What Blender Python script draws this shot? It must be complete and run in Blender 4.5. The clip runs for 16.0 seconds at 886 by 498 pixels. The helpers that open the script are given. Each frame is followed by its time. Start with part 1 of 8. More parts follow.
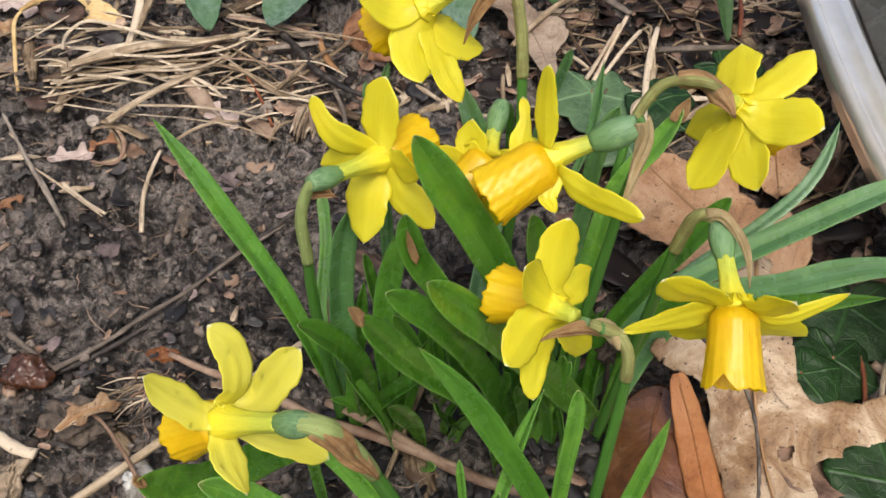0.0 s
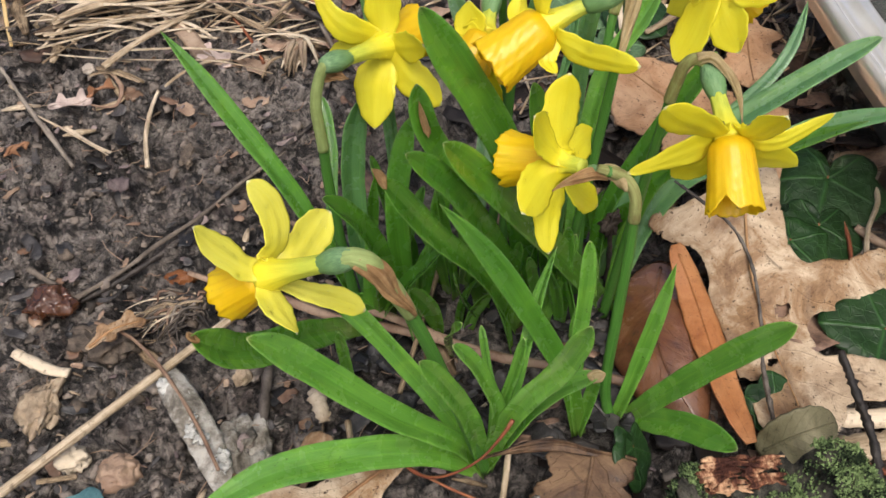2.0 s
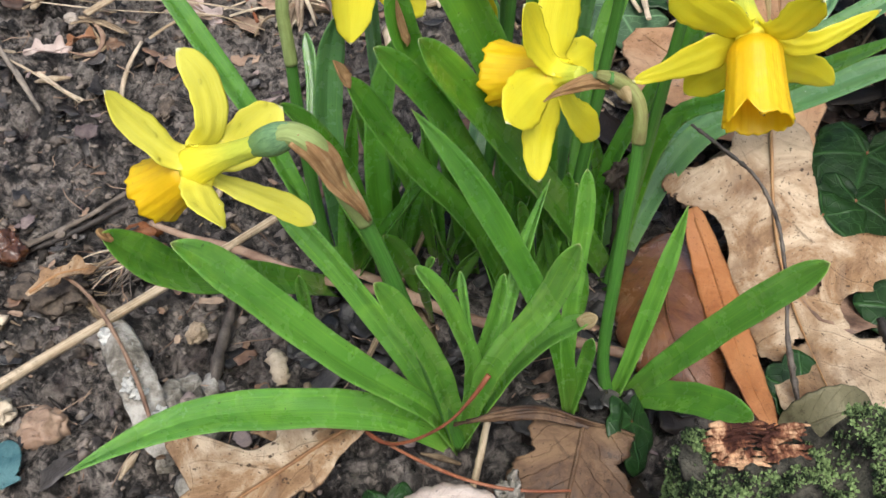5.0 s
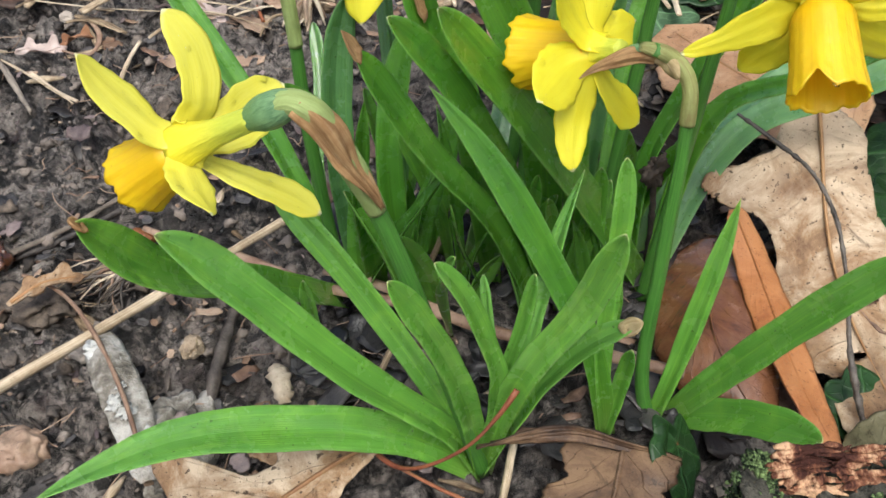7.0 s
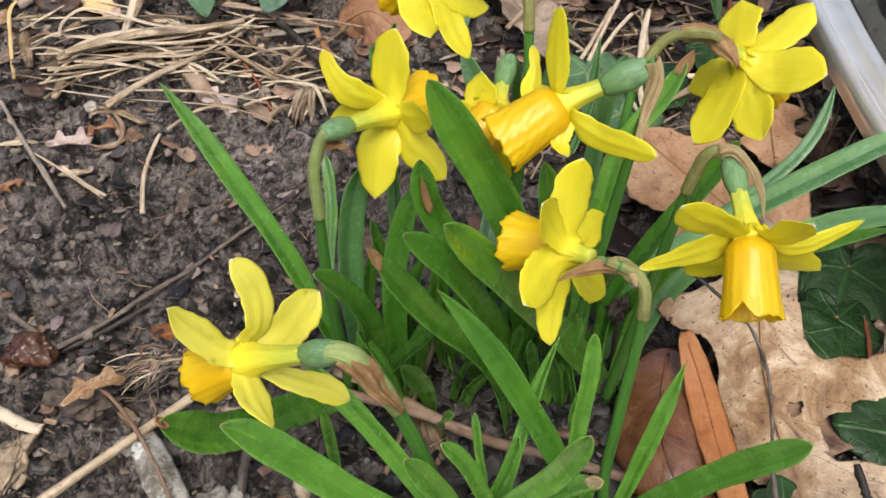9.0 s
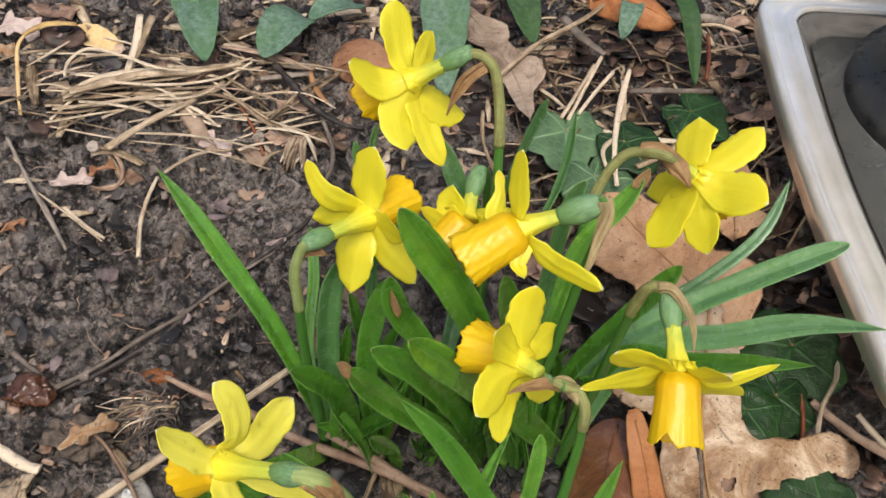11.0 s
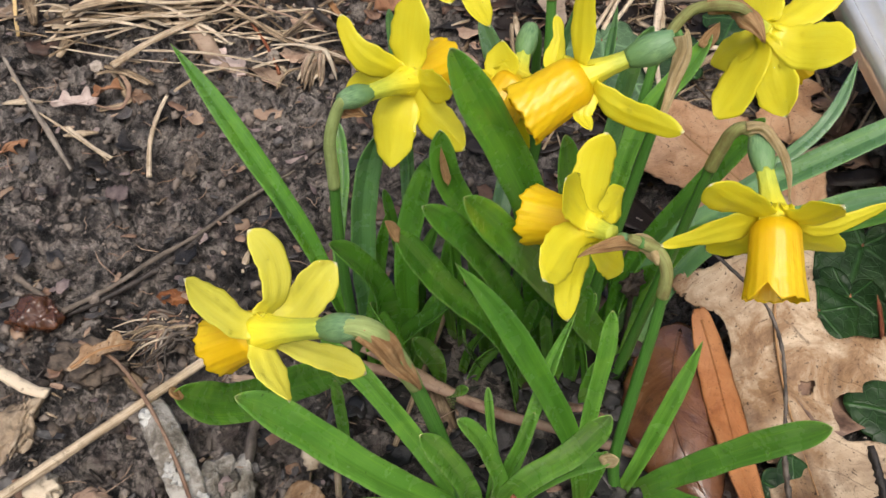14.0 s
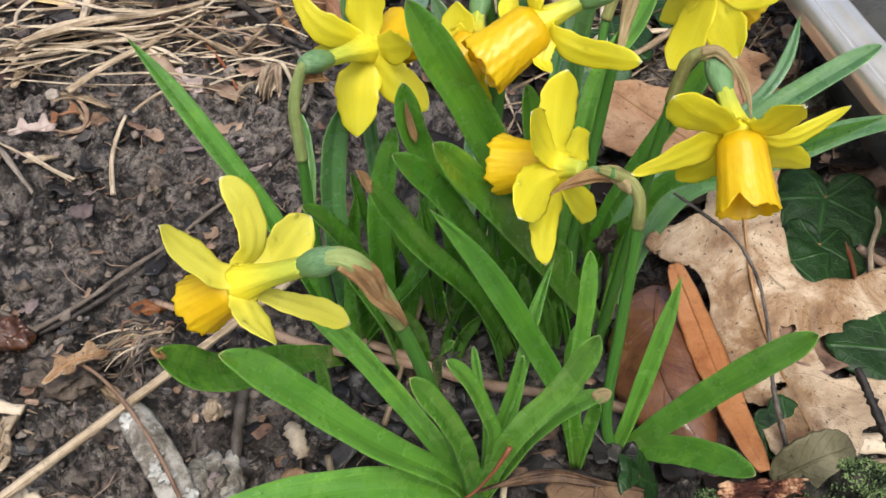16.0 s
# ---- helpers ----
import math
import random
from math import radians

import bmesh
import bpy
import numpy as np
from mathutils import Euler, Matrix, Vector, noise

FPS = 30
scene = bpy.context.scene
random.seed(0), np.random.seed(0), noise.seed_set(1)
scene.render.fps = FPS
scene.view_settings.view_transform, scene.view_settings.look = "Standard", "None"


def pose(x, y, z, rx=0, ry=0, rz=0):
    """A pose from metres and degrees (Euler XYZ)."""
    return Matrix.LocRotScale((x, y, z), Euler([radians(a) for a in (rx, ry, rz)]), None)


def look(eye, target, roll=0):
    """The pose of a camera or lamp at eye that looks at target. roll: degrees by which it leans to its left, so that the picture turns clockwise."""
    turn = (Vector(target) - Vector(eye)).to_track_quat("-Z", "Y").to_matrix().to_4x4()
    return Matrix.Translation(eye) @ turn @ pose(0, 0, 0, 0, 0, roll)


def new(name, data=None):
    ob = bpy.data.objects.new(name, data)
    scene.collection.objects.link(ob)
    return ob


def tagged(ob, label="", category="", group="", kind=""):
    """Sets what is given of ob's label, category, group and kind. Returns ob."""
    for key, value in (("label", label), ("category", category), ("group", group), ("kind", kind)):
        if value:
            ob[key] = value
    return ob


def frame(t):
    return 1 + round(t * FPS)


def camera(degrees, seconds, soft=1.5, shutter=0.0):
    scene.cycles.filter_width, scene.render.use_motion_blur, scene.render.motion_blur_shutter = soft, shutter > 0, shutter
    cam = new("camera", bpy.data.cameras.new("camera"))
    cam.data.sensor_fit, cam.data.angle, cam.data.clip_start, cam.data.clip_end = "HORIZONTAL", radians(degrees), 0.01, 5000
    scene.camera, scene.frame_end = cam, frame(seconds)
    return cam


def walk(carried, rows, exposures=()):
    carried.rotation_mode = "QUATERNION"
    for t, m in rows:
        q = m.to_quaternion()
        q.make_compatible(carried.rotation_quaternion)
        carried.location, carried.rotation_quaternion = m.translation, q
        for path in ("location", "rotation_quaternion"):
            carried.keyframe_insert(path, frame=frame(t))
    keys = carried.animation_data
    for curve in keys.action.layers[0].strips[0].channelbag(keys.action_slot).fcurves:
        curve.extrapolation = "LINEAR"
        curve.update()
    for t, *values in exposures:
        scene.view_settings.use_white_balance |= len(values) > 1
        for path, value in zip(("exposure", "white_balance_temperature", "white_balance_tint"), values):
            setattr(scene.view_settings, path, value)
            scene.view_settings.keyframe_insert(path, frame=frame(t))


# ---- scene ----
cam = camera(52.03, 16.0)
PATH = [
    (0, (0.00501, 0.00855, 0.32091), (-0.0217, 1.3740, -1.1402), 0.7),
    (0.5, (0.00158, -0.00502, 0.31704), (-0.0196, 1.3629, -1.1419), -1.1),
    (1, (-0.00698, -0.01306, 0.30618), (-0.0076, 1.3583, -1.1496), -2.0),
    (1.5, (-0.00982, -0.02627, 0.30163), (0.0119, 1.3445, -1.1546), -2.1),
    (2, (-0.00931, -0.03365, 0.30584), (0.0238, 1.3235, -1.1629), -2.0),
    (2.5, (-0.00990, -0.03570, 0.31019), (0.0396, 1.3093, -1.1691), -1.3),
    (3, (-0.00165, -0.03865, 0.29452), (0.0461, 1.3100, -1.1816), -1.0),
    (3.2, (-0.00247, -0.03971, 0.29017), (0.0460, 1.3028, -1.1915), -1.0),
    (5.3, (0.00693, -0.02869, 0.24317), (-0.0228, 1.4218, -1.1335), -1.0),
    (5.5, (0.00657, -0.02153, 0.23936), (-0.0169, 1.4271, -1.1394), -0.8),
    (6, (0.00638, -0.02067, 0.21959), (-0.0300, 1.4593, -1.1252), -1.3),
    (6.5, (0.00552, -0.01932, 0.21494), (-0.0400, 1.4722, -1.1167), -1.6),
    (7, (0.00311, -0.01665, 0.22284), (-0.0447, 1.4695, -1.1148), -1.6),
    (7.5, (0.00055, -0.01648, 0.23984), (-0.0417, 1.4530, -1.1162), -1.2),
    (8, (-0.00190, -0.01565, 0.25675), (-0.0289, 1.4428, -1.1116), -0.5),
    (8.5, (-0.00449, -0.02100, 0.27152), (-0.0096, 1.4237, -1.1116), 0.2),
    (9, (-0.00516, -0.01021, 0.30448), (0.0102, 1.3982, -1.1154), 0.8),
    (9.5, (-0.00469, -0.00260, 0.31828), (0.0240, 1.3901, -1.1169), 1.8),
    (11.8, (0.00556, 0.01483, 0.37402), (0.0627, 1.3056, -1.1527), 5.8),
    (12, (0.00292, 0.01737, 0.37411), (0.0894, 1.2988, -1.1590), 7.1),
    (12.5, (-0.00284, 0.02314, 0.35694), (0.0921, 1.2921, -1.1860), 8.0),
    (13, (-0.00634, 0.02641, 0.33206), (0.0823, 1.2899, -1.2158), 8.2),
    (13.5, (-0.00897, 0.02360, 0.32253), (0.0317, 1.3033, -1.2139), 6.2),
    (14, (-0.01186, -0.00538, 0.30270), (0.0142, 1.3474, -1.1701), 2.3),
    (14.5, (-0.02095, -0.02813, 0.28917), (0.0329, 1.3775, -1.1325), -0.8),
    (15, (-0.02282, -0.03697, 0.28658), (0.0597, 1.4029, -1.0990), -1.7),
    (15.5, (-0.02463, -0.03278, 0.28566), (0.0766, 1.4173, -1.0880), -1.2),
    (16, (-0.01500, -0.02843, 0.27955), (0.0864, 1.4166, -1.0994), -0.7),
]
walk(cam, [(t, look(eye, target, roll)) for t, eye, target, roll in PATH], [(0, 0.54, 6500, 10), (3, 0.64, 6350, 9), (5.5, 0.80, 6100, 6), (7.5, 0.86, 6050, 5), (9, 0.62, 6350, 9), (9.5, 0.54, 6450, 10), (12, 0.58, 6450, 10), (13.5, 0.52, 6500, 10), (14.5, 0.60, 6400, 9), (16, 0.66, 6250, 8)])

# ---- light: a bright overcast sky ----
world = bpy.data.worlds.new("overcast_sky")
scene.world = world
world.use_nodes = True
wn = world.node_tree.nodes
sky = wn.new("ShaderNodeTexSky")
sky.sky_type, sky.sun_disc = "NISHITA", False
sky.sun_elevation, sky.sun_rotation = radians(62), radians(177)
sky.air_density, sky.dust_density, sky.ozone_density = 1.0, 6.0, 0.6
wn["Background"].inputs["Strength"].default_value = 0.10
world.node_tree.links.new(sky.outputs["Color"], wn["Background"].inputs["Color"])
sun = new("sun", bpy.data.lights.new("sun", "SUN"))
sun.data.energy, sun.data.angle, sun.data.color = 1.5, radians(34), (1.0, 0.97, 0.92)
sun.matrix_world = look((0.05, -0.65, 1.75), (0, 0.2, 0))


# ---- materials ----
class Mat:
    """A node material on one Principled shader, with a few short ways to wire it."""

    def __init__(self, name, rough=0.6, spec=0.5):
        self.m = bpy.data.materials.new(name)
        self.m.use_nodes = True
        self.t = self.m.node_tree
        self.b = self.t.nodes["Principled BSDF"]
        self.b.inputs["Roughness"].default_value = rough
        self.b.inputs["Specular IOR Level"].default_value = spec
        self.co = self.t.nodes.new("ShaderNodeTexCoord")

    def node(self, kind, **values):
        n = self.t.nodes.new("ShaderNode" + kind)
        for key, value in values.items():
            n.inputs[key].default_value = value
        return n

    def link(self, a, b):
        self.t.links.new(a, b)

    def noise(self, scale, detail=5.0, rough=0.6, space="Object", stretch=(1, 1, 1), warp=0.0):
        mp = self.node("Mapping", Scale=stretch)
        self.link(self.co.outputs[space], mp.inputs["Vector"])
        n = self.node("TexNoise", Scale=scale, Detail=detail, Roughness=rough, Distortion=warp)
        self.link(mp.outputs["Vector"], n.inputs["Vector"])
        return n.outputs["Fac"]

    def voronoi(self, scale, feature="F1", space="Object", stretch=(1, 1, 1)):
        mp = self.node("Mapping", Scale=stretch)
        self.link(self.co.outputs[space], mp.inputs["Vector"])
        n = self.node("TexVoronoi", Scale=scale)
        n.feature = feature
        self.link(mp.outputs["Vector"], n.inputs["Vector"])
        return n.outputs["Distance"]

    def ramp(self, fac, *stops):
        r = self.t.nodes.new("ShaderNodeValToRGB")
        while len(r.color_ramp.elements) < len(stops):
            r.color_ramp.elements.new(0.5)
        for e, (at, colour) in zip(r.color_ramp.elements, stops):
            e.position, e.color = at, (*colour, 1)
        self.link(fac, r.inputs["Fac"])
        return r.outputs["Color"]

    def step(self, fac, low, high, to_low=0.0, to_high=1.0):
        n = self.node("MapRange")
        for i, v in ((1, low), (2, high), (3, to_low), (4, to_high)):
            n.inputs[i].default_value = v
        self.link(fac, n.inputs[0])
        return n.outputs[0]

    def math(self, kind, a, b):
        n = self.t.nodes.new("ShaderNodeMath")
        n.operation = kind
        for i, v in enumerate((a, b)):
            if isinstance(v, (int, float)):
                n.inputs[i].default_value = v
            else:
                self.link(v, n.inputs[i])
        return n.outputs[0]

    def mix(self, fac, a, b, kind="MIX"):
        n = self.t.nodes.new("ShaderNodeMix")
        n.data_type, n.blend_type = "RGBA", kind
        for i, v in ((0, fac), (6, a), (7, b)):
            if isinstance(v, (int, float)):
                n.inputs[i].default_value = v
            elif isinstance(v, tuple):
                n.inputs[i].default_value = (*v, 1)
            else:
                self.link(v, n.inputs[i])
        return n.outputs[2]

    def place(self, axis):
        s = self.t.nodes.new("ShaderNodeSeparateXYZ")
        self.link(self.co.outputs["Object"], s.inputs[0])
        return s.outputs[axis]

    def uv(self, axis):
        s = self.t.nodes.new("ShaderNodeSeparateXYZ")
        self.link(self.co.outputs["UV"], s.inputs[0])
        return s.outputs[axis]

    def random(self):
        return self.t.nodes.new("ShaderNodeObjectInfo").outputs["Random"]

    def island(self):
        return self.t.nodes.new("ShaderNodeNewGeometry").outputs["Random Per Island"]

    def colour(self, c):
        if isinstance(c, tuple):
            self.b.inputs["Base Color"].default_value = (*c, 1)
        else:
            self.link(c, self.b.inputs["Base Color"])
        self.c = c
        return self

    def rough(self, r):
        self.link(r, self.b.inputs["Roughness"])
        return self

    def bump(self, height, depth, strength=1.0):
        n = self.node("Bump", Strength=strength, Distance=depth)
        self.link(height, n.inputs["Height"])
        if self.b.inputs["Normal"].links:
            self.link(self.b.inputs["Normal"].links[0].from_socket, n.inputs["Normal"])
        self.link(n.outputs["Normal"], self.b.inputs["Normal"])
        return self

    def through_light(self, share, tint=None):
        """Light that passes through a thin blade or petal."""
        tr = self.t.nodes.new("ShaderNodeBsdfTranslucent")
        c = tint or self.c
        if isinstance(c, tuple):
            tr.inputs["Color"].default_value = (*c, 1)
        else:
            self.link(c, tr.inputs["Color"])
        mx = self.node("MixShader", Fac=share)
        self.link(self.b.outputs[0], mx.inputs[1])
        self.link(tr.outputs[0], mx.inputs[2])
        self.link(mx.outputs[0], self.t.nodes["Material Output"].inputs["Surface"])
        return self


def leaf_material(name, low, high, patch, tip):
    m = Mat(name, 0.30, 1.0)
    m.b.inputs["Coat Weight"].default_value = 1.0
    m.b.inputs["Coat Roughness"].default_value = 0.15
    lines = m.noise(1.0, 3, 0.6, "UV", (1.3, 30.0, 1))
    fine = m.noise(1.0, 2, 0.5, "UV", (1.0, 75.0, 1))
    broad = m.noise(45, 3)
    c = m.mix(m.step(broad, 0.36, 0.64, 0.2, 0.8), low, high)
    c = m.mix(m.step(lines, 0.35, 0.65, 0.0, 0.55), c, patch)
    c = m.mix(m.step(fine, 0.50, 0.70, 0.0, 0.16), c, tuple(0.5 * v for v in low))
    # pale lengthwise streaks imitate the sheen on the blade in its colour
    c = m.mix(m.step(m.noise(1.0, 3, 0.6, "UV", (2.0, 14.0, 1)), 0.52, 0.66, 0.0, 0.50), c, (1.4 * high[0], 1.3 * high[1], high[2] * 0.7))
    c = m.mix(m.step(m.noise(85, 4, 0.6, warp=0.5), 0.52, 0.66, 0.0, 0.4), c, (1.3 * high[0], 1.2 * high[1], 0.8 * high[2]))
    c = m.mix(m.math("MULTIPLY", m.random(), 0.38), c, low)
    # a thin pale margin along both edges
    edge = m.math("ABSOLUTE", m.math("SUBTRACT", m.uv(1), 0.5), 0.0)
    c = m.mix(m.step(edge, 0.46, 0.492, 0.0, 0.28), c, (0.30, 0.48, 0.16))
    # paler foot, pale tip, dark specks and a few rubbed marks
    c = m.mix(m.step(m.uv(0), 0.0, 0.16, 0.55, 0.0), c, (0.26, 0.42, 0.07))
    c = m.mix(m.step(m.uv(0), 0.92, 0.985, 0.0, 0.9), c, tip)
    c = m.mix(m.step(m.noise(900, 2, 0.5), 0.70, 0.74, 0.0, 0.8), c, (0.03, 0.05, 0.012))
    c = m.mix(m.step(m.noise(120, 5, 0.7), 0.62, 0.72, 0.0, 0.22), c, (0.18, 0.32, 0.14))
    m.colour(c).rough(m.step(m.noise(110, 4, 0.6), 0.32, 0.68, 0.15, 0.36))
    keel = m.step(m.math("ADD", edge, m.math("MULTIPLY", m.noise(50, 2), 0.06)), 0.03, 0.30)
    m.bump(lines, 0.0008, 0.55).bump(fine, 0.0003, 0.4).bump(m.noise(60, 3), 0.0024, 0.55).bump(keel, 0.0012, 0.7)
    return m.through_light(0.30, m.mix(0.5, c, (0.30, 0.68, 0.02))).m


def petal_material(name, pale, deep, ribs, share, contrast=0.3, tip=None):
    m = Mat(name, 0.45, 0.4)
    m.b.inputs["Coat Weight"].default_value = 0.5
    m.b.inputs["Coat Roughness"].default_value = 0.22
    lines = m.noise(1.0, 4, 0.6, "UV", (2.2, ribs, 1))
    c = m.mix(m.step(lines, 0.3, 0.7, contrast, 0.0), pale, deep)
    c = m.mix(m.step(m.noise(90, 4), 0.40, 0.68, 0.0, 0.45), c, deep)
    c = m.mix(m.step(m.noise(1.0, 3, 0.6, "UV", (1.0, ribs * 3.2, 1)), 0.50, 0.68, 0.0, 0.35), c, tuple(0.88 * v for v in deep))
    c = m.mix(m.step(m.uv(0), 0.0, 0.35, 0.5, 0.0), c, deep)
    if tip:
        c = m.mix(m.step(m.uv(0), 0.972, 0.995), c, tip)
    c = m.mix(m.step(m.noise(620, 2, 0.5), 0.765, 0.785, 0.0, 0.3), c, (0.34, 0.24, 0.05))
    m.colour(c).rough(m.step(m.noise(300, 4), 0.3, 0.7, 0.32, 0.6))
    veins = m.noise(1.0, 3, 0.6, "UV", (1.2, ribs * 3.2, 1))
    m.bump(lines, 0.0005, contrast + 0.1).bump(veins, 0.0003, 0.45).bump(m.noise(150, 3), 0.0007, 0.45).bump(m.noise(55, 3), 0.0020, 0.35)
    return m.through_light(share).m


def stem_material(name, a, b, c2, rough=0.4, end=None):
    m = Mat(name, rough, 0.5)
    lines = m.noise(1.0, 3, 0.6, "UV", (5.0, 26.0, 1))
    c = m.ramp(lines, (0.3, a), (0.7, b))
    c = m.mix(m.step(m.noise(160, 4), 0.45, 0.7), c, c2)
    if end:
        c = m.mix(m.step(m.uv(0), 0.25, 0.85), c, end)
    m.colour(c).bump(lines, 0.0005, 0.7).bump(m.noise(400, 3), 0.0003, 0.5)
    return m.through_light(0.15).m


def paper_material(name, a, b, c2, share=0.25, ribs=40.0):
    m = Mat(name, 0.6, 0.3)
    lines = m.noise(1.0, 4, 0.65, "UV", (3.0, ribs, 1))
    c = m.ramp(lines, (0.25, a), (0.55, b), (0.85, c2))
    c = m.mix(m.step(m.noise(220, 4), 0.45, 0.7, 0.0, 0.7), c, a)
    m.colour(c).bump(lines, 0.0006, 0.9).bump(m.noise(400, 3), 0.0004, 0.7)
    return m.through_light(share).m


def soil_material():
    m = Mat("wet_soil", 0.75, 0.4)
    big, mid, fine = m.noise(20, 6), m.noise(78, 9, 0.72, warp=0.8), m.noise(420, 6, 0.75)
    # near black where the bump is low: shade of the hollows in the colour
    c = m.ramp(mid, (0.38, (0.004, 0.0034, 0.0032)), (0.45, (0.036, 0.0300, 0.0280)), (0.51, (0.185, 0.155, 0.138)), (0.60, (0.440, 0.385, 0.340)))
    c = m.mix(m.step(big, 0.48, 0.58, 0.0, 0.6), c, m.ramp(fine, (0.40, (0.030, 0.025, 0.023)), (0.55, (0.235, 0.200, 0.178))))
    # a drier stretch of the bed round the straw heap
    aside = m.math("ABSOLUTE", m.math("ADD", m.place(0), 0.12), 0.0)
    back = m.math("MULTIPLY", m.step(m.place(1), 0.26, 0.38), m.math("MULTIPLY", m.step(m.place(1), 0.55, 0.85, 1.0, 0.0), m.step(aside, 0.20, 0.45, 1.0, 0.0)))
    dry = m.math("ADD", m.noise(34, 6, 0.7, warp=1.2), m.math("MULTIPLY", back, 0.035))
    c = m.mix(m.step(dry, 0.52, 0.58, 0.0, 0.80), c, m.ramp(fine, (0.38, (0.115, 0.096, 0.086)), (0.54, (0.410, 0.360, 0.320))))
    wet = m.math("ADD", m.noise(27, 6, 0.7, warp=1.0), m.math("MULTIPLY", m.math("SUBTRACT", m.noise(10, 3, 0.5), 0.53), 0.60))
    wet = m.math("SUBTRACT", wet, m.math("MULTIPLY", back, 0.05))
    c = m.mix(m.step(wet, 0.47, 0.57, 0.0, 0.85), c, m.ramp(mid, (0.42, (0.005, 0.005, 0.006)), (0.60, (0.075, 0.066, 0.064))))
    c = m.mix(m.step(fine, 0.57, 0.66, 0.0, 0.8), c, (0.270, 0.245, 0.225))
    c = m.mix(m.step(m.noise(48, 4), 0.58, 0.66, 0.0, 0.4), c, (0.110, 0.076, 0.078))
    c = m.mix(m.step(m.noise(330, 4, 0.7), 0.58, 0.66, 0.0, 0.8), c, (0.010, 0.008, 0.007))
    c = m.mix(m.step(m.noise(64, 5, 0.7, warp=0.7), 0.54, 0.62, 0.0, 0.55), c, m.ramp(fine, (0.42, (0.140, 0.118, 0.105)), (0.56, (0.420, 0.365, 0.320))))
    # painted dark pits stand for the shade between crumbs
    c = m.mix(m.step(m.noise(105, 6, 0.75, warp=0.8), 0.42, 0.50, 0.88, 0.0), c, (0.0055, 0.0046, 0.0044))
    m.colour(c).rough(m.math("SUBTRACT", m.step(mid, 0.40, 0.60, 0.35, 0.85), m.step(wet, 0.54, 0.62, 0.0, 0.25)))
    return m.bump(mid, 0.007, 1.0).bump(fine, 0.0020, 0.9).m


def litter_material(name, stops, rough=0.6, scale=90.0, grain=(1, 1, 1), spread=0.35, fibres=0.0):
    """Dead plant matter: stops from dark to light, told apart piece by piece."""
    m = Mat(name, rough, 0.35)
    n = m.noise(scale, 6, 0.65, "Object", grain)
    r = m.math("ADD", n, m.math("MULTIPLY", m.math("SUBTRACT", m.island(), 0.5), spread))
    if fibres:
        lines = m.noise(1.0, 4, 0.7, "UV", (3.0, fibres, 1))
        r = m.math("ADD", r, m.math("MULTIPLY", m.math("SUBTRACT", lines, 0.5), 1.1))
        m.bump(lines, 0.0006, 0.9)
    r = m.math("ADD", r, m.math("MULTIPLY", m.math("SUBTRACT", m.random(), 0.5), spread))
    c = m.ramp(r, *stops)
    c = m.mix(m.step(m.noise(scale * 6, 3), 0.60, 0.72, 0.0, 0.6), c, stops[0][1])
    m.colour(c)
    return m.bump(n, 0.001, 0.8).bump(m.noise(scale * 7, 3), 0.0004, 0.8).m


M_LEAF = leaf_material("daffodil_leaf", (0.110, 0.315, 0.038), (0.300, 0.640, 0.100), (0.180, 0.480, 0.055), (0.55, 0.58, 0.22))
# darker copy of the leaf green: shade inside the clump put into the colour
M_SHADED_LEAF = leaf_material("shaded_daffodil_leaf", (0.066, 0.225, 0.020), (0.175, 0.440, 0.050), (0.108, 0.330, 0.030), (0.30, 0.36, 0.12))
M_BLUE_LEAF = leaf_material("bluish_daffodil_leaf", (0.098, 0.255, 0.080), (0.215, 0.440, 0.175), (0.140, 0.335, 0.110), (0.20, 0.36, 0.14))
M_PETAL = petal_material("yellow_petal", (0.920, 0.870, 0.060), (0.900, 0.790, 0.012), 14.0, 0.46, 0.30, (0.90, 0.88, 0.60))
M_PALE_PETAL = petal_material("pale_yellow_petal", (0.935, 0.900, 0.17), (0.920, 0.845, 0.045), 14.0, 0.46, 0.30, (0.90, 0.88, 0.60))
M_CORONA = petal_material("golden_corona", (0.93, 0.71, 0.012), (0.90, 0.58, 0.005), 30.0, 0.40, 0.25)
M_STEM = stem_material("green_stem", (0.045, 0.150, 0.020), (0.110, 0.300, 0.045), (0.080, 0.210, 0.040))
M_TUBE = stem_material("flower_tube", (0.44, 0.51, 0.055), (0.66, 0.69, 0.085), (0.58, 0.63, 0.070), 0.4, (0.82, 0.72, 0.035))
M_OVARY = stem_material("green_ovary", (0.070, 0.170, 0.070), (0.280, 0.440, 0.200), (0.160, 0.300, 0.140), 0.45, (0.15, 0.29, 0.10))
M_SHEATH = paper_material("olive_sheath", (0.27, 0.22, 0.085), (0.42, 0.45, 0.165), (0.62, 0.62, 0.31), 0.38, 9.0)
M_PALE_SHEATH = paper_material("pale_green_sheath", (0.28, 0.34, 0.11), (0.42, 0.52, 0.19), (0.54, 0.58, 0.27), 0.3, 9.0)
M_SPATHE = paper_material("papery_brown_spathe", (0.30, 0.145, 0.055), (0.56, 0.36, 0.17), (0.76, 0.62, 0.40), 0.42, 16.0)
M_PALE_SPATHE = paper_material("pale_papery_spathe", (0.42, 0.28, 0.12), (0.64, 0.52, 0.29), (0.80, 0.73, 0.52), 0.42, 16.0)
M_SOIL = soil_material()


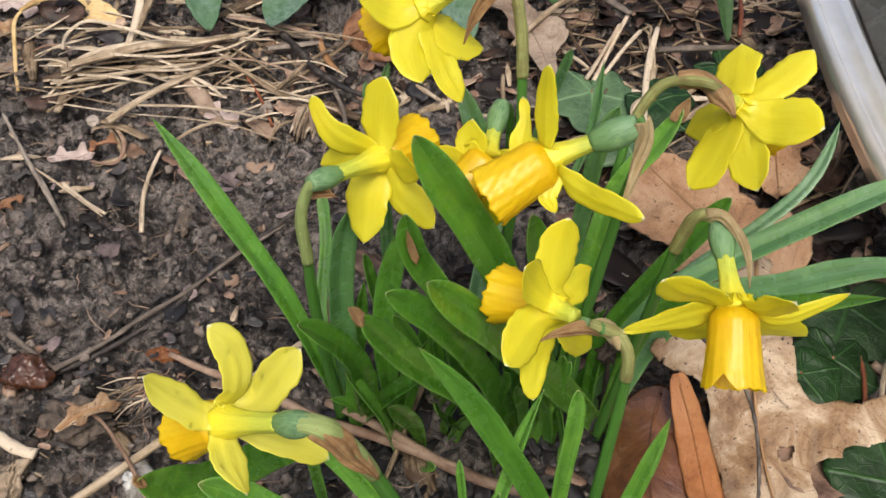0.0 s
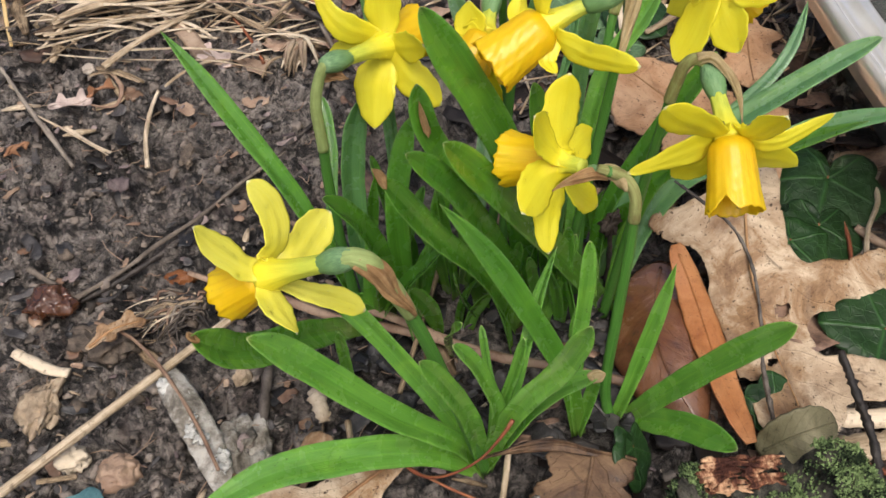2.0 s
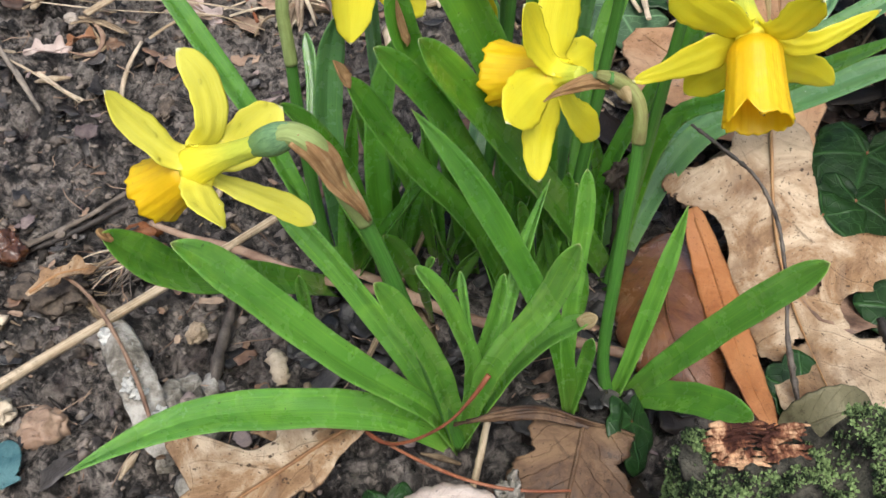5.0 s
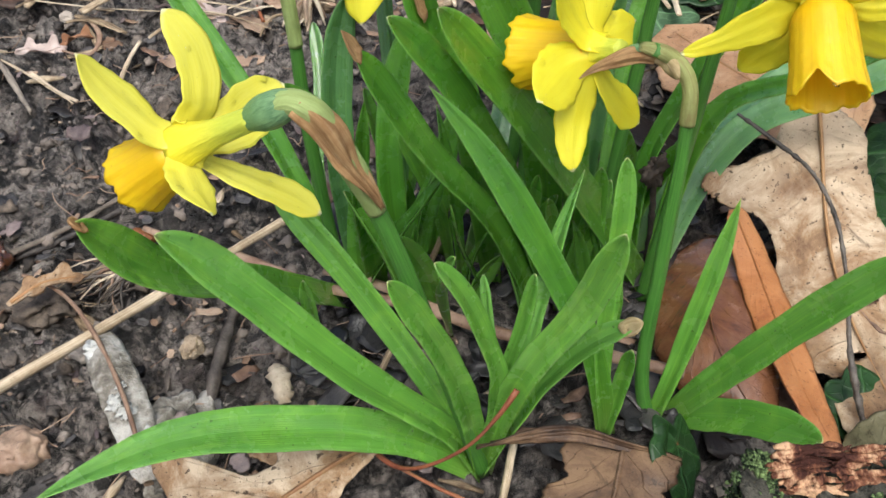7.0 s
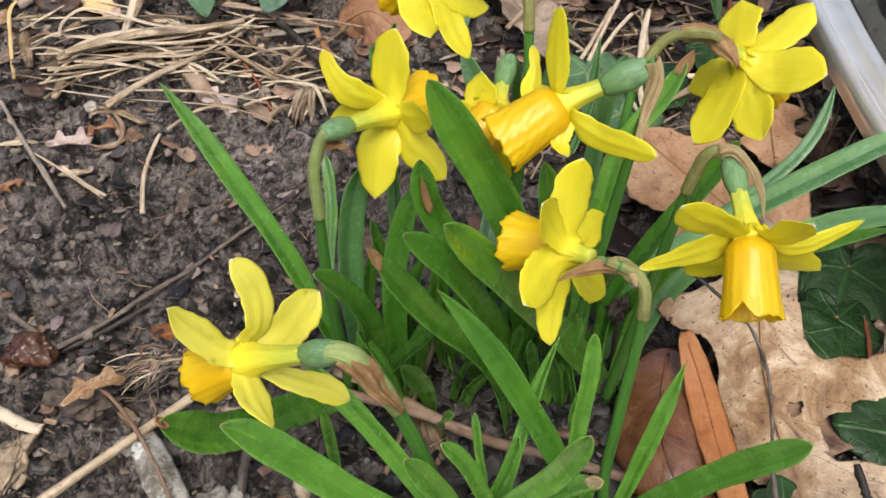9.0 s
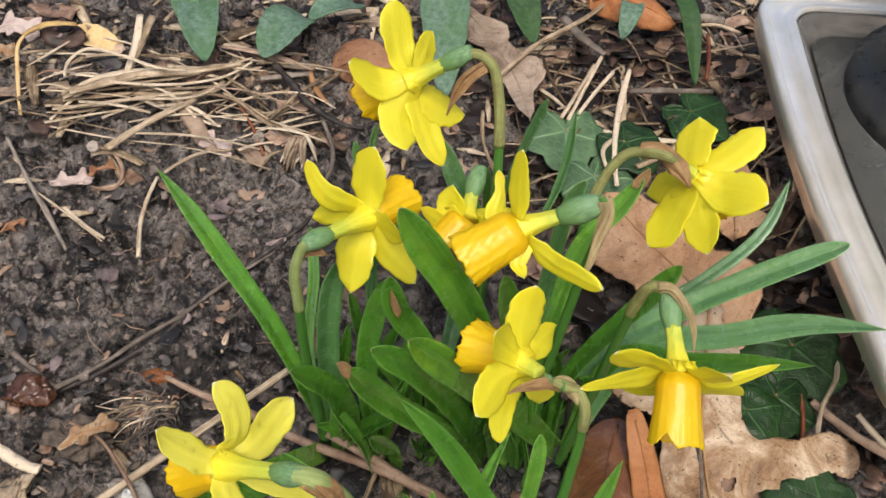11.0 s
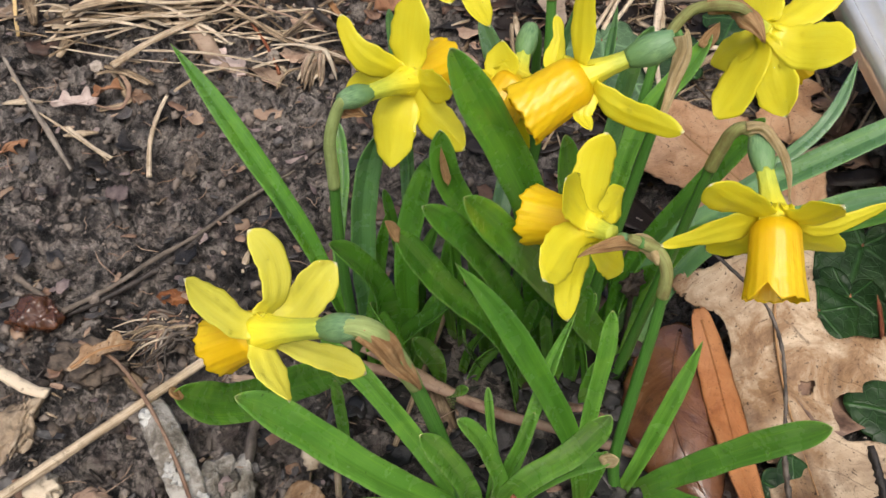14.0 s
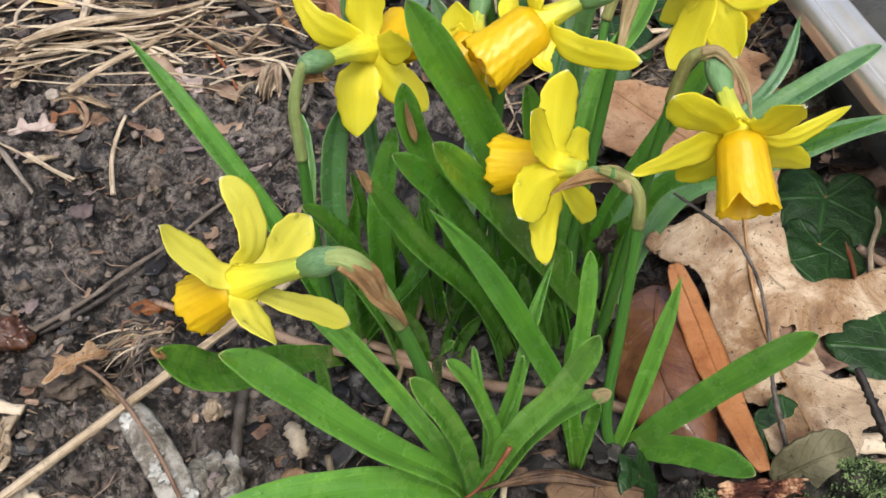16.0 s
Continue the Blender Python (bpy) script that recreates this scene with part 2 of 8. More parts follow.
# ---- shapes ----
def mesh_of(name, verts, faces, uvs=None):
    me = bpy.data.meshes.new(name)
    me.from_pydata([tuple(v) for v in verts], [], faces)
    if uvs is not None:
        layer = me.uv_layers.new(name="UVMap")
        index = np.empty(len(me.loops), dtype=np.int32)
        me.loops.foreach_get("vertex_index", index)
        layer.data.foreach_set("uv", np.asarray(uvs, dtype=np.float32)[index].ravel())
    me.shade_smooth()
    return me


def thing(name, at, label, category, group="", kind=""):
    """An empty at the foot of a thing, which its parts hang from."""
    ob = new(name)
    ob.location = at
    ob.empty_display_size = 0.01
    return tagged(ob, label, category, group, kind)


def root_of(ob):
    while ob.parent:
        ob = ob.parent
    return ob


def part(name, shape, material, parent, label=""):
    """Links a shape given in world places as one mesh under a thing or under a part."""
    verts, faces, uvs = shape
    off = np.array(root_of(parent).location)
    me = mesh_of(name, np.asarray(verts) - off, faces, uvs)
    me.materials.append(material)
    ob = new(name, me)
    ob.parent = parent
    return tagged(ob, label)


def whole(name, shape, material, label, category, at=None, group="", kind=""):
    """A thing that is one mesh, with its origin at its foot."""
    verts, faces, uvs = shape
    verts = np.asarray(verts)
    if at is None:
        at = (*verts[:, :2].mean(0), verts[:, 2].min())
    me = mesh_of(name, verts - np.array(at), faces, uvs)
    me.materials.append(material)
    ob = new(name, me)
    ob.location = at
    return tagged(ob, label, category, group, kind)


def unit(v):
    v = np.asarray(v, float)
    return v / max(np.linalg.norm(v), 1e-9)


def curve(points, n):
    """n places along a smooth line through the points, and the tangents there."""
    p = np.asarray(points, float)
    seg = np.sqrt(np.linalg.norm(np.diff(p, axis=0), axis=1)) + 1e-9
    knots = np.concatenate(([0], np.cumsum(seg)))
    slope = np.empty_like(p)
    if len(p) == 2:
        slope[:] = (p[1] - p[0]) / knots[1]
    else:
        d = np.diff(p, axis=0) / seg[:, None]
        slope[1:-1] = (d[:-1] * seg[1:, None] + d[1:] * seg[:-1, None]) / (seg[:-1] + seg[1:])[:, None]
        slope[0], slope[-1] = 1.5 * d[0] - 0.5 * slope[1], 1.5 * d[-1] - 0.5 * slope[-2]
    fine = np.linspace(0, knots[-1], 40 * len(p))
    i = np.clip(np.searchsorted(knots, fine, side="right") - 1, 0, len(seg) - 1)
    h = seg[i]
    u = ((fine - knots[i]) / h)[:, None]
    h = h[:, None]
    q = (2 * u**3 - 3 * u**2 + 1) * p[i] + (u**3 - 2 * u**2 + u) * h * slope[i] + (3 * u**2 - 2 * u**3) * p[i + 1] + (u**3 - u**2) * h * slope[i + 1]
    run = np.concatenate(([0], np.cumsum(np.linalg.norm(np.diff(q, axis=0), axis=1))))
    at = np.linspace(0, run[-1], n)
    out = np.stack([np.interp(at, run, q[:, k]) for k in range(3)], 1)
    tan = np.gradient(out, axis=0)
    return out, tan / np.linalg.norm(tan, axis=1)[:, None]


def sheet(grid, thick):
    """A thin solid over a grid of places (n, m, 3); thick: one number, or one for each place."""
    g = np.asarray(grid, float)
    n, m, _ = g.shape
    nor = np.cross(np.gradient(g, axis=0), np.gradient(g, axis=1))
    nor /= np.linalg.norm(nor, axis=2)[:, :, None] + 1e-12
    th = np.broadcast_to(np.asarray(thick, float), (n, m))[:, :, None]
    verts = np.concatenate(((g + nor * th / 2).reshape(-1, 3), (g - nor * th / 2).reshape(-1, 3)))
    uv = np.stack(np.meshgrid(np.linspace(0, 1, n), np.linspace(0, 1, m), indexing="ij"), 2).reshape(-1, 2)
    low, faces = n * m, []
    for i in range(n - 1):
        for j in range(m - 1):
            a, b, c, d = i * m + j, (i + 1) * m + j, (i + 1) * m + j + 1, i * m + j + 1
            faces += [(a, b, c, d), (low + d, low + c, low + b, low + a)]
    for i in range(n - 1):
        a, b = i * m, (i + 1) * m
        faces.append((a, low + a, low + b, b))
        a, b = a + m - 1, b + m - 1
        faces.append((b, low + b, low + a, a))
    for j in range(m - 1):
        faces.append((j + 1, low + j + 1, low + j, j))
        a = (n - 1) * m + j
        faces.append((a, low + a, low + a + 1, a + 1))
    return verts, faces, np.concatenate((uv, uv))


def rings(ring, caps=True):
    """A skin over rings of places (n, k, 3), closed round each ring."""
    r = np.asarray(ring, float)
    n, k, _ = r.shape
    verts = r.reshape(-1, 3)
    uv = np.stack(np.meshgrid(np.linspace(0, 1, n), np.linspace(0, 1, k), indexing="ij"), 2).reshape(-1, 2)
    faces = [(i * k + j, i * k + (j + 1) % k, (i + 1) * k + (j + 1) % k, (i + 1) * k + j) for i in range(n - 1) for j in range(k)]
    if caps:
        verts = np.concatenate((verts, r[0].mean(0)[None], r[-1].mean(0)[None]))
        uv = np.concatenate((uv, [[0, 0.5], [1, 0.5]]))
        e = n * k
        faces += [(e, (j + 1) % k, j) for j in range(k)] + [(e + 1, (n - 1) * k + j, (n - 1) * k + (j + 1) % k) for j in range(k)]
    return verts, faces, uv


def sides(tan, ref):
    """Two directions across each tangent; the second one lies nearest to ref."""
    ref = np.broadcast_to(np.asarray(ref, float), tan.shape)
    a = np.cross(tan, ref)
    a /= np.linalg.norm(a, axis=1)[:, None] + 1e-9
    return a, np.cross(a, tan)


def rod(points, radius, k=10, n=24, ribs=0, rib=0.06, flat=1.0, rough=0.0, ref=(0.3, -0.6, 0.74), seed=0):
    """A round stem, straw or twig through the points; radius: one number, or some along it."""
    p, t = curve(points, n)
    a, b = sides(t, ref)
    r = np.interp(np.linspace(0, 1, n), np.linspace(0, 1, np.size(radius)), np.atleast_1d(radius))
    rng = np.random.RandomState(seed + 7)
    ang = np.linspace(0, 2 * np.pi, k, endpoint=False)
    rr = r[:, None] * (1 + rib * np.cos(ribs * ang)[None, :] * (ribs > 0))
    if rough:
        rr = rr * (1 + rough * rng.uniform(-1, 1, (n, k))) * (1 + rough * rng.uniform(-1, 1, (n, 1)))
    return rings(p[:, None] + rr[:, :, None] * (np.cos(ang)[None, :, None] * a[:, None] + flat * np.sin(ang)[None, :, None] * b[:, None]))


def bumps(n, m, rng, waves=5):
    """A gentle uneven field, about -1 to 1, over an n by m grid."""
    u, v = np.linspace(0, 1, n)[:, None], np.linspace(0, 1, m)[None, :]
    f = 0
    for _ in range(waves):
        f = f + np.sin(rng.uniform(2, 11) * u + rng.uniform(-5, 5) * v + rng.uniform(0, 6.28))
    return f / waves * 1.3


def join(shapes):
    verts, faces, uvs, k = [], [], [], 0
    for v, f, u in shapes:
        verts.append(np.asarray(v))
        uvs.append(np.asarray(u))
        faces += [tuple(i + k for i in x) for x in f]
        k += len(v)
    return np.concatenate(verts), faces, np.concatenate(uvs)


# ---- the lie of the ground ----
def smooth(x, a, b):
    x = min(max((x - a) / (b - a), 0.0), 1.0)
    return x * x * (3 - 2 * x)


def lie(x, y):
    """The height of the bed without its crumbs: it rises a little behind and to one side."""
    left = -0.009 + 0.16 * min(max(0.0, y - 0.24), 0.25) - 0.10 * max(-0.2, min(x + 0.13, 0.2)) * smooth(y, 0.22, 0.34)
    return left * (1 - smooth(x, -0.07, 0.05)) + (0.0 + 0.03 * smooth(y, 0.28, 0.6)) * smooth(x, -0.07, 0.05)


def ground_at(x, y):
    near = 1 - smooth(math.hypot(x, y - 0.25), 0.5, 1.2)
    v = Vector((x, y, 0.0))
    rough = 0.0050 * noise.noise(v * 34) + 0.0058 * (abs(noise.noise(v * 75 + Vector((3, 1, 4)))) - 0.2) + 0.0042 * noise.noise(v * 170) + 0.0030 * noise.noise(v * 330) + 0.0016 * noise.noise(v * 640)
    lumps = 0.007 * max(0.0, noise.noise(v * 55 + Vector((7, 3, 1)))) * (1 - smooth(x, -0.02, 0.06))
    # hollows and cracks between the lumps
    pits = 0.014 * max(0.0, noise.noise(v * 46 + Vector((2, 9, 5))) - 0.08) + 0.010 * max(0.0, 0.12 - abs(noise.noise(v * 38 + Vector((8, 2, 6))))) / 0.12 * max(0.0, 0.3 + noise.noise(v * 21)) + 0.008 * max(0.0, noise.noise(v * 105 + Vector((1, 4, 2))) - 0.05)
    return (lie(x, y) + rough + lumps - pits) * near


# ---- ground: one sheet, fine near the plants, that runs out to the horizon ----
def ground_sheet():
    def axis(a, b, step, reach):
        core = list(np.arange(a, b + step / 2, step))
        low, high, d = [], [], step
        while a - sum_of(low) > -reach:
            d *= 1.35
            low.append(d)
        d = step
        while b + sum_of(high) < reach:
            d *= 1.35
            high.append(d)
        return sorted([a - s for s in np.cumsum(low)]) + core + [b + s for s in np.cumsum(high)]

    def sum_of(x):
        return float(np.sum(x)) if x else 0.0

    xs, ys = axis(-0.31, 0.24, 0.00125, 400.0), axis(0.07, 0.54, 0.00125, 400.0)
    n, m = len(xs), len(ys)
    verts = [(x, y, ground_at(x, y)) for x in xs for y in ys]
    faces = [(i * m + j, (i + 1) * m + j, (i + 1) * m + j + 1, i * m + j + 1) for i in range(n - 1) for j in range(m - 1)]
    me = bpy.data.meshes.new("ground")
    me.from_pydata(verts, [], faces)
    me.shade_smooth()
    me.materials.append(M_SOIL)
    return tagged(new("ground", me), "dark damp crumbly garden soil with fine debris", "soil", kind="structure")


ground_sheet()


# ---- daffodils ----
EYE_SIDE = np.array((0.0, -0.03, 0.30))


def blade(points, width, twist=0.0, tip="round", cup=0.34, n=30, m=9, thick=0.0008, seed=1, wave=0.0):
    """A strap leaf: width in mm, twist in degrees about its length, from foot to tip."""
    rng = np.random.RandomState(seed)
    p, t = curve(points, n)
    length = np.linalg.norm(np.diff(p, axis=0), axis=1).sum()
    w = width / 1000
    s = np.linspace(0, 1, n)
    # more rings where the tip closes
    k = min((2.3 if tip == "round" else 4.2) * w / length, 0.75)
    s = np.concatenate((np.linspace(0, 1 - k, n * 2 // 3, endpoint=False), 1 - k * (1 - np.sin(np.linspace(0, np.pi / 2, n - n * 2 // 3)))))
    q = np.stack([np.interp(s, np.linspace(0, 1, n), p[:, i]) for i in range(3)], 1)
    tq = np.stack([np.interp(s, np.linspace(0, 1, n), t[:, i]) for i in range(3)], 1)
    ref = unit(unit(EYE_SIDE - p[n // 2]) * 0.75 + np.array((0.0, 0.0, 0.45)))
    a, b = sides(tq, ref)
    ang = np.radians(twist + rng.uniform(-26, 26) + np.linspace(-1, 1, n) * rng.uniform(-24, 24))[:, None]
    side, up = np.cos(ang) * a + np.sin(ang) * b, np.cos(ang) * b - np.sin(ang) * a
    run = np.clip((s - (1 - k)) / k, 0, 1)
    close = np.clip(1 - run**2.6, 0, 1) ** 0.62 if tip == "round" else np.clip(1 - run**1.6, 0, 1) ** 0.9
    half = w / 2 * (0.72 + 0.28 * np.clip(s / 0.4, 0, 1)) * np.maximum(close, 0.02)
    u = np.linspace(-1, 1, m)
    fold = cup * half[:, None] * (u[None, :] ** 2 - 0.4)
    ripple = bumps(n, m, rng) * half[:, None] * (0.05 + wave)
    edge = 1 + 0.03 * np.sin(s * rng.uniform(15, 40) + rng.uniform(0, 6))
    g = q[:, None] + (u[None, :] * (half * edge)[:, None])[:, :, None] * side[:, None] + (fold + ripple)[:, :, None] * up[:, None]
    th = thick * (0.35 + 0.65 * (1 - np.abs(u) ** 3))[None, :] * (0.4 + 0.6 * np.clip(close, 0, 1))[:, None]
    return sheet(g, th)


def add_leaf(clump, width, points, material=M_LEAF, **kw):
    add_leaf.count += 1
    return part("leaf", blade(points, width, seed=add_leaf.count, **kw), material, clump)


add_leaf.count = 0


def petal(centre, axis, spine, wide, facing, seed):
    """A petal along spine, from the tube's mouth to its tip; wide: its widths in mm on the way; facing: the way its open side looks."""
    rng = np.random.RandomState(seed)
    spine = [np.array(p) for p in spine]
    along = unit(spine[-1] - spine[0])
    out = unit(spine[1] - centre - np.dot(spine[1] - centre, axis) * axis)
    # it leaves the tube's wall and bends out
    foot = centre - 0.0042 * axis + 0.0030 * out
    neck = centre - 0.0008 * axis + 0.0042 * out
    n, m = 30, 15
    p, t = curve([foot, neck, *spine[1:]], n)
    s = np.linspace(0, 1, n)
    w = np.asarray(wide) / 1000
    half = 0.5 * np.interp(s, (0, 0.16, 0.30, 0.45, 0.60, 0.75, 0.90, 1), (0.0062, 0.75 * w[0] + 0.001, 0.4 * w[0] + 0.6 * w[1], w[1], 0.55 * w[1] + 0.5 * w[2], w[2], 0.5 * w[2] + 0.5 * w[3], w[3]))
    half = np.convolve(np.pad(half, 2, "edge"), (0.15, 0.2, 0.3, 0.2, 0.15), "valid")
    length = np.linalg.norm(np.diff(p, axis=0), axis=1).sum()
    k = min(0.36, max(0.10, 0.95 * w[3] / length))
    half = half * np.clip(1 - np.clip((s - 1 + k) / k, 0, 1) ** 1.9, 0.004, 1) ** 0.66
    nor = unit(facing)
    side = np.cross(t, np.broadcast_to(nor, t.shape))
    side /= np.linalg.norm(side, axis=1)[:, None]
    first = unit(np.cross(axis, out))
    first = first * math.copysign(1, np.dot(first, side[n // 2]))
    mix = np.clip(s / 0.30, 0, 1)[:, None]
    side = first * (1 - mix) + side * mix
    side -= (side * t).sum(1)[:, None] * t
    side /= np.linalg.norm(side, axis=1)[:, None]
    turn = np.radians(np.linspace(-1, 1, n) * rng.uniform(-12, 12) * mix[:, 0])[:, None]
    up = np.cross(side, t)
    side, up = np.cos(turn) * side + np.sin(turn) * up, np.cos(turn) * up - np.sin(turn) * side
    u = np.linspace(-1, 1, m)
    free = np.clip((s - 0.12) / 0.25, 0, 1)[:, None]
    cup = (rng.uniform(-0.30, -0.08) * (1 - free) + rng.uniform(-0.16, 0.14) * free) * half[:, None] * (u[None, :] ** 2)
    groove = (0.00020 * np.exp(-((u / 0.10) ** 2)) - 0.00014 * np.exp(-(((np.abs(u) - 0.42) / 0.16) ** 2)))[None, :] * np.sin(np.pi * s)[:, None]
    curl = (rng.uniform(-0.10, 0.22) * np.clip(s - 0.62, 0, 1) ** 2 * length)[:, None] * np.ones((1, m))
    ripple = bumps(n, m, rng, 7) * (0.0003 + 0.0009 * np.abs(u)[None, :] ** 1.5) * free * 0.85
    edge = [1 + 0.05 * np.sin(s * rng.uniform(6, 14) + rng.uniform(0, 6)) + 0.035 * np.sin(s * rng.uniform(24, 44) + rng.uniform(0, 6)) for _ in (0, 1)]
    reach = np.where(u[None, :] < 0, (half * edge[0])[:, None], (half * edge[1])[:, None])
    g = p[:, None] + (u[None, :] * reach)[:, :, None] * side[:, None] + (cup + groove + curl + ripple)[:, :, None] * up[:, None]
    return sheet(g, 0.00042 * (0.35 + 0.65 * (1 - u**4))[None, :])


def corona(centre, axis, length, r_foot, r_rim, seed, bite=None, frilled=1.0, crinkle=1.0):
    """A trumpet with a ribbed, crinkled wall and a frilled, toothed rim."""
    rng = np.random.RandomState(seed)
    k, n = 128, 26
    a, b = sides(axis[None], (0.21, 0.33, 0.92))
    ang = np.linspace(0, 2 * np.pi, k, endpoint=False)
    ph = rng.uniform(0, 6.28, 12)
    lobes = 0.55 * np.sin(6 * ang + ph[0]) + 0.45 * np.sin(11 * ang + ph[1]) + 0.30 * np.sin(23 * ang + ph[2])
    frill = 0.55 * np.sin(9 * ang + ph[3]) + 0.45 * np.sin(16 * ang + ph[4]) + 0.2 * np.sin(31 * ang + ph[6])
    ribs = 0.5 * np.sin(12 * ang + ph[5]) + 0.35 * np.sin(19 * ang + ph[7]) + 0.3 * np.sin(7 * ang + ph[8])
    loops = []
    for wall in (0, 1):
        steps = np.linspace(0, 1, n) if wall == 0 else np.linspace(1, 0.1, n)
        for s in steps:
            r = (r_foot + (r_rim - r_foot) * (0.70 * s + 0.30 * s**4)) * (0.66 + 0.34 * min(1.0, s / 0.14) ** 0.6)
            knobs = np.sin(9 * ang + 14 * s + ph[9]) * np.sin(23 * s - 4 * ang + ph[10]) + 0.6 * np.sin(17 * ang - 31 * s + ph[11])
            r = r * (1 + 0.016 * ribs * min(1, 3 * s) + 0.007 * crinkle * knobs * min(1, 2 * s) + 0.035 * frilled * frill * s**5) - wall * 0.0005
            z = length * s + 0.0011 * frilled * lobes * s**4
            if bite is not None:
                z = z - 0.0034 * s**2 * np.exp(-((((ang - bite + np.pi) % (2 * np.pi)) - np.pi) / 0.24) ** 2)
            loops.append(centre + z[:, None] * axis + r[:, None] * (np.cos(ang)[:, None] * a + np.sin(ang)[:, None] * b))
    return rings(loops, caps=False)


def ovary(at, axis, length, radius):
    k, n = 24, 12
    a, b = sides(axis[None], (0.21, 0.33, 0.92))
    ang = np.linspace(0, 2 * np.pi, k, endpoint=False)
    loops = []
    for s in np.linspace(0, 1, n):
        r = radius * (0.45 + 0.55 * math.sin(math.pi * min(1, 0.12 + 0.80 * s))) * (1 + 0.05 * np.cos(3 * ang) + 0.025 * np.cos(12 * ang))
        loops.append(at + (s - 0.5) * length * axis + r[:, None] * (np.cos(ang)[:, None] * a + np.sin(ang)[:, None] * b))
    return rings(loops)


def wrap(points, radius, arc, seed, start=0.0, n=40, m=29, ragged=0.25, crumple=0.32):
    """A dry papery sheath, curled round the line through the points and torn at its end."""
    rng = np.random.RandomState(seed)
    p, t = curve(points, n)
    a, b = sides(t, (0.3, -0.6, 0.74))
    r = np.interp(np.linspace(0, 1, n), np.linspace(0, 1, np.size(radius)), np.atleast_1d(radius))
    ang = np.radians(start) + np.linspace(-0.5, 0.5, m)[None, :] * np.radians(arc) * np.clip(1.25 - np.linspace(0, 1, n) ** 2, 0.15, 1)[:, None]
    folds = np.sin(np.linspace(0, 1, m)[None, :] * 17 + np.linspace(0, 1, n)[:, None] * rng.uniform(2, 7) + rng.uniform(0, 6))
    rr = r[:, None] * (1 + crumple * bumps(n, m, rng, 6) + 0.45 * crumple * folds)
    g = p[:, None] + rr[:, :, None] * (np.cos(ang)[:, :, None] * a[:, None] + np.sin(ang)[:, :, None] * b[:, None])
    g[-1] += t[-1] * rng.uniform(-1, 1, (m, 1)) * ragged * r[-1] * 3
    return sheet(g, 0.00025)


def daffodil(label, stem, centre, axis, petals, ovary_at=None, trumpet=(0.021, 0.0062, 0.0098), sheath=None, spathe=(), seed=1, stem_r=0.0021, bite=None, frilled=1.0, crinkle=1.0, long_ovary=0.0135, wide_ovary=0.0036, pale=False, petal_look=M_PETAL, sheath_r=(0.00195, 0.0019, 0.0018, 0.0017)):
    centre, axis = np.array(centre), unit(axis)
    foot = np.array(stem[0])
    ob = thing("daffodil", tuple(foot), label, "flower", "daffodils in bloom")
    back = np.array(ovary_at) if ovary_at is not None else centre - 0.022 * axis
    lead = unit(centre - back)
    line = [*stem, tuple(back - 0.0055 * lead)]
    part("stem", rod(line, (stem_r * 1.1, stem_r, stem_r, stem_r * 0.85, stem_r * 0.8), 16, 40, 8, 0.05, 0.8), M_STEM, ob)
    part("ovary", ovary(back, lead, long_ovary, wide_ovary), M_OVARY, ob)
    tube = part("flower", rod([tuple(back + 0.005 * lead), tuple(back * 0.45 + centre * 0.55), tuple(centre)], (0.0025, 0.0026, 0.0029, 0.0037, 0.0052), 24, 18, 6, 0.06, 1.0), M_TUBE, ob, "pale yellow-green flower tube")
    part("corona", corona(centre - 0.0004 * axis, axis, *trumpet, seed * 13, bite, frilled, crinkle), M_CORONA, tube, "golden-orange frilled trumpet")
    for i, (spine, wide, facing) in enumerate(petals):
        part("petal", petal(centre, axis, spine, wide, facing, seed * 31 + i), petal_look, tube)
    if sheath:
        # the withered sheath clothes the upper end of the stem
        path, _ = curve(line, 60)
        part("sheath", wrap(np.vstack((path[int(60 * sheath) :: 2], path[-1] + 0.0035 * lead)), sheath_r, 356, seed, 90, ragged=0.12, crumple=0.05), M_PALE_SHEATH if pale else M_SHEATH, ob, "pale green sheath" if pale else "olive-brown withered sheath")
    for j, (pts, radius, arc, start, *look_of) in enumerate(spathe):
        part("spathe", wrap(pts, radius, arc, seed * 7 + j, start, crumple=0.34), look_of[0] if look_of else M_SPATHE, ob, "dry papery brown spathe")
    return ob


# ---- tufts of leaves: width in mm, then places from foot to tip ----
tuft = thing("daffodil_leaf_tuft", (0.008, 0.137, 0), "spreading tuft of wet green strap leaves in front", "plant", "daffodil leaf tufts")
add_leaf(tuft, 10.5, [(0.0080, 0.1370, -0.0030), (-0.0012, 0.1378, 0.0146), (-0.0128, 0.1357, 0.0292), (-0.0259, 0.1333, 0.0458), (-0.0375, 0.1320, 0.0625), (-0.0480, 0.1310, 0.0780), (-0.0576, 0.1297, 0.0912), (-0.0630, 0.1282, 0.0969)])
add_leaf(tuft, 11.8, [(0.0080, 0.1370, -0.0030), (-0.0105, 0.1354, 0.0143), (-0.0273, 0.1297, 0.0272), (-0.0401, 0.1236, 0.0355), (-0.0627, 0.1112, 0.0487), (-0.0773, 0.0995, 0.0541), (-0.0888, 0.0881, 0.0572)], twist=15, tip="point")
add_leaf(tuft, 7.4, [(0.0080, 0.1370, -0.0030), (0.0023, 0.1326, 0.0379), (-0.0040, 0.1290, 0.0614), (-0.0136, 0.1240, 0.0869)])
add_leaf(tuft, 7, [(0.0080, 0.1370, -0.0030), (-0.0027, 0.1437, 0.0191), (-0.0144, 0.1492, 0.0395), (-0.0318, 0.1559, 0.0667), (-0.0443, 0.1593, 0.0834)])
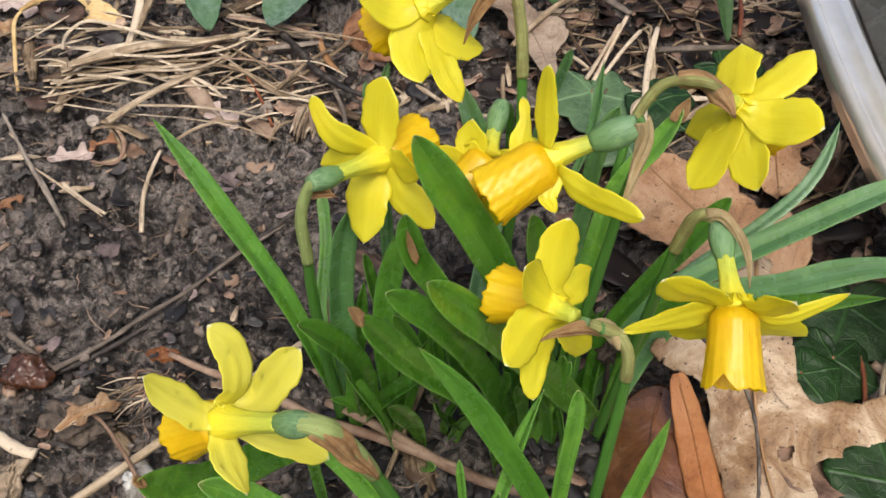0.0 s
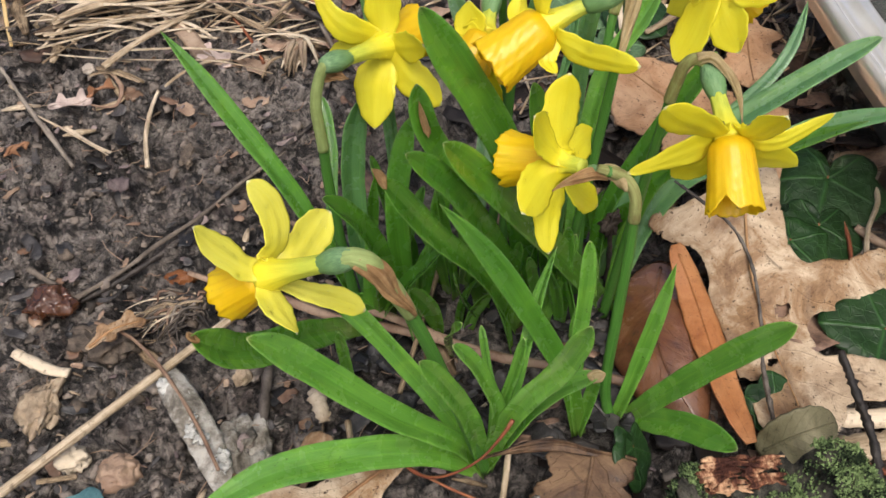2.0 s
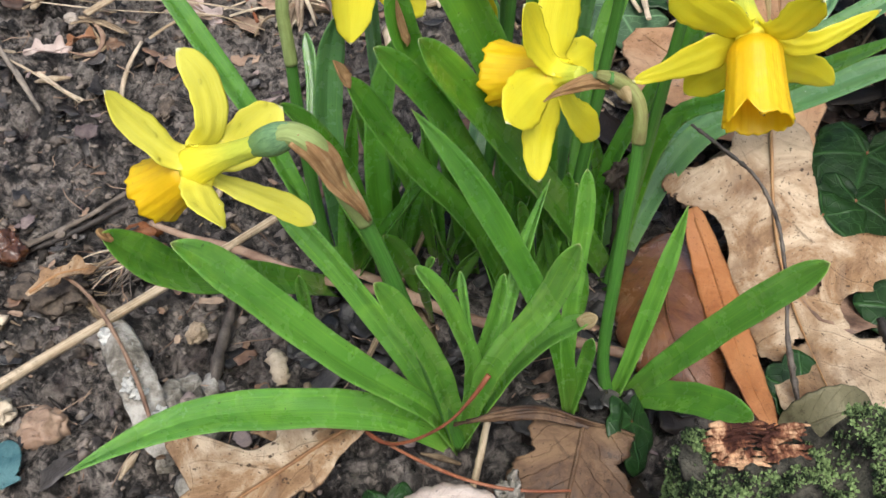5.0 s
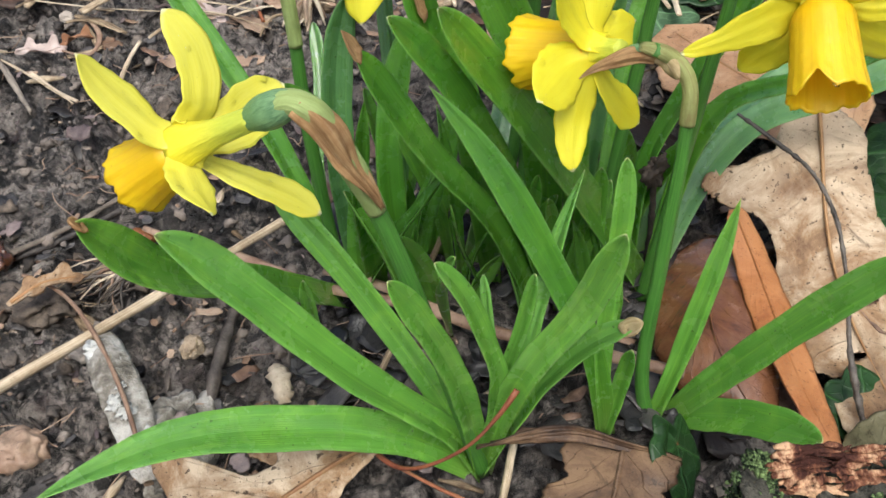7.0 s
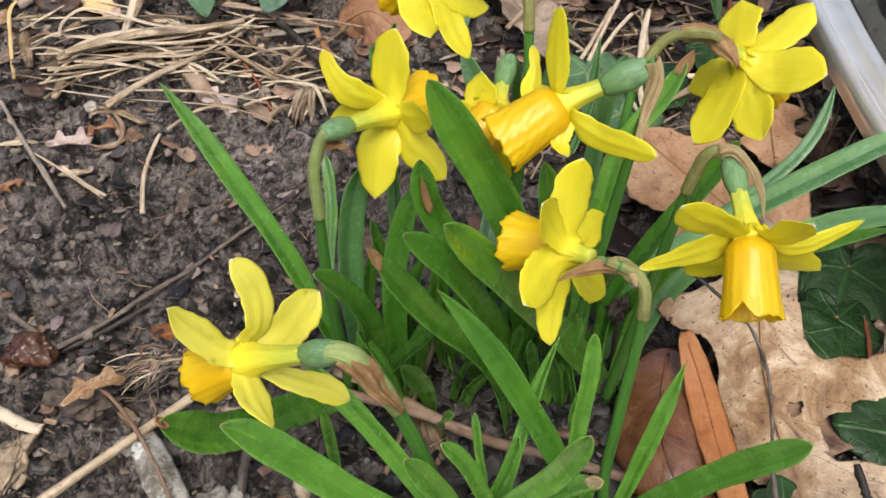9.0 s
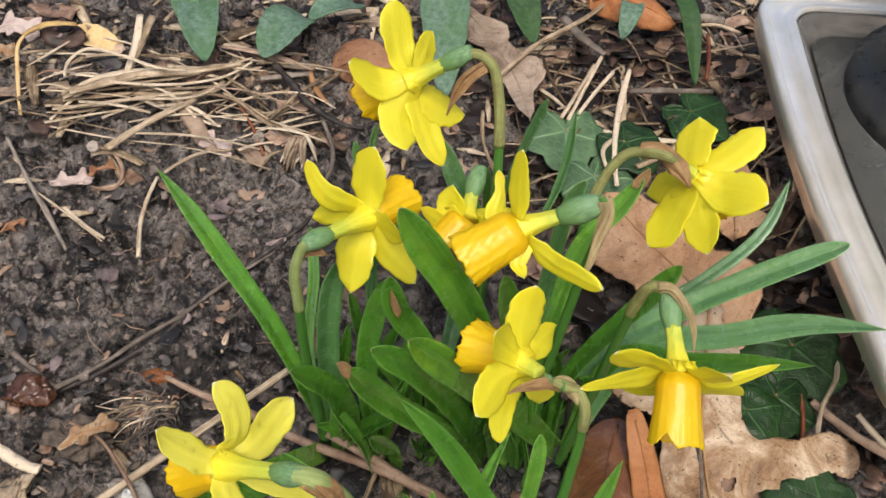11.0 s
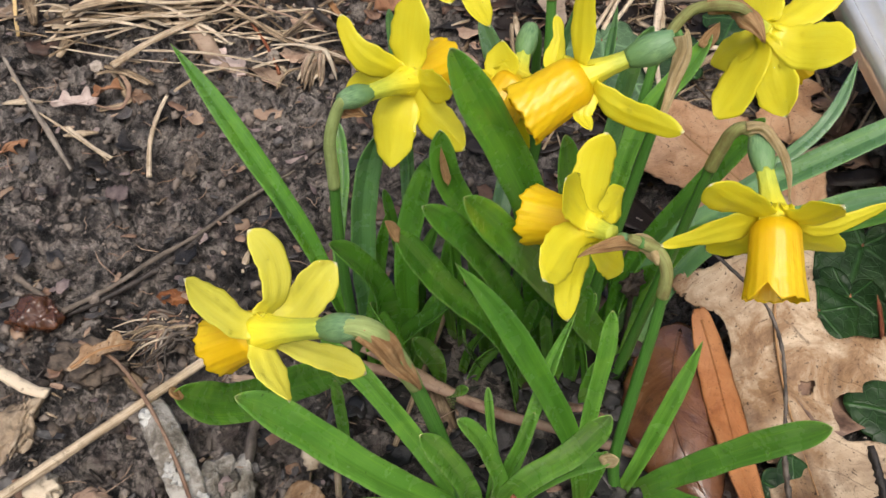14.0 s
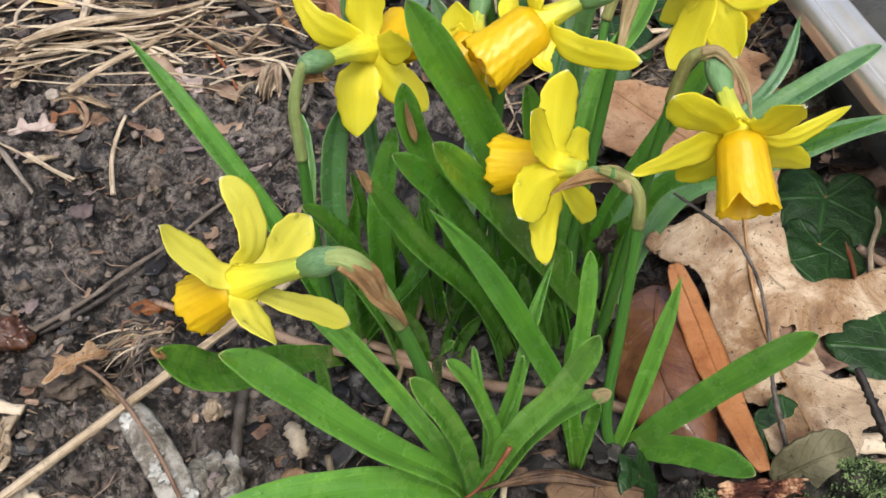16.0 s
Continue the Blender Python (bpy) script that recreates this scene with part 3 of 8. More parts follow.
add_leaf(tuft, 6, [(0.0080, 0.1370, -0.0030), (0.0118, 0.1341, 0.0394), (0.0084, 0.1323, 0.0579), (0.0026, 0.1301, 0.0769), (-0.0035, 0.1283, 0.0882)])
add_leaf(tuft, 3, [(0.0080, 0.1370, -0.0030), (0.0118, 0.1515, 0.0243), (0.0100, 0.1578, 0.0359), (0.0082, 0.1652, 0.0496)])
add_leaf(tuft, 4, [(0.0080, 0.1370, -0.0030), (0.0140, 0.1396, 0.0387), (0.0179, 0.1405, 0.0573), (0.0201, 0.1414, 0.0723)], twist=30)
add_leaf(tuft, 5, [(0.0080, 0.1370, -0.0030), (0.0186, 0.1504, 0.0255), (0.0231, 0.1583, 0.0418), (0.0288, 0.1680, 0.0617), (0.0348, 0.1754, 0.0777)], tip="point")
add_leaf(tuft, 7.5, [(0.0080, 0.1370, -0.0030), (0.0129, 0.1343, 0.0280), (0.0197, 0.1309, 0.0514), (0.0292, 0.1262, 0.0748), (0.0359, 0.1227, 0.1011)], twist=5)
blade_of = add_leaf(tuft, 6.5, [(0.0080, 0.1370, -0.0030), (0.0172, 0.1363, 0.0232), (0.0239, 0.1353, 0.0401), (0.0337, 0.1324, 0.0575), (0.0428, 0.1286, 0.0681)])
part("dry_tip", blade([(0.0400, 0.1296, 0.0650), (0.0425, 0.1284, 0.0682), (0.0440, 0.1278, 0.0696)], 4.6, 0, "round", 0.15, 18, 9, 0.0012, 9, 0.12), M_PALE_SPATHE, blade_of, "withered pale tan leaf tip")
add_leaf(tuft, 3.5, [(-0.0020, 0.1910, -0.0030), (-0.0029, 0.1605, 0.0526), (0.0007, 0.1521, 0.0680)])
tuft = thing("daffodil_leaf_tuft", (0.052, 0.152, 0), "small tuft of bright green upright strap leaves", "plant", "daffodil leaf tufts")
add_leaf(tuft, 5.8, [(0.0450, 0.1500, -0.0030), (0.0425, 0.1565, 0.0233), (0.0430, 0.1614, 0.0451), (0.0447, 0.1668, 0.0700), (0.0445, 0.1703, 0.0853)])
add_leaf(tuft, 5, [(0.0450, 0.1500, -0.0030), (0.0480, 0.1530, 0.0160), (0.0490, 0.1510, 0.0340)])
add_leaf(tuft, 8.4, [(0.0450, 0.1500, -0.0030), (0.0394, 0.1558, 0.0264), (0.0263, 0.1606, 0.0562), (0.0098, 0.1653, 0.0874), (-0.0050, 0.1677, 0.1085)], tip="point", material=M_SHADED_LEAF)
add_leaf(tuft, 6, [(0.0590, 0.1540, -0.0030), (0.0640, 0.1577, 0.0170), (0.0711, 0.1645, 0.0503), (0.0753, 0.1692, 0.0726)], twist=-20, tip="point")
add_leaf(tuft, 8.8, [(0.0630, 0.1550, -0.0030), (0.0704, 0.1501, 0.0175), (0.0873, 0.1377, 0.0608), (0.0995, 0.1279, 0.0892)])
add_leaf(tuft, 10, [(0.0630, 0.1560, -0.0030), (0.0712, 0.1432, 0.0150), (0.0788, 0.1294, 0.0307), (0.0866, 0.1122, 0.0454)])
tuft = thing("daffodil_leaf_tuft", (-0.035, 0.214, 0), "tuft of slender dark green strap leaves beside bare soil", "plant", "daffodil leaf tufts")
blade_of = add_leaf(tuft, 12, [(-0.0400, 0.2090, -0.0030), (-0.0564, 0.1707, 0.0414), (-0.0688, 0.1405, 0.0743), (-0.0774, 0.1247, 0.1034)], twist=5)
part("dry_tip", blade([(-0.0764, 0.1262, 0.1008), (-0.0774, 0.1247, 0.1034), (-0.0778, 0.1240, 0.1046)], 4.2, 0, "round", 0.15, 18, 9, 0.0012, 9, 0.12), M_SPATHE, blade_of, "withered reddish brown leaf tip")
add_leaf(tuft, 9, [(-0.0390, 0.2170, -0.0030), (-0.0627, 0.2388, 0.0462), (-0.0822, 0.2507, 0.0777), (-0.0949, 0.2582, 0.0977), (-0.1057, 0.2636, 0.1134)], tip="point", material=M_SHADED_LEAF)
add_leaf(tuft, 5, [(-0.0390, 0.2170, -0.0030), (-0.0494, 0.2424, 0.0259), (-0.0483, 0.2657, 0.0500), (-0.0510, 0.2805, 0.0660)], material=M_SHADED_LEAF)
add_leaf(tuft, 10, [(-0.0340, 0.2160, -0.0030), (-0.0376, 0.2257, 0.0551), (-0.0352, 0.2306, 0.0838), (-0.0312, 0.2334, 0.0996)], material=M_BLUE_LEAF)
add_leaf(tuft, 10, [(-0.0280, 0.2130, -0.0030), (-0.0285, 0.1953, 0.0610), (-0.0348, 0.1869, 0.0855), (-0.0427, 0.1801, 0.1015)], material=M_SHADED_LEAF)
add_leaf(tuft, 9, [(-0.0180, 0.2130, -0.0030), (-0.0212, 0.2236, 0.0496), (-0.0177, 0.2282, 0.0736), (-0.0127, 0.2316, 0.0916)], material=M_SHADED_LEAF)
add_leaf(tuft, 8, [(-0.0330, 0.2120, -0.0030), (-0.0193, 0.2024, 0.0303), (-0.0106, 0.1963, 0.0481), (-0.0034, 0.1912, 0.0628)], material=M_SHADED_LEAF)
add_leaf(tuft, 4.5, [(-0.0420, 0.1720, -0.0030), (-0.0428, 0.1723, 0.0169), (-0.0439, 0.1726, 0.0405)])
tuft = thing("daffodil_leaf_tuft", (0.03, 0.212, 0), "dense tuft of broad strap leaves shaded dark green among flower stems", "plant", "daffodil leaf tufts")
blade_of = add_leaf(tuft, 10, [(0.0280, 0.2020, -0.0030), (0.0123, 0.1922, 0.0443), (-0.0063, 0.1820, 0.0787), (-0.0174, 0.1756, 0.1037), (-0.0223, 0.1728, 0.1151)], material=M_SHADED_LEAF)
part("dry_tip", blade([(-0.0213, 0.1733, 0.1128), (-0.0230, 0.1723, 0.1169), (-0.0249, 0.1712, 0.1214)], 5.5, 0, "point", 0.15, 18, 9, 0.0009, 9, 0.12), M_SPATHE, blade_of, "withered brown leaf tip")
add_leaf(tuft, 9.5, [(0.0330, 0.2070, -0.0030), (0.0147, 0.1934, 0.0629), (-0.0013, 0.1838, 0.1009), (-0.0147, 0.1770, 0.1215)], material=M_SHADED_LEAF)
add_leaf(tuft, 12, [(0.0670, 0.2120, -0.0030), (0.0405, 0.2003, 0.0479), (0.0184, 0.1906, 0.0862), (-0.0029, 0.1813, 0.1214)], twist=-10, material=M_SHADED_LEAF)
add_leaf(tuft, 13, [(0.0330, 0.2160, -0.0030), (0.0232, 0.2152, 0.0806), (0.0133, 0.2148, 0.1063), (0.0017, 0.2143, 0.1295), (-0.0079, 0.2137, 0.1496)], material=M_SHADED_LEAF)
blade_of = add_leaf(tuft, 9, [(0.0130, 0.2130, -0.0030), (0.0028, 0.2057, 0.0823), (0.0004, 0.2060, 0.0891), (-0.0076, 0.2027, 0.1093), (-0.0102, 0.2013, 0.1295)], material=M_SHADED_LEAF)
part("withered_spot", blade([(-0.0069, 0.2022, 0.1074), (-0.0089, 0.2011, 0.1165), (-0.0097, 0.2008, 0.1232)], 3.4, 0, "point", 0.1, 18, 9, 0.0006, 9, 0.3), M_SPATHE, blade_of, "withered brown spot")
add_leaf(tuft, 9, [(0.0050, 0.2280, -0.0030), (0.0220, 0.2940, 0.0600), (0.0140, 0.2890, 0.0850), (0.0050, 0.2990, 0.1050)], material=M_BLUE_LEAF)
add_leaf(tuft, 4, [(-0.0190, 0.2320, -0.0030), (-0.0244, 0.2634, 0.0827), (-0.0273, 0.2722, 0.1072), (-0.0292, 0.2772, 0.1212)], material=M_BLUE_LEAF, cup=0.08)
add_leaf(tuft, 3, [(-0.0150, 0.2350, -0.0030), (-0.0227, 0.2722, 0.1173), (-0.0203, 0.2766, 0.1304)], material=M_BLUE_LEAF, cup=0.08)
blade_of = add_leaf(tuft, 8, [(0.0490, 0.2160, -0.0030), (0.0562, 0.2418, 0.0654), (0.0634, 0.2517, 0.0956), (0.0750, 0.2551, 0.1137), (0.0819, 0.2582, 0.1272)], twist=35)
part("dry_tip", blade([(0.0795, 0.2572, 0.1225), (0.0819, 0.2582, 0.1272), (0.0835, 0.2590, 0.1315)], 6, 0, "point", 0.15, 18, 9, 0.0009, 9, 0.12), M_SPATHE, blade_of, "withered brown leaf tip")
add_leaf(tuft, 6, [(0.0410, 0.2190, -0.0030), (0.0488, 0.2339, 0.0983), (0.0518, 0.2382, 0.1287), (0.0561, 0.2392, 0.1422)], material=M_BLUE_LEAF)
add_leaf(tuft, 6, [(0.0630, 0.2150, -0.0030), (0.0813, 0.2487, 0.0226), (0.1058, 0.2653, 0.0383), (0.1304, 0.2773, 0.0514), (0.1523, 0.2915, 0.0654), (0.1649, 0.3122, 0.0811)], tip="point", material=M_BLUE_LEAF, cup=0.06)
add_leaf(tuft, 11, [(0.0650, 0.2140, -0.0030), (0.0790, 0.2420, 0.0328), (0.1117, 0.2499, 0.0597), (0.1427, 0.2535, 0.0817), (0.1699, 0.2552, 0.1001)], material=M_BLUE_LEAF)
add_leaf(tuft, 10, [(0.0660, 0.2120, -0.0030), (0.0961, 0.2372, 0.0468), (0.1268, 0.2317, 0.0668), (0.1494, 0.2274, 0.0818), (0.1758, 0.2169, 0.0950)], tip="point", material=M_BLUE_LEAF)
add_leaf(tuft, 7, [(0.0660, 0.2100, -0.0030), (0.0806, 0.2188, 0.0671), (0.0989, 0.2028, 0.0877), (0.1155, 0.1877, 0.1093), (0.1273, 0.1766, 0.1258)], tip="point", material=M_SHADED_LEAF)
add_leaf(tuft, 8, [(0.0600, 0.2100, -0.0030), (0.0610, 0.2189, 0.0445), (0.0702, 0.2193, 0.0733), (0.0821, 0.2181, 0.1017), (0.0912, 0.2171, 0.1247)], twist=30, material=M_SHADED_LEAF)
add_leaf(tuft, 4, [(0.0110, 0.2100, -0.0030), (0.0021, 0.1891, 0.0382), (-0.0006, 0.1771, 0.0643)], material=M_SHADED_LEAF)
add_leaf(tuft, 4, [(0.0210, 0.2100, -0.0030), (0.0236, 0.1975, 0.0421), (0.0245, 0.1916, 0.0636)], material=M_SHADED_LEAF)
add_leaf(tuft, 9, [(0.0410, 0.2130, -0.0030), (0.0346, 0.2136, 0.0876), (0.0292, 0.2138, 0.1184)], material=M_SHADED_LEAF)
tuft = thing("daffodil_leaf_tuft", (0.04, 0.315, 0), "pair of thin bluish green leaves in leaf litter", "plant", "daffodil leaf tufts")
add_leaf(tuft, 5, [(0.0410, 0.3720, -0.0030), (0.0449, 0.3693, 0.0212), (0.0495, 0.3664, 0.0458), (0.0565, 0.3622, 0.0791)], material=M_BLUE_LEAF)
add_leaf(tuft, 5, [(0.0600, 0.3530, -0.0030), (0.0673, 0.3579, 0.0155), (0.0720, 0.3641, 0.0359), (0.0741, 0.3742, 0.0648)], tip="point", material=M_BLUE_LEAF)


# ---- the blooms: stem, centre, the way the trumpet points, petal tips ----
daffodil("yellow daffodil facing down over bare soil, wet petals",
    stem=[(0.0080, 0.1370, -0.0030), (-0.0064, 0.1327, 0.0657), (-0.0137, 0.1306, 0.0961), (-0.0208, 0.1286, 0.1180), (-0.0268, 0.1269, 0.1301)],
    centre=(-0.0557, 0.1381, 0.1129), axis=(-0.76, 0.18, -0.62), petals=[
        ([(-0.0562, 0.1361, 0.1118), (-0.0613, 0.1366, 0.1199), (-0.0670, 0.1359, 0.1286), (-0.0714, 0.1354, 0.1362)], (9.0, 10.0, 8.1, 2.2), (0.84, -0.18, 0.51)),
        ([(-0.0530, 0.1390, 0.1128), (-0.0519, 0.1439, 0.1195), (-0.0527, 0.1492, 0.1285), (-0.0580, 0.1514, 0.1371)], (8.0, 9.7, 10.0, 5.2), (0.79, -0.46, 0.40)),
        ([(-0.0504, 0.1390, 0.1121), (-0.0474, 0.1464, 0.1120), (-0.0434, 0.1545, 0.1120), (-0.0389, 0.1632, 0.1124)], (8.6, 11.4, 12.7, 7.9), (0.70, -0.34, 0.63)),
        ([(-0.0488, 0.1367, 0.1103), (-0.0422, 0.1378, 0.1039), (-0.0353, 0.1393, 0.0981), (-0.0297, 0.1392, 0.0928)], (4.2, 7.1, 8.4, 4.8), (0.68, -0.19, 0.71)),
        ([(-0.0547, 0.1346, 0.1105), (-0.0523, 0.1280, 0.1106), (-0.0488, 0.1226, 0.1108), (-0.0458, 0.1181, 0.1111)], (9.4, 10.4, 7.1, 1.7), (0.46, 0.27, 0.84))],
    ovary_at=(-0.0336, 0.1290, 0.1275),
    trumpet=(0.0168, 0.006, 0.0084), sheath=0.75, spathe=[([(-0.0288, 0.1271, 0.1302), (-0.0250, 0.1270, 0.1255), (-0.0214, 0.1272, 0.1185), (-0.0174, 0.1272, 0.1105), (-0.0150, 0.1274, 0.1050)], (0.0028, 0.0033, 0.0033, 0.0028, 0.0014), 170, 115)], seed=3, stem_r=0.0024, pale=True, petal_look=M_PALE_PETAL, sheath_r=(0.0021, 0.0027, 0.0028, 0.0025))
daffodil("yellow daffodil turned away on a bent stem",
    stem=[(-0.0400, 0.2140, -0.0030), (-0.0442, 0.2129, 0.0632), (-0.0445, 0.2127, 0.0979), (-0.0446, 0.2127, 0.1150), (-0.0416, 0.2135, 0.1262)],
    centre=(-0.0206, 0.2359, 0.1210), axis=(0.58, 0.77, -0.25), petals=[
        ([(-0.0241, 0.2371, 0.1229), (-0.0336, 0.2384, 0.1271), (-0.0393, 0.2411, 0.1325), (-0.0426, 0.2451, 0.1395)], (9.9, 11.7, 6.3, 4.5), (-0.23, -0.95, 0.21)),
        ([(-0.0209, 0.2381, 0.1236), (-0.0207, 0.2406, 0.1328), (-0.0198, 0.2428, 0.1415), (-0.0185, 0.2441, 0.1480)], (11.6, 14.7, 13.8, 8.0), (-0.51, -0.82, 0.25)),
        ([(-0.0250, 0.2358, 0.1215), (-0.0323, 0.2402, 0.1175), (-0.0376, 0.2426, 0.1137), (-0.0429, 0.2446, 0.1096)], (5.9, 7.9, 7.9, 4.3), (-0.56, -0.78, 0.27)),
        ([(-0.0234, 0.2319, 0.1170), (-0.0253, 0.2280, 0.1103), (-0.0260, 0.2237, 0.1034), (-0.0258, 0.2196, 0.0969)], (14.9, 16.7, 14.5, 5.4), (-0.49, -0.71, 0.50)),
        ([(-0.0183, 0.2313, 0.1157), (-0.0129, 0.2261, 0.1138), (-0.0071, 0.2208, 0.1122), (-0.0021, 0.2147, 0.1102)], (11.2, 13.9, 11.7, 3.6), (-0.57, -0.70, 0.42)),
        ([(-0.0184, 0.2351, 0.1199), (-0.0141, 0.2283, 0.1250), (-0.0105, 0.2220, 0.1293), (-0.0072, 0.2157, 0.1337)], (9.4, 10.7, 9.4, 5.6), (-0.87, -0.49, 0.02))],
    ovary_at=(-0.0361, 0.2176, 0.1281),
    trumpet=(0.02, 0.0062, 0.0098), sheath=0.73, spathe=[([(-0.0402, 0.2141, 0.1262), (-0.0367, 0.2142, 0.1248), (-0.0331, 0.2143, 0.1234)], (0.003, 0.003, 0.001), 120, 250)], seed=4, pale=True)
daffodil("yellow daffodil with a long golden trumpet facing sideways",
    stem=[(0.0450, 0.2130, -0.0030), (0.0534, 0.2158, 0.0786), (0.0578, 0.2175, 0.1239), (0.0603, 0.2179, 0.1425), (0.0590, 0.2191, 0.1528)],
    centre=(0.0330, 0.2198, 0.1366), axis=(-0.83, -0.31, -0.47), petals=[
        ([(0.0325, 0.2183, 0.1348), (0.0313, 0.2210, 0.1459), (0.0306, 0.2233, 0.1578), (0.0309, 0.2247, 0.1682)], (6.0, 8.0, 7.2, 2.4), (-0.62, -0.77, 0.12)),
        ([(0.0356, 0.2149, 0.1317), (0.0435, 0.2085, 0.1332), (0.0511, 0.2015, 0.1347), (0.0588, 0.1941, 0.1368)], (8.9, 9.3, 8.1, 3.2), (-0.68, -0.71, 0.17)),
        ([(0.0303, 0.2178, 0.1340), (0.0251, 0.2242, 0.1370), (0.0258, 0.2313, 0.1418), (0.0250, 0.2377, 0.1463)], (10.9, 8.4, 3.4, 4.6), (0.42, -0.39, 0.82)),
        ([(0.0313, 0.2142, 0.1303), (0.0327, 0.2105, 0.1291), (0.0338, 0.2078, 0.1282), (0.0349, 0.2051, 0.1274)], (7.0, 7.0, 5.8, 2.1), (0.28, -0.19, 0.94))],
    ovary_at=(0.0518, 0.2205, 0.1465),
    trumpet=(0.0228, 0.0078, 0.01), spathe=[([(0.0589, 0.2197, 0.1533), (0.0607, 0.2184, 0.1478), (0.0588, 0.2143, 0.1391), (0.0556, 0.2076, 0.1333), (0.0527, 0.2029, 0.1295)], (0.0022, 0.0026, 0.0019, 0.0014, 0.0006), 200, 90, M_PALE_SPATHE)], seed=5, frilled=0.6, crinkle=2.2, long_ovary=0.0150, wide_ovary=0.0047)
daffodil("yellow daffodil seen from behind, beside the plastic tub",
    stem=[(0.0530, 0.2150, -0.0030), (0.0573, 0.2413, 0.0580), (0.0640, 0.2589, 0.1013), (0.0673, 0.2645, 0.1158), (0.0761, 0.2683, 0.1299)],
    centre=(0.1035, 0.2635, 0.1241), axis=(0.75, 0.16, -0.64), petals=[
        ([(0.1019, 0.2634, 0.1232), (0.1024, 0.2705, 0.1265), (0.1037, 0.2783, 0.1305), (0.1056, 0.2861, 0.1350)], (12.7, 16.4, 17.7, 6.8), (-0.74, -0.21, 0.64)),
        ([(0.1051, 0.2639, 0.1255), (0.1119, 0.2676, 0.1294), (0.1197, 0.2715, 0.1340), (0.1272, 0.2763, 0.1397)], (11.3, 14.2, 14.2, 6.1), (-0.44, -0.21, 0.87)),
        ([(0.1042, 0.2617, 0.1222), (0.1106, 0.2553, 0.1258), (0.1172, 0.2485, 0.1305), (0.1232, 0.2409, 0.1340)], (11.5, 16.7, 16.3, 3.6), (-0.69, -0.24, 0.69)),
        ([(0.1034, 0.2607, 0.1205), (0.1045, 0.2529, 0.1161), (0.1066, 0.2449, 0.1123), (0.1079, 0.2376, 0.1088)], (10.1, 14.6, 15.4, 5.7), (-0.73, -0.42, 0.54)),
        ([(0.1007, 0.2613, 0.1199), (0.0975, 0.2581, 0.1114), (0.0940, 0.2551, 0.1033), (0.0899, 0.2521, 0.0954)], (12.5, 15.4, 15.4, 8.7), (-0.77, -0.41, 0.49)),
        ([(0.0986, 0.2638, 0.1221), (0.0959, 0.2671, 0.1169), (0.0931, 0.2700, 0.1113), (0.0897, 0.2733, 0.1042)], (9.7, 12.1, 11.7, 7.3), (-0.92, -0.17, 0.36))],
    ovary_at=(0.0935, 0.2614, 0.1326),
    trumpet=(0.02, 0.0062, 0.0098), sheath=0.75, spathe=[([(0.0809, 0.2682, 0.1324), (0.0884, 0.2656, 0.1340), (0.0936, 0.2605, 0.1318), (0.0977, 0.2540, 0.1272)], (0.0024, 0.0031, 0.0034, 0.0012), 300, 100)], seed=6, long_ovary=0.007, wide_ovary=0.0021)
daffodil("yellow daffodil nodding over a brown oak leaf",
    stem=[(0.0640, 0.2070, -0.0030), (0.0691, 0.2021, 0.0736), (0.0712, 0.2001, 0.1065), (0.0728, 0.1986, 0.1263), (0.0757, 0.1968, 0.1373)],
    centre=(0.0828, 0.1704, 0.1263), axis=(-0.03, -0.82, -0.57), petals=[
        ([(0.0825, 0.1714, 0.1275), (0.0737, 0.1687, 0.1331), (0.0658, 0.1661, 0.1384), (0.0585, 0.1636, 0.1459)], (8.1, 11.3, 11.6, 4.2), (0.07, -0.95, -0.31)),
        ([(0.0777, 0.1701, 0.1229), (0.0689, 0.1717, 0.1203), (0.0613, 0.1716, 0.1168), (0.0537, 0.1720, 0.1142)], (9.5, 9.9, 5.1, 2.0), (-0.11, -0.99, 0.10)),
        ([(0.0849, 0.1696, 0.1266), (0.0875, 0.1653, 0.1327), (0.0896, 0.1615, 0.1388), (0.0914, 0.1577, 0.1451)], (6.5, 8.0, 8.7, 5.5), (-0.46, -0.81, -0.36)),
        ([(0.0869, 0.1685, 0.1266), (0.0951, 0.1672, 0.1272), (0.1030, 0.1680, 0.1306), (0.1116, 0.1695, 0.1354)], (6.7, 6.4, 4.1, 1.5), (-0.02, -0.99, 0.16)),
        ([(0.0855, 0.1675, 0.1244), (0.0932, 0.1701, 0.1198), (0.1010, 0.1725, 0.1154), (0.1084, 0.1743, 0.1105)], (9.5, 10.6, 8.7, 2.3), (0.16, -0.96, -0.21)),
        ([(0.0791, 0.1690, 0.1224), (0.0763, 0.1718, 0.1164), (0.0731, 0.1747, 0.1114), (0.0699, 0.1773, 0.1063)], (8.7, 9.5, 9.5, 5.1), (-0.41, -0.89, -0.22))],
    ovary_at=(0.0813, 0.1897, 0.1333),
    trumpet=(0.0222, 0.0066, 0.0087), sheath=0.83, spathe=[([(0.0774, 0.1961, 0.1378), (0.0809, 0.1947, 0.1388), (0.0852, 0.1896, 0.1360), (0.0881, 0.1842, 0.1303), (0.0890, 0.1797, 0.1252)], (0.0019, 0.0016, 0.0013, 0.0011, 0.0004), 140, 80, M_PALE_SPATHE)], seed=7, bite=0.62, frilled=0.5)
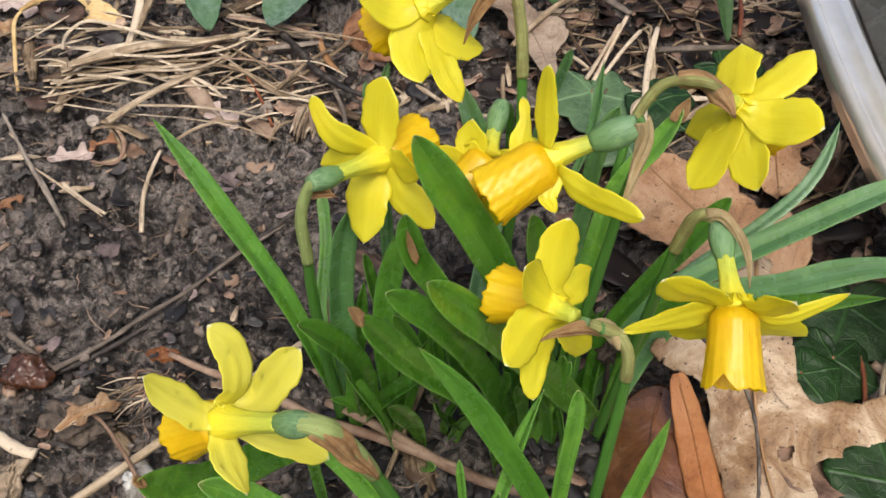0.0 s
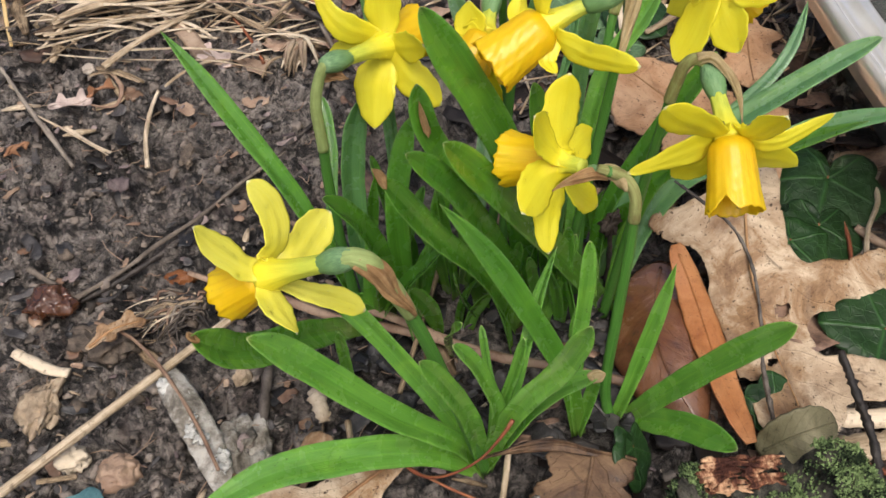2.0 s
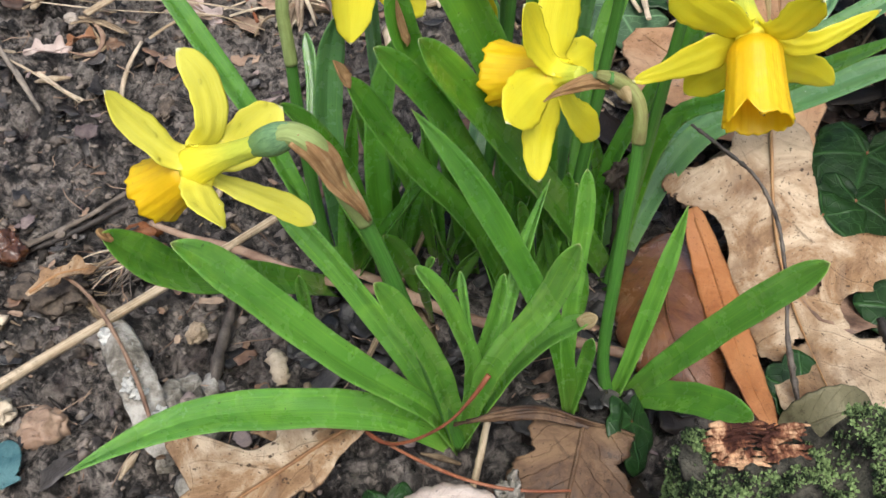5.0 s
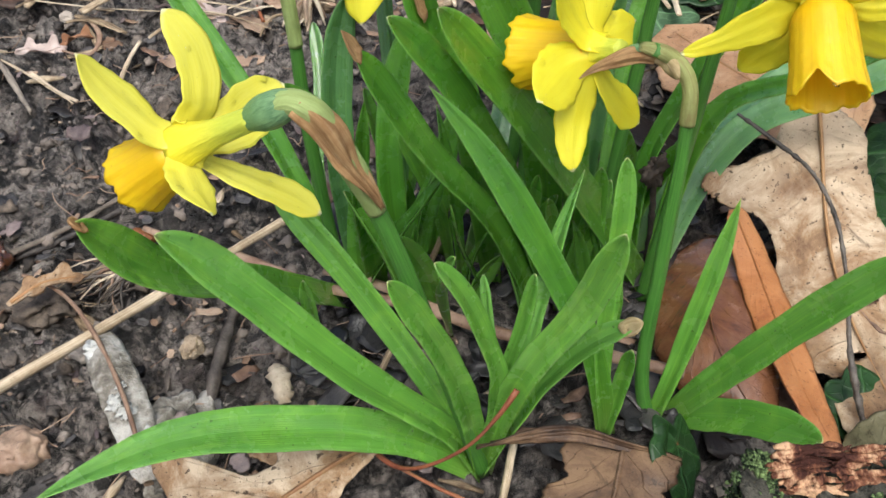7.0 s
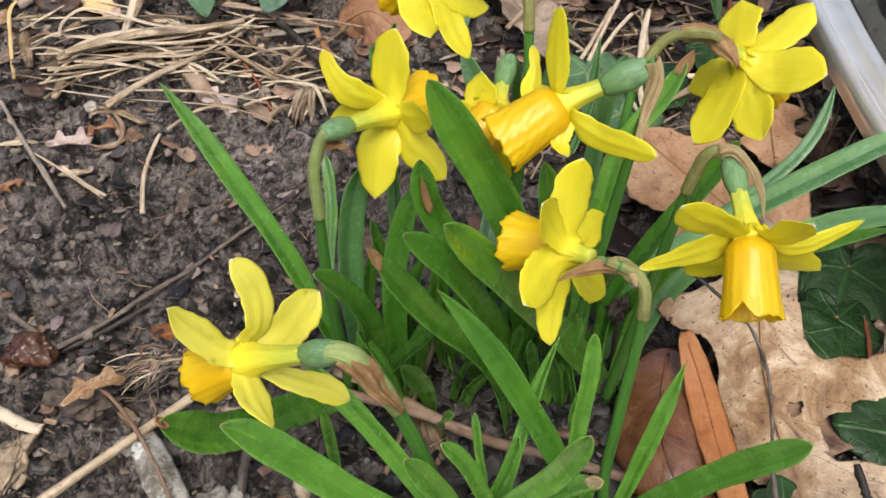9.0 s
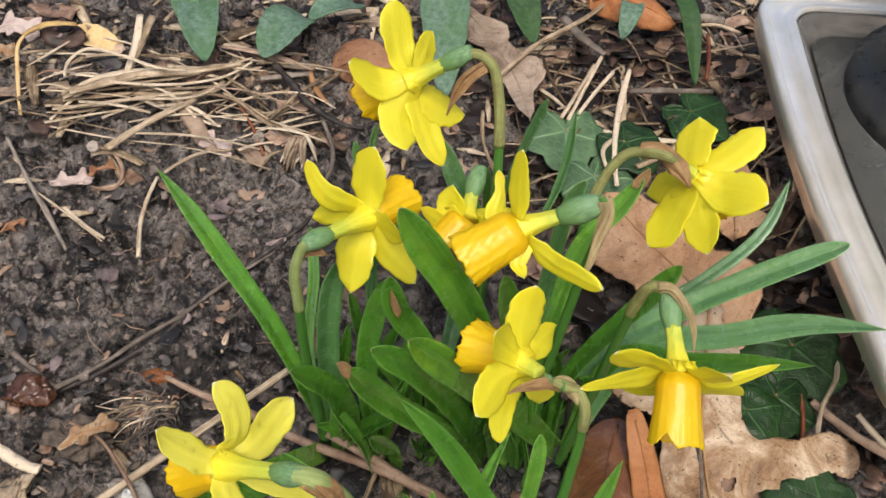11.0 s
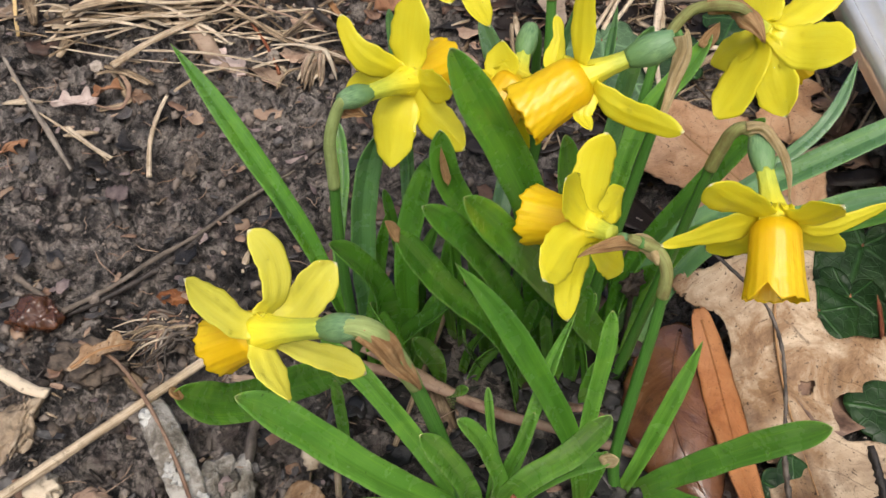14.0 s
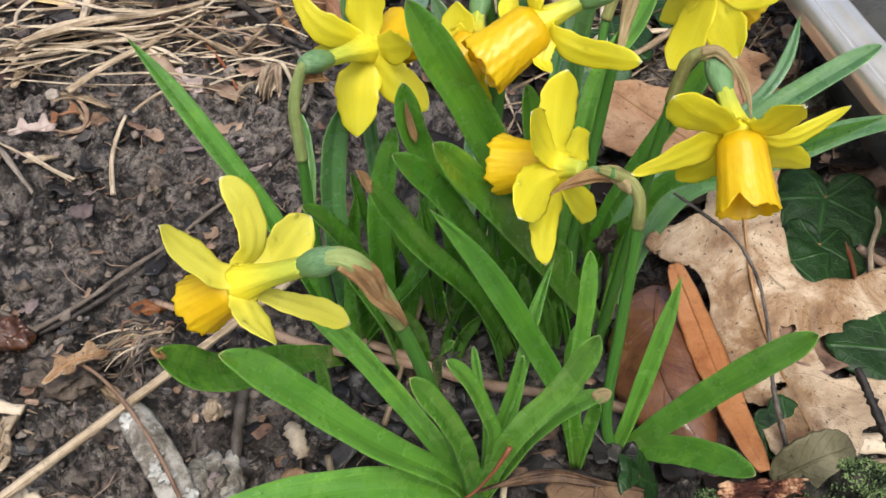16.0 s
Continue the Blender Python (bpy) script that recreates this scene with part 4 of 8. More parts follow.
daffodil("yellow daffodil seen from behind with a withered brown spathe",
    stem=[(0.0590, 0.1540, -0.0030), (0.0551, 0.1571, 0.0134), (0.0556, 0.1619, 0.0574), (0.0567, 0.1655, 0.0928), (0.0556, 0.1677, 0.1092), (0.0525, 0.1714, 0.1126)],
    centre=(0.0353, 0.1850, 0.1076), axis=(-0.8, 0.5, -0.3), petals=[
        ([(0.0354, 0.1861, 0.1086), (0.0351, 0.1902, 0.1169), (0.0362, 0.1938, 0.1255), (0.0378, 0.1969, 0.1341)], (9.7, 14.5, 13.7, 7.3), (0.42, -0.85, 0.32)),
        ([(0.0345, 0.1858, 0.1081), (0.0303, 0.1830, 0.1166), (0.0267, 0.1803, 0.1251), (0.0241, 0.1779, 0.1332)], (7.8, 10.6, 11.8, 7.8), (0.85, -0.48, 0.21)),
        ([(0.0346, 0.1839, 0.1066), (0.0292, 0.1786, 0.1068), (0.0245, 0.1712, 0.1065), (0.0203, 0.1635, 0.1063)], (9.3, 15.0, 13.7, 7.3), (0.66, -0.47, 0.59)),
        ([(0.0335, 0.1809, 0.1041), (0.0312, 0.1766, 0.0969), (0.0302, 0.1717, 0.0895), (0.0307, 0.1671, 0.0834)], (9.1, 11.2, 9.1, 2.5), (0.44, -0.77, 0.46)),
        ([(0.0375, 0.1814, 0.1050), (0.0414, 0.1835, 0.0963), (0.0454, 0.1858, 0.0900), (0.0501, 0.1883, 0.0836)], (6.9, 9.6, 10.8, 7.7), (0.81, -0.51, 0.31)),
        ([(0.0374, 0.1856, 0.1085), (0.0410, 0.1915, 0.1076), (0.0446, 0.1969, 0.1068), (0.0485, 0.2024, 0.1061)], (7.6, 10.9, 10.9, 7.1), (0.71, -0.39, 0.58))],
    ovary_at=(0.0440, 0.1746, 0.1136),
    trumpet=(0.02, 0.0062, 0.0098), sheath=0.80, spathe=[
        ([(0.0540, 0.1696, 0.1095), (0.0522, 0.1708, 0.1118), (0.0505, 0.1721, 0.1128), (0.0475, 0.1734, 0.1132), (0.0440, 0.1740, 0.1128)], (0.0018, 0.0021, 0.0022, 0.0020, 0.0015), 280, 90, M_PALE_SPATHE),
        ([(0.0480, 0.1728, 0.1126), (0.0422, 0.1735, 0.1122), (0.0354, 0.1732, 0.1098), (0.0310, 0.1722, 0.1072)], (0.0020, 0.0021, 0.0015, 0.0003), 220, 60)], seed=8, long_ovary=0.005, wide_ovary=0.0014, sheath_r=(0.0018, 0.0018, 0.0018, 0.0018))
daffodil("yellow daffodil at the back of the clump",
    stem=[(0.0140, 0.2310, -0.0030), (0.0262, 0.2500, 0.0960), (0.0258, 0.2621, 0.1425), (0.0243, 0.2672, 0.1556), (0.0205, 0.2716, 0.1665)],
    centre=(-0.0080, 0.2758, 0.1528), axis=(-0.8, 0.2, -0.55), petals=[
        ([(-0.0094, 0.2753, 0.1523), (-0.0115, 0.2808, 0.1596), (-0.0142, 0.2868, 0.1680), (-0.0158, 0.2925, 0.1765)], (9.9, 14.4, 13.9, 4.0), (0.59, -0.58, 0.56)),
        ([(-0.0064, 0.2762, 0.1532), (-0.0043, 0.2861, 0.1539), (-0.0025, 0.2952, 0.1548), (-0.0010, 0.3034, 0.1559)], (8.7, 9.7, 9.7, 6.1), (0.71, -0.20, 0.67)),
        ([(-0.0104, 0.2743, 0.1512), (-0.0173, 0.2704, 0.1557), (-0.0236, 0.2675, 0.1615), (-0.0291, 0.2650, 0.1681)], (10.5, 13.3, 10.5, 3.8), (0.71, -0.26, 0.65)),
        ([(-0.0098, 0.2730, 0.1497), (-0.0112, 0.2656, 0.1457), (-0.0102, 0.2589, 0.1421), (-0.0077, 0.2528, 0.1392)], (12.6, 16.1, 14.6, 7.0), (0.56, -0.33, 0.75)),
        ([(-0.0064, 0.2724, 0.1489), (-0.0029, 0.2678, 0.1416), (0.0011, 0.2630, 0.1344), (0.0062, 0.2582, 0.1275)], (10.4, 11.9, 10.9, 5.2), (0.57, -0.49, 0.66)),
        ([(-0.0057, 0.2736, 0.1502), (0.0008, 0.2752, 0.1444), (0.0066, 0.2766, 0.1397), (0.0129, 0.2785, 0.1357)], (10.1, 14.6, 14.6, 8.6), (0.64, -0.28, 0.72))],
    ovary_at=(0.0083, 0.2749, 0.1648),
    trumpet=(0.02, 0.0062, 0.0098), sheath=0.78, spathe=[([(0.0185, 0.2675, 0.1672), (0.0130, 0.2660, 0.1625), (0.0090, 0.2650, 0.1560), (0.0062, 0.2640, 0.1475)], (0.0020, 0.0022, 0.0018, 0.0006), 150, 260)], seed=9)
daffodil("small yellow daffodil hidden behind a larger bloom",
    stem=[(0.0220, 0.2260, -0.0030), (0.0250, 0.2500, 0.0600), (0.0240, 0.2620, 0.1050), (0.0225, 0.2600, 0.1240)],
    centre=(0.0150, 0.2370, 0.1220), axis=(-0.55, -0.55, -0.62), petals=[
        ([(0.0093, 0.2326, 0.1170), (0.0095, 0.2364, 0.1221), (0.0097, 0.2400, 0.1271), (0.0099, 0.2436, 0.1323)], (7.7, 12.3, 13.2, 8.2), (-0.57, -0.65, 0.49)),
        ([(0.0104, 0.2335, 0.1180), (0.0066, 0.2363, 0.1191), (0.0027, 0.2391, 0.1204), (-0.0017, 0.2418, 0.1215)], (7.6, 8.1, 7.2, 3.6), (-0.49, -0.83, 0.27)),
        ([(0.0104, 0.2341, 0.1187), (0.0150, 0.2393, 0.1162), (0.0202, 0.2452, 0.1138), (0.0256, 0.2518, 0.1119)], (7.9, 8.4, 7.9, 4.6), (0.32, 0.09, 0.94)),
        ([(0.0118, 0.2329, 0.1174), (0.0149, 0.2334, 0.1093), (0.0176, 0.2334, 0.1013), (0.0196, 0.2332, 0.0938)], (6.8, 7.7, 7.7, 3.6), (-0.31, -0.94, -0.12))],
    ovary_at=(0.0183, 0.2504, 0.1271),
    trumpet=(0.0125, 0.0062, 0.0085), seed=10)


# ---- young leaves and bare shoots that crowd the middle of the clump ----
def young_leaves():
    rng = np.random.RandomState(71)
    tuft = thing("daffodil_leaf_tuft", (0.020, 0.205, 0.0), "crowd of short young green shoots inside the clump", "plant", "daffodil leaf tufts")
    for i in range(34):
        x, y = rng.uniform(-0.036, 0.066), rng.uniform(0.188, 0.246)
        lean_x, lean_y, high = rng.uniform(-0.018, 0.018), rng.uniform(-0.014, 0.014), rng.uniform(0.016, 0.066)
        pts = [(x, y, -0.003), (x + 0.3 * lean_x, y + 0.3 * lean_y, high * 0.45), (x + lean_x, y + lean_y, high)]
        add_leaf(tuft, rng.uniform(4.5, 9.0), pts, twist=rng.uniform(-50, 50), tip="round" if i % 3 else "point", material=M_SHADED_LEAF if i % 4 else M_LEAF)


young_leaves()



# ---- dead matter, moss, plastic and water ----
def dead_leaf_material(name, dark, mid, light, vein, rough=0.55, n_veins=7.0, spots=0.6, wet=0.0):
    """A fallen leaf with a midrib and slanting side veins, blotched and specked."""
    m = Mat(name, rough, 0.4)
    m.b.inputs["Coat Weight"].default_value = wet
    m.b.inputs["Coat Roughness"].default_value = 0.10
    n = m.noise(48, 8, 0.68, warp=0.6)
    c = m.ramp(n, (0.34, dark), (0.47, mid), (0.62, light))
    c = m.mix(m.step(m.noise(17, 4, 0.6, warp=0.5), 0.48, 0.60, 0.0, 0.65), c, light)
    c = m.mix(m.step(m.noise(24, 5, 0.65, warp=1.0), 0.55, 0.66, 0.0, 0.6), c, dark)
    blot = m.noise(70, 6, 0.75, warp=1.2)
    c = m.mix(m.step(blot, 0.60, 0.68, 0.0, 0.75 * spots), c, tuple(0.45 * v for v in dark))
    off = m.math("ABSOLUTE", m.math("SUBTRACT", m.uv(1), 0.5), 0.0)
    slant = m.math("ADD", m.math("SUBTRACT", m.uv(0), m.math("MULTIPLY", off, 0.55)), m.math("MULTIPLY", m.noise(40, 3), 0.10))
    near = m.math("ABSOLUTE", m.math("SUBTRACT", m.math("FRACT", m.math("MULTIPLY", slant, n_veins), 0.0), 0.5), 0.0)
    rib = m.step(off, 0.0, 0.018, 1.0, 0.0)
    side = m.step(near, 0.0, 0.04, 0.35, 0.0)
    lines = m.math("MAXIMUM", rib, side)
    net = m.step(m.voronoi(330, "DISTANCE_TO_EDGE"), 0.0, 0.05, 0.3, 0.0)
    c = m.mix(m.math("MULTIPLY", m.math("MAXIMUM", lines, net), 0.30), c, vein)
    c = m.mix(m.step(m.noise(330, 3), 0.64, 0.70, 0.0, spots), c, tuple(0.30 * v for v in dark))
    c = m.mix(m.step(m.noise(900, 2), 0.66, 0.70, 0.0, spots), c, tuple(0.30 * v for v in dark))
    rim = m.step(m.math("ADD", off, m.math("MULTIPLY", m.noise(120, 4), 0.05)), 0.505, 0.525, 0.0, 0.7)
    c = m.mix(rim, c, tuple(0.45 * v for v in dark))
    m.colour(c).rough(m.step(n, 0.3, 0.7, rough - 0.15, rough + 0.2))
    m.bump(lines, 0.0010, 0.7).bump(n, 0.0025, 0.6).bump(m.noise(200, 4), 0.0008, 0.7).bump(net, 0.0004, 0.5)
    return m.through_light(0.12).m


def ivy_material(name, dark, light):
    m = Mat(name, 0.42, 0.30)
    c = m.ramp(m.noise(120, 4), (0.3, dark), (0.7, light))
    near = m.math("ABSOLUTE", m.math("SUBTRACT", m.math("FRACT", m.math("ADD", m.math("MULTIPLY", m.uv(1), 5.0), 0.0), 0.0), 0.5), 0.0)
    vein = m.step(m.math("MULTIPLY", near, m.uv(0)), 0.0, 0.035, 1.0, 0.0)
    net = m.step(m.voronoi(190, "DISTANCE_TO_EDGE"), 0.0, 0.05, 0.35, 0.0)
    lines = m.math("MAXIMUM", vein, net)
    c = m.mix(m.math("MULTIPLY", lines, 0.55), c, tuple(3.4 * v for v in light))
    c = m.mix(m.math("MULTIPLY", m.random(), m.step(m.noise(60, 4), 0.35, 0.6, 0.0, 0.6)), c, tuple(1.7 * v for v in light))
    return m.colour(c).bump(lines, 0.0006, 0.6).bump(m.noise(90, 3), 0.002, 0.6).m


def woolly_leaf_material(name, dark, light, patch):
    m = Mat(name, 0.6, 0.3)
    n = m.noise(300, 5)
    c = m.ramp(n, (0.3, dark), (0.7, light))
    c = m.mix(m.step(m.noise(45, 3), 0.45, 0.65, 0.0, 0.6), c, patch)
    return m.colour(c).bump(n, 0.0008, 0.9).through_light(0.15).m


def bark_material():
    m = Mat("lichen_bark", 0.8, 0.25)
    n = m.noise(85, 6, 0.7)
    c = m.ramp(n, (0.30, (0.035, 0.028, 0.022)), (0.44, (0.170, 0.150, 0.122)), (0.60, (0.440, 0.410, 0.365)))
    return m.colour(c).bump(n, 0.003, 0.9).m


def moss_material(name, dark, light):
    m = Mat(name, 0.85, 0.2)
    n = m.noise(130, 5)
    r = m.math("ADD", n, m.math("MULTIPLY", m.math("SUBTRACT", m.island(), 0.5), 0.22))
    c = m.ramp(r, (0.40, dark), (0.60, light))
    return m.colour(c).bump(m.noise(260, 5), 0.0025, 0.9).bump(m.noise(700, 3), 0.0012, 0.9).m


def rotten_wood_material(name, stops):
    m = Mat(name, 0.8, 0.25)
    n = m.noise(140, 6, 0.7, "Object", (1, 0.35, 1))
    return m.colour(m.ramp(n, *stops)).bump(n, 0.003, 1.0).bump(m.noise(700, 4), 0.0008, 0.8).m


def tub_material(name, clear):
    m = Mat(name, 0.30, 0.5)
    n = m.noise(40, 5)
    m.colour(m.ramp(n, (0.35, (0.82, 0.79, 0.71)), (0.7, (0.94, 0.92, 0.87)))).rough(m.step(m.noise(160, 5), 0.3, 0.75, 0.10, 0.26))
    m.b.inputs["Transmission Weight"].default_value = clear
    m.b.inputs["IOR"].default_value = 1.25
    return m.bump(m.noise(90, 3), 0.0006, 0.4).m


def water_material():
    m = Mat("still_water", 0.02, 0.5)
    m.colour((0.72, 0.73, 0.68))
    m.b.inputs["Transmission Weight"].default_value = 0.84
    m.b.inputs["IOR"].default_value = 1.33
    return m.m


def pot_material():
    m = Mat("black_plastic", 0.35, 0.5)
    n = m.noise(60, 6, 0.7)
    m.colour(m.ramp(n, (0.40, (0.010, 0.010, 0.011)), (0.62, (0.035, 0.034, 0.032)), (0.75, (0.085, 0.080, 0.070))))
    return m.rough(m.step(n, 0.4, 0.7, 0.25, 0.7)).bump(m.noise(500, 3), 0.0003, 0.5).m


M_STRAW = litter_material("dry_straw", ((0.15, (0.080, 0.050, 0.027)), (0.42, (0.335, 0.245, 0.150)), (0.76, (0.68, 0.56, 0.41))), 0.55, 60, (1, 1, 1), 0.55, 14.0)
M_STRAWY = litter_material("yellow_straw", ((0.25, (0.28, 0.17, 0.06)), (0.50, (0.55, 0.37, 0.15)), (0.75, (0.72, 0.54, 0.28))), 0.5, 70)
M_DRYLEAF = litter_material("shrivelled_leaf", ((0.25, (0.13, 0.07, 0.04)), (0.50, (0.25, 0.170, 0.115)), (0.80, (0.42, 0.315, 0.23))), 0.6, 60)
M_STALK = litter_material("brown_stalk", ((0.25, (0.075, 0.040, 0.028)), (0.50, (0.21, 0.125, 0.082)), (0.78, (0.38, 0.27, 0.19))), 0.5, 70)
M_TWIG = litter_material("grey_twig", ((0.25, (0.045, 0.035, 0.028)), (0.50, (0.150, 0.120, 0.095)), (0.78, (0.32, 0.27, 0.22))), 0.7, 90)
M_DARKTWIG = litter_material("dark_twig", ((0.28, (0.011, 0.009, 0.008)), (0.50, (0.036, 0.028, 0.024)), (0.78, (0.15, 0.125, 0.105))), 0.5, 160)
M_REDSTEM = litter_material("red_stem", ((0.25, (0.095, 0.026, 0.014)), (0.50, (0.21, 0.066, 0.030)), (0.78, (0.34, 0.15, 0.08))), 0.4, 90)
M_CHIP = litter_material("pale_chips", ((0.22, (0.12, 0.085, 0.055)), (0.50, (0.32, 0.24, 0.16)), (0.80, (0.56, 0.47, 0.35))), 0.6, 120, (1, 1, 1), 0.7)
M_CRUMB = litter_material("soil_crumbs", ((0.22, (0.008, 0.007, 0.0065)), (0.50, (0.050, 0.042, 0.038)), (0.85, (0.220, 0.180, 0.150))), 0.7, 260, (1, 1, 1), 0.7)
M_STONE = litter_material("small_stones", ((0.25, (0.07, 0.056, 0.048)), (0.50, (0.16, 0.130, 0.110)), (0.82, (0.42, 0.36, 0.30))), 0.55, 160, (1, 1, 1), 0.6)
M_SHRED = litter_material("leaf_fragments", ((0.14, (0.016, 0.011, 0.009)), (0.36, (0.085, 0.048, 0.034)), (0.56, (0.280, 0.175, 0.120)), (0.84, (0.55, 0.40, 0.29))), 0.5, 80, (1, 1, 1), 1.0)
M_MUSH = litter_material("decayed_leaf_mush", ((0.25, (0.007, 0.007, 0.008)), (0.50, (0.026, 0.024, 0.024)), (0.80, (0.085, 0.076, 0.072))), 0.3, 130, (1, 1, 1), 0.5)
M_FLAKE = litter_material("mauve_flakes", ((0.22, (0.070, 0.050, 0.050)), (0.50, (0.160, 0.120, 0.115)), (0.80, (0.31, 0.24, 0.22))), 0.6, 130, (1, 1, 1), 0.6)
M_OAK = dead_leaf_material("tan_oak_leaf", (0.135, 0.066, 0.028), (0.31, 0.185, 0.092), (0.62, 0.490, 0.345), (0.13, 0.060, 0.032), spots=0.9)
M_OAK_PINK = dead_leaf_material("rosy_oak_leaf", (0.25, 0.125, 0.060), (0.46, 0.255, 0.130), (0.58, 0.370, 0.220), (0.16, 0.070, 0.040), spots=0.8)
M_OAK_DARK = dead_leaf_material("blotched_brown_leaf", (0.022, 0.009, 0.005), (0.090, 0.047, 0.024), (0.210, 0.128, 0.070), (0.06, 0.026, 0.015), 0.60, wet=0.05)
M_ORANGE = dead_leaf_material("orange_brown_leaf", (0.27, 0.085, 0.027), (0.43, 0.165, 0.055), (0.53, 0.235, 0.090), (0.26, 0.085, 0.03), 0.45, 16.0, 0.5)
M_GLOSS = dead_leaf_material("wet_russet_leaf", (0.070, 0.022, 0.010), (0.17, 0.062, 0.024), (0.25, 0.105, 0.048), (0.10, 0.04, 0.02), 0.20, 9.0, 0.4, 1.0)
M_RUSSET = dead_leaf_material("russet_brown_leaf", (0.17, 0.075, 0.038), (0.34, 0.165, 0.085), (0.45, 0.255, 0.140), (0.16, 0.07, 0.04))
M_OAK_GREY = dead_leaf_material("greyish_dead_leaf", (0.11, 0.072, 0.048), (0.26, 0.185, 0.130), (0.44, 0.345, 0.260), (0.11, 0.065, 0.045))
M_OLIVE = dead_leaf_material("olive_dead_leaf", (0.070, 0.060, 0.030), (0.155, 0.140, 0.075), (0.25, 0.225, 0.135), (0.10, 0.085, 0.05), 0.55, 8.0, 0.4)
M_RIB = litter_material("orange_leaf_rib", ((0.25, (0.16, 0.075, 0.030)), (0.50, (0.30, 0.155, 0.065)), (0.80, (0.42, 0.25, 0.12))), 0.5, 90)
M_PALE = dead_leaf_material("pale_lilac_leaf", (0.40, 0.29, 0.25), (0.58, 0.46, 0.41), (0.70, 0.60, 0.54), (0.40, 0.27, 0.24), 0.6, 10.0)
M_IVY = ivy_material("dark_ivy_leaf", (0.006, 0.020, 0.005), (0.015, 0.042, 0.010))
# same ivy in a lighter, greyer tone: brighter light put into the colour
M_IVY_LIT = ivy_material("lit_ivy_leaf", (0.040, 0.080, 0.036), (0.075, 0.130, 0.062))
M_WOOLLY = woolly_leaf_material("grey_green_leaf", (0.060, 0.125, 0.070), (0.180, 0.275, 0.205), (0.070, 0.160, 0.050))
M_DULL_LEAF = woolly_leaf_material("dull_green_leaf", (0.020, 0.052, 0.020), (0.065, 0.125, 0.045), (0.040, 0.100, 0.026))
M_BARK = bark_material()
M_LOG = moss_material("mossy_bark", (0.006, 0.0055, 0.005), (0.085, 0.078, 0.060))
M_CLOD = litter_material("clods", ((0.25, (0.012, 0.010, 0.008)), (0.50, (0.044, 0.034, 0.027)), (0.80, (0.170, 0.130, 0.098))), 0.75, 220, (1, 1, 1), 0.3)
M_MOSS = moss_material("green_moss", (0.010, 0.019, 0.008), (0.235, 0.330, 0.125))
M_ROT = rotten_wood_material("rotten_red_wood", ((0.42, (0.050, 0.016, 0.010)), (0.50, (0.20, 0.080, 0.042)), (0.58, (0.62, 0.38, 0.22))))
M_TUB, M_TUB_WALL, M_WATER, M_POT = tub_material("clear_plastic_rim", 0.68), tub_material("clear_plastic_wall", 0.93), water_material(), pot_material()
M_SCRAP = litter_material("turquoise_scrap", ((0.25, (0.012, 0.035, 0.042)), (0.50, (0.030, 0.090, 0.105)), (0.75, (0.08, 0.17, 0.18))), 0.5, 120)
M_LICHEN = litter_material("white_lichen", ((0.25, (0.18, 0.17, 0.15)), (0.50, (0.38, 0.37, 0.34)), (0.78, (0.58, 0.57, 0.53))), 0.85, 260)
M_ROTTEN = litter_material("rotten_head", ((0.25, (0.004, 0.0035, 0.003)), (0.50, (0.012, 0.009, 0.007)), (0.85, (0.050, 0.036, 0.026))), 0.7, 320)


# ---- litter ----
def on_ground(places):
    return [(x, y, ground_at(x, y) * 0.35 + lie(x, y) * 0.65 + h) for x, y, h in places]


def stick(name, places, radius, material, label, category, flat=1.0, rough=0.08):
    """A straw or twig that lies on the soil."""
    stick.count += 1
    pts = on_ground(places)
    rng = np.random.RandomState(stick.count)
    pts = [tuple(np.array(p) + rng.uniform(-0.0008, 0.0008, 3)) for p in pts]
    n = max(16, 6 * len(pts))
    return whole(name, rod(pts, radius, 9, n, 4, 0.10, flat, rough, (0, 0, 1), stick.count), material, label, category, tuple(pts[0]), "dry stalks and straws" if "straw" in name else "")


stick.count = 0


def leaning(name, pts, radius, material, label, category, rough=0.1):
    return whole(name, rod(pts, radius, 9, 12 * len(pts), 0, 0, 1.0, rough, (0, 0, 1), len(pts)), material, label, category, tuple(pts[-1]))


def lobed_leaf(spine, lobes_a, lobes_b, foot, material, normal=(0, 0, 1), sag=0.004, sigma=0.085, forward=0.10, seed=1, curl=0.0, roll=0.0, n=64, m=25):
    """A fallen leaf over the line spine; lobes: (where along it, how far out) for each side; foot: its least half-width."""
    rng = np.random.RandomState(seed)
    p, t = curve(spine, n)
    side, up = sides(t, normal)
    s = np.linspace(0, 1, n)
    length = np.linalg.norm(np.diff(p, axis=0), axis=1).sum()

    def reach(lobes):
        w = foot * np.sin(np.pi * np.clip(s, 0.01, 0.995)) ** 0.5
        for at, out in lobes:
            w = np.maximum(w, out * np.exp(-np.abs((s - at) / sigma) ** 2.4))
        return w * (1 + 0.03 * np.sin(s * 60 + rng.uniform(0, 6)) + 0.02 * np.sin(s * 131)) * np.clip(12 * (1 - s), 0, 1) ** 0.6

    wa, wb = reach(lobes_a), reach(lobes_b)
    u = np.linspace(-1, 1, m)
    out = np.where(u[None, :] < 0, wa[:, None] * u[None, :], wb[:, None] * u[None, :])
    lead = forward * np.abs(out)
    g = p[:, None] + out[:, :, None] * side[:, None] + (lead * 3.0)[:, :, None] * t[:, None]
    wave = bumps(n, m, rng, 7) * sag + bumps(n, m, rng, 9) * sag * 0.4
    far = np.abs(out) / max(wa.max(), wb.max())
    g = g + (wave + curl * far**2 * length + roll * out)[:, :, None] * up[:, None]
    v, f, uv = sheet(g, 0.0005)
    return (v, f, uv), list(map(tuple, g[2:-3:4, m // 2]))


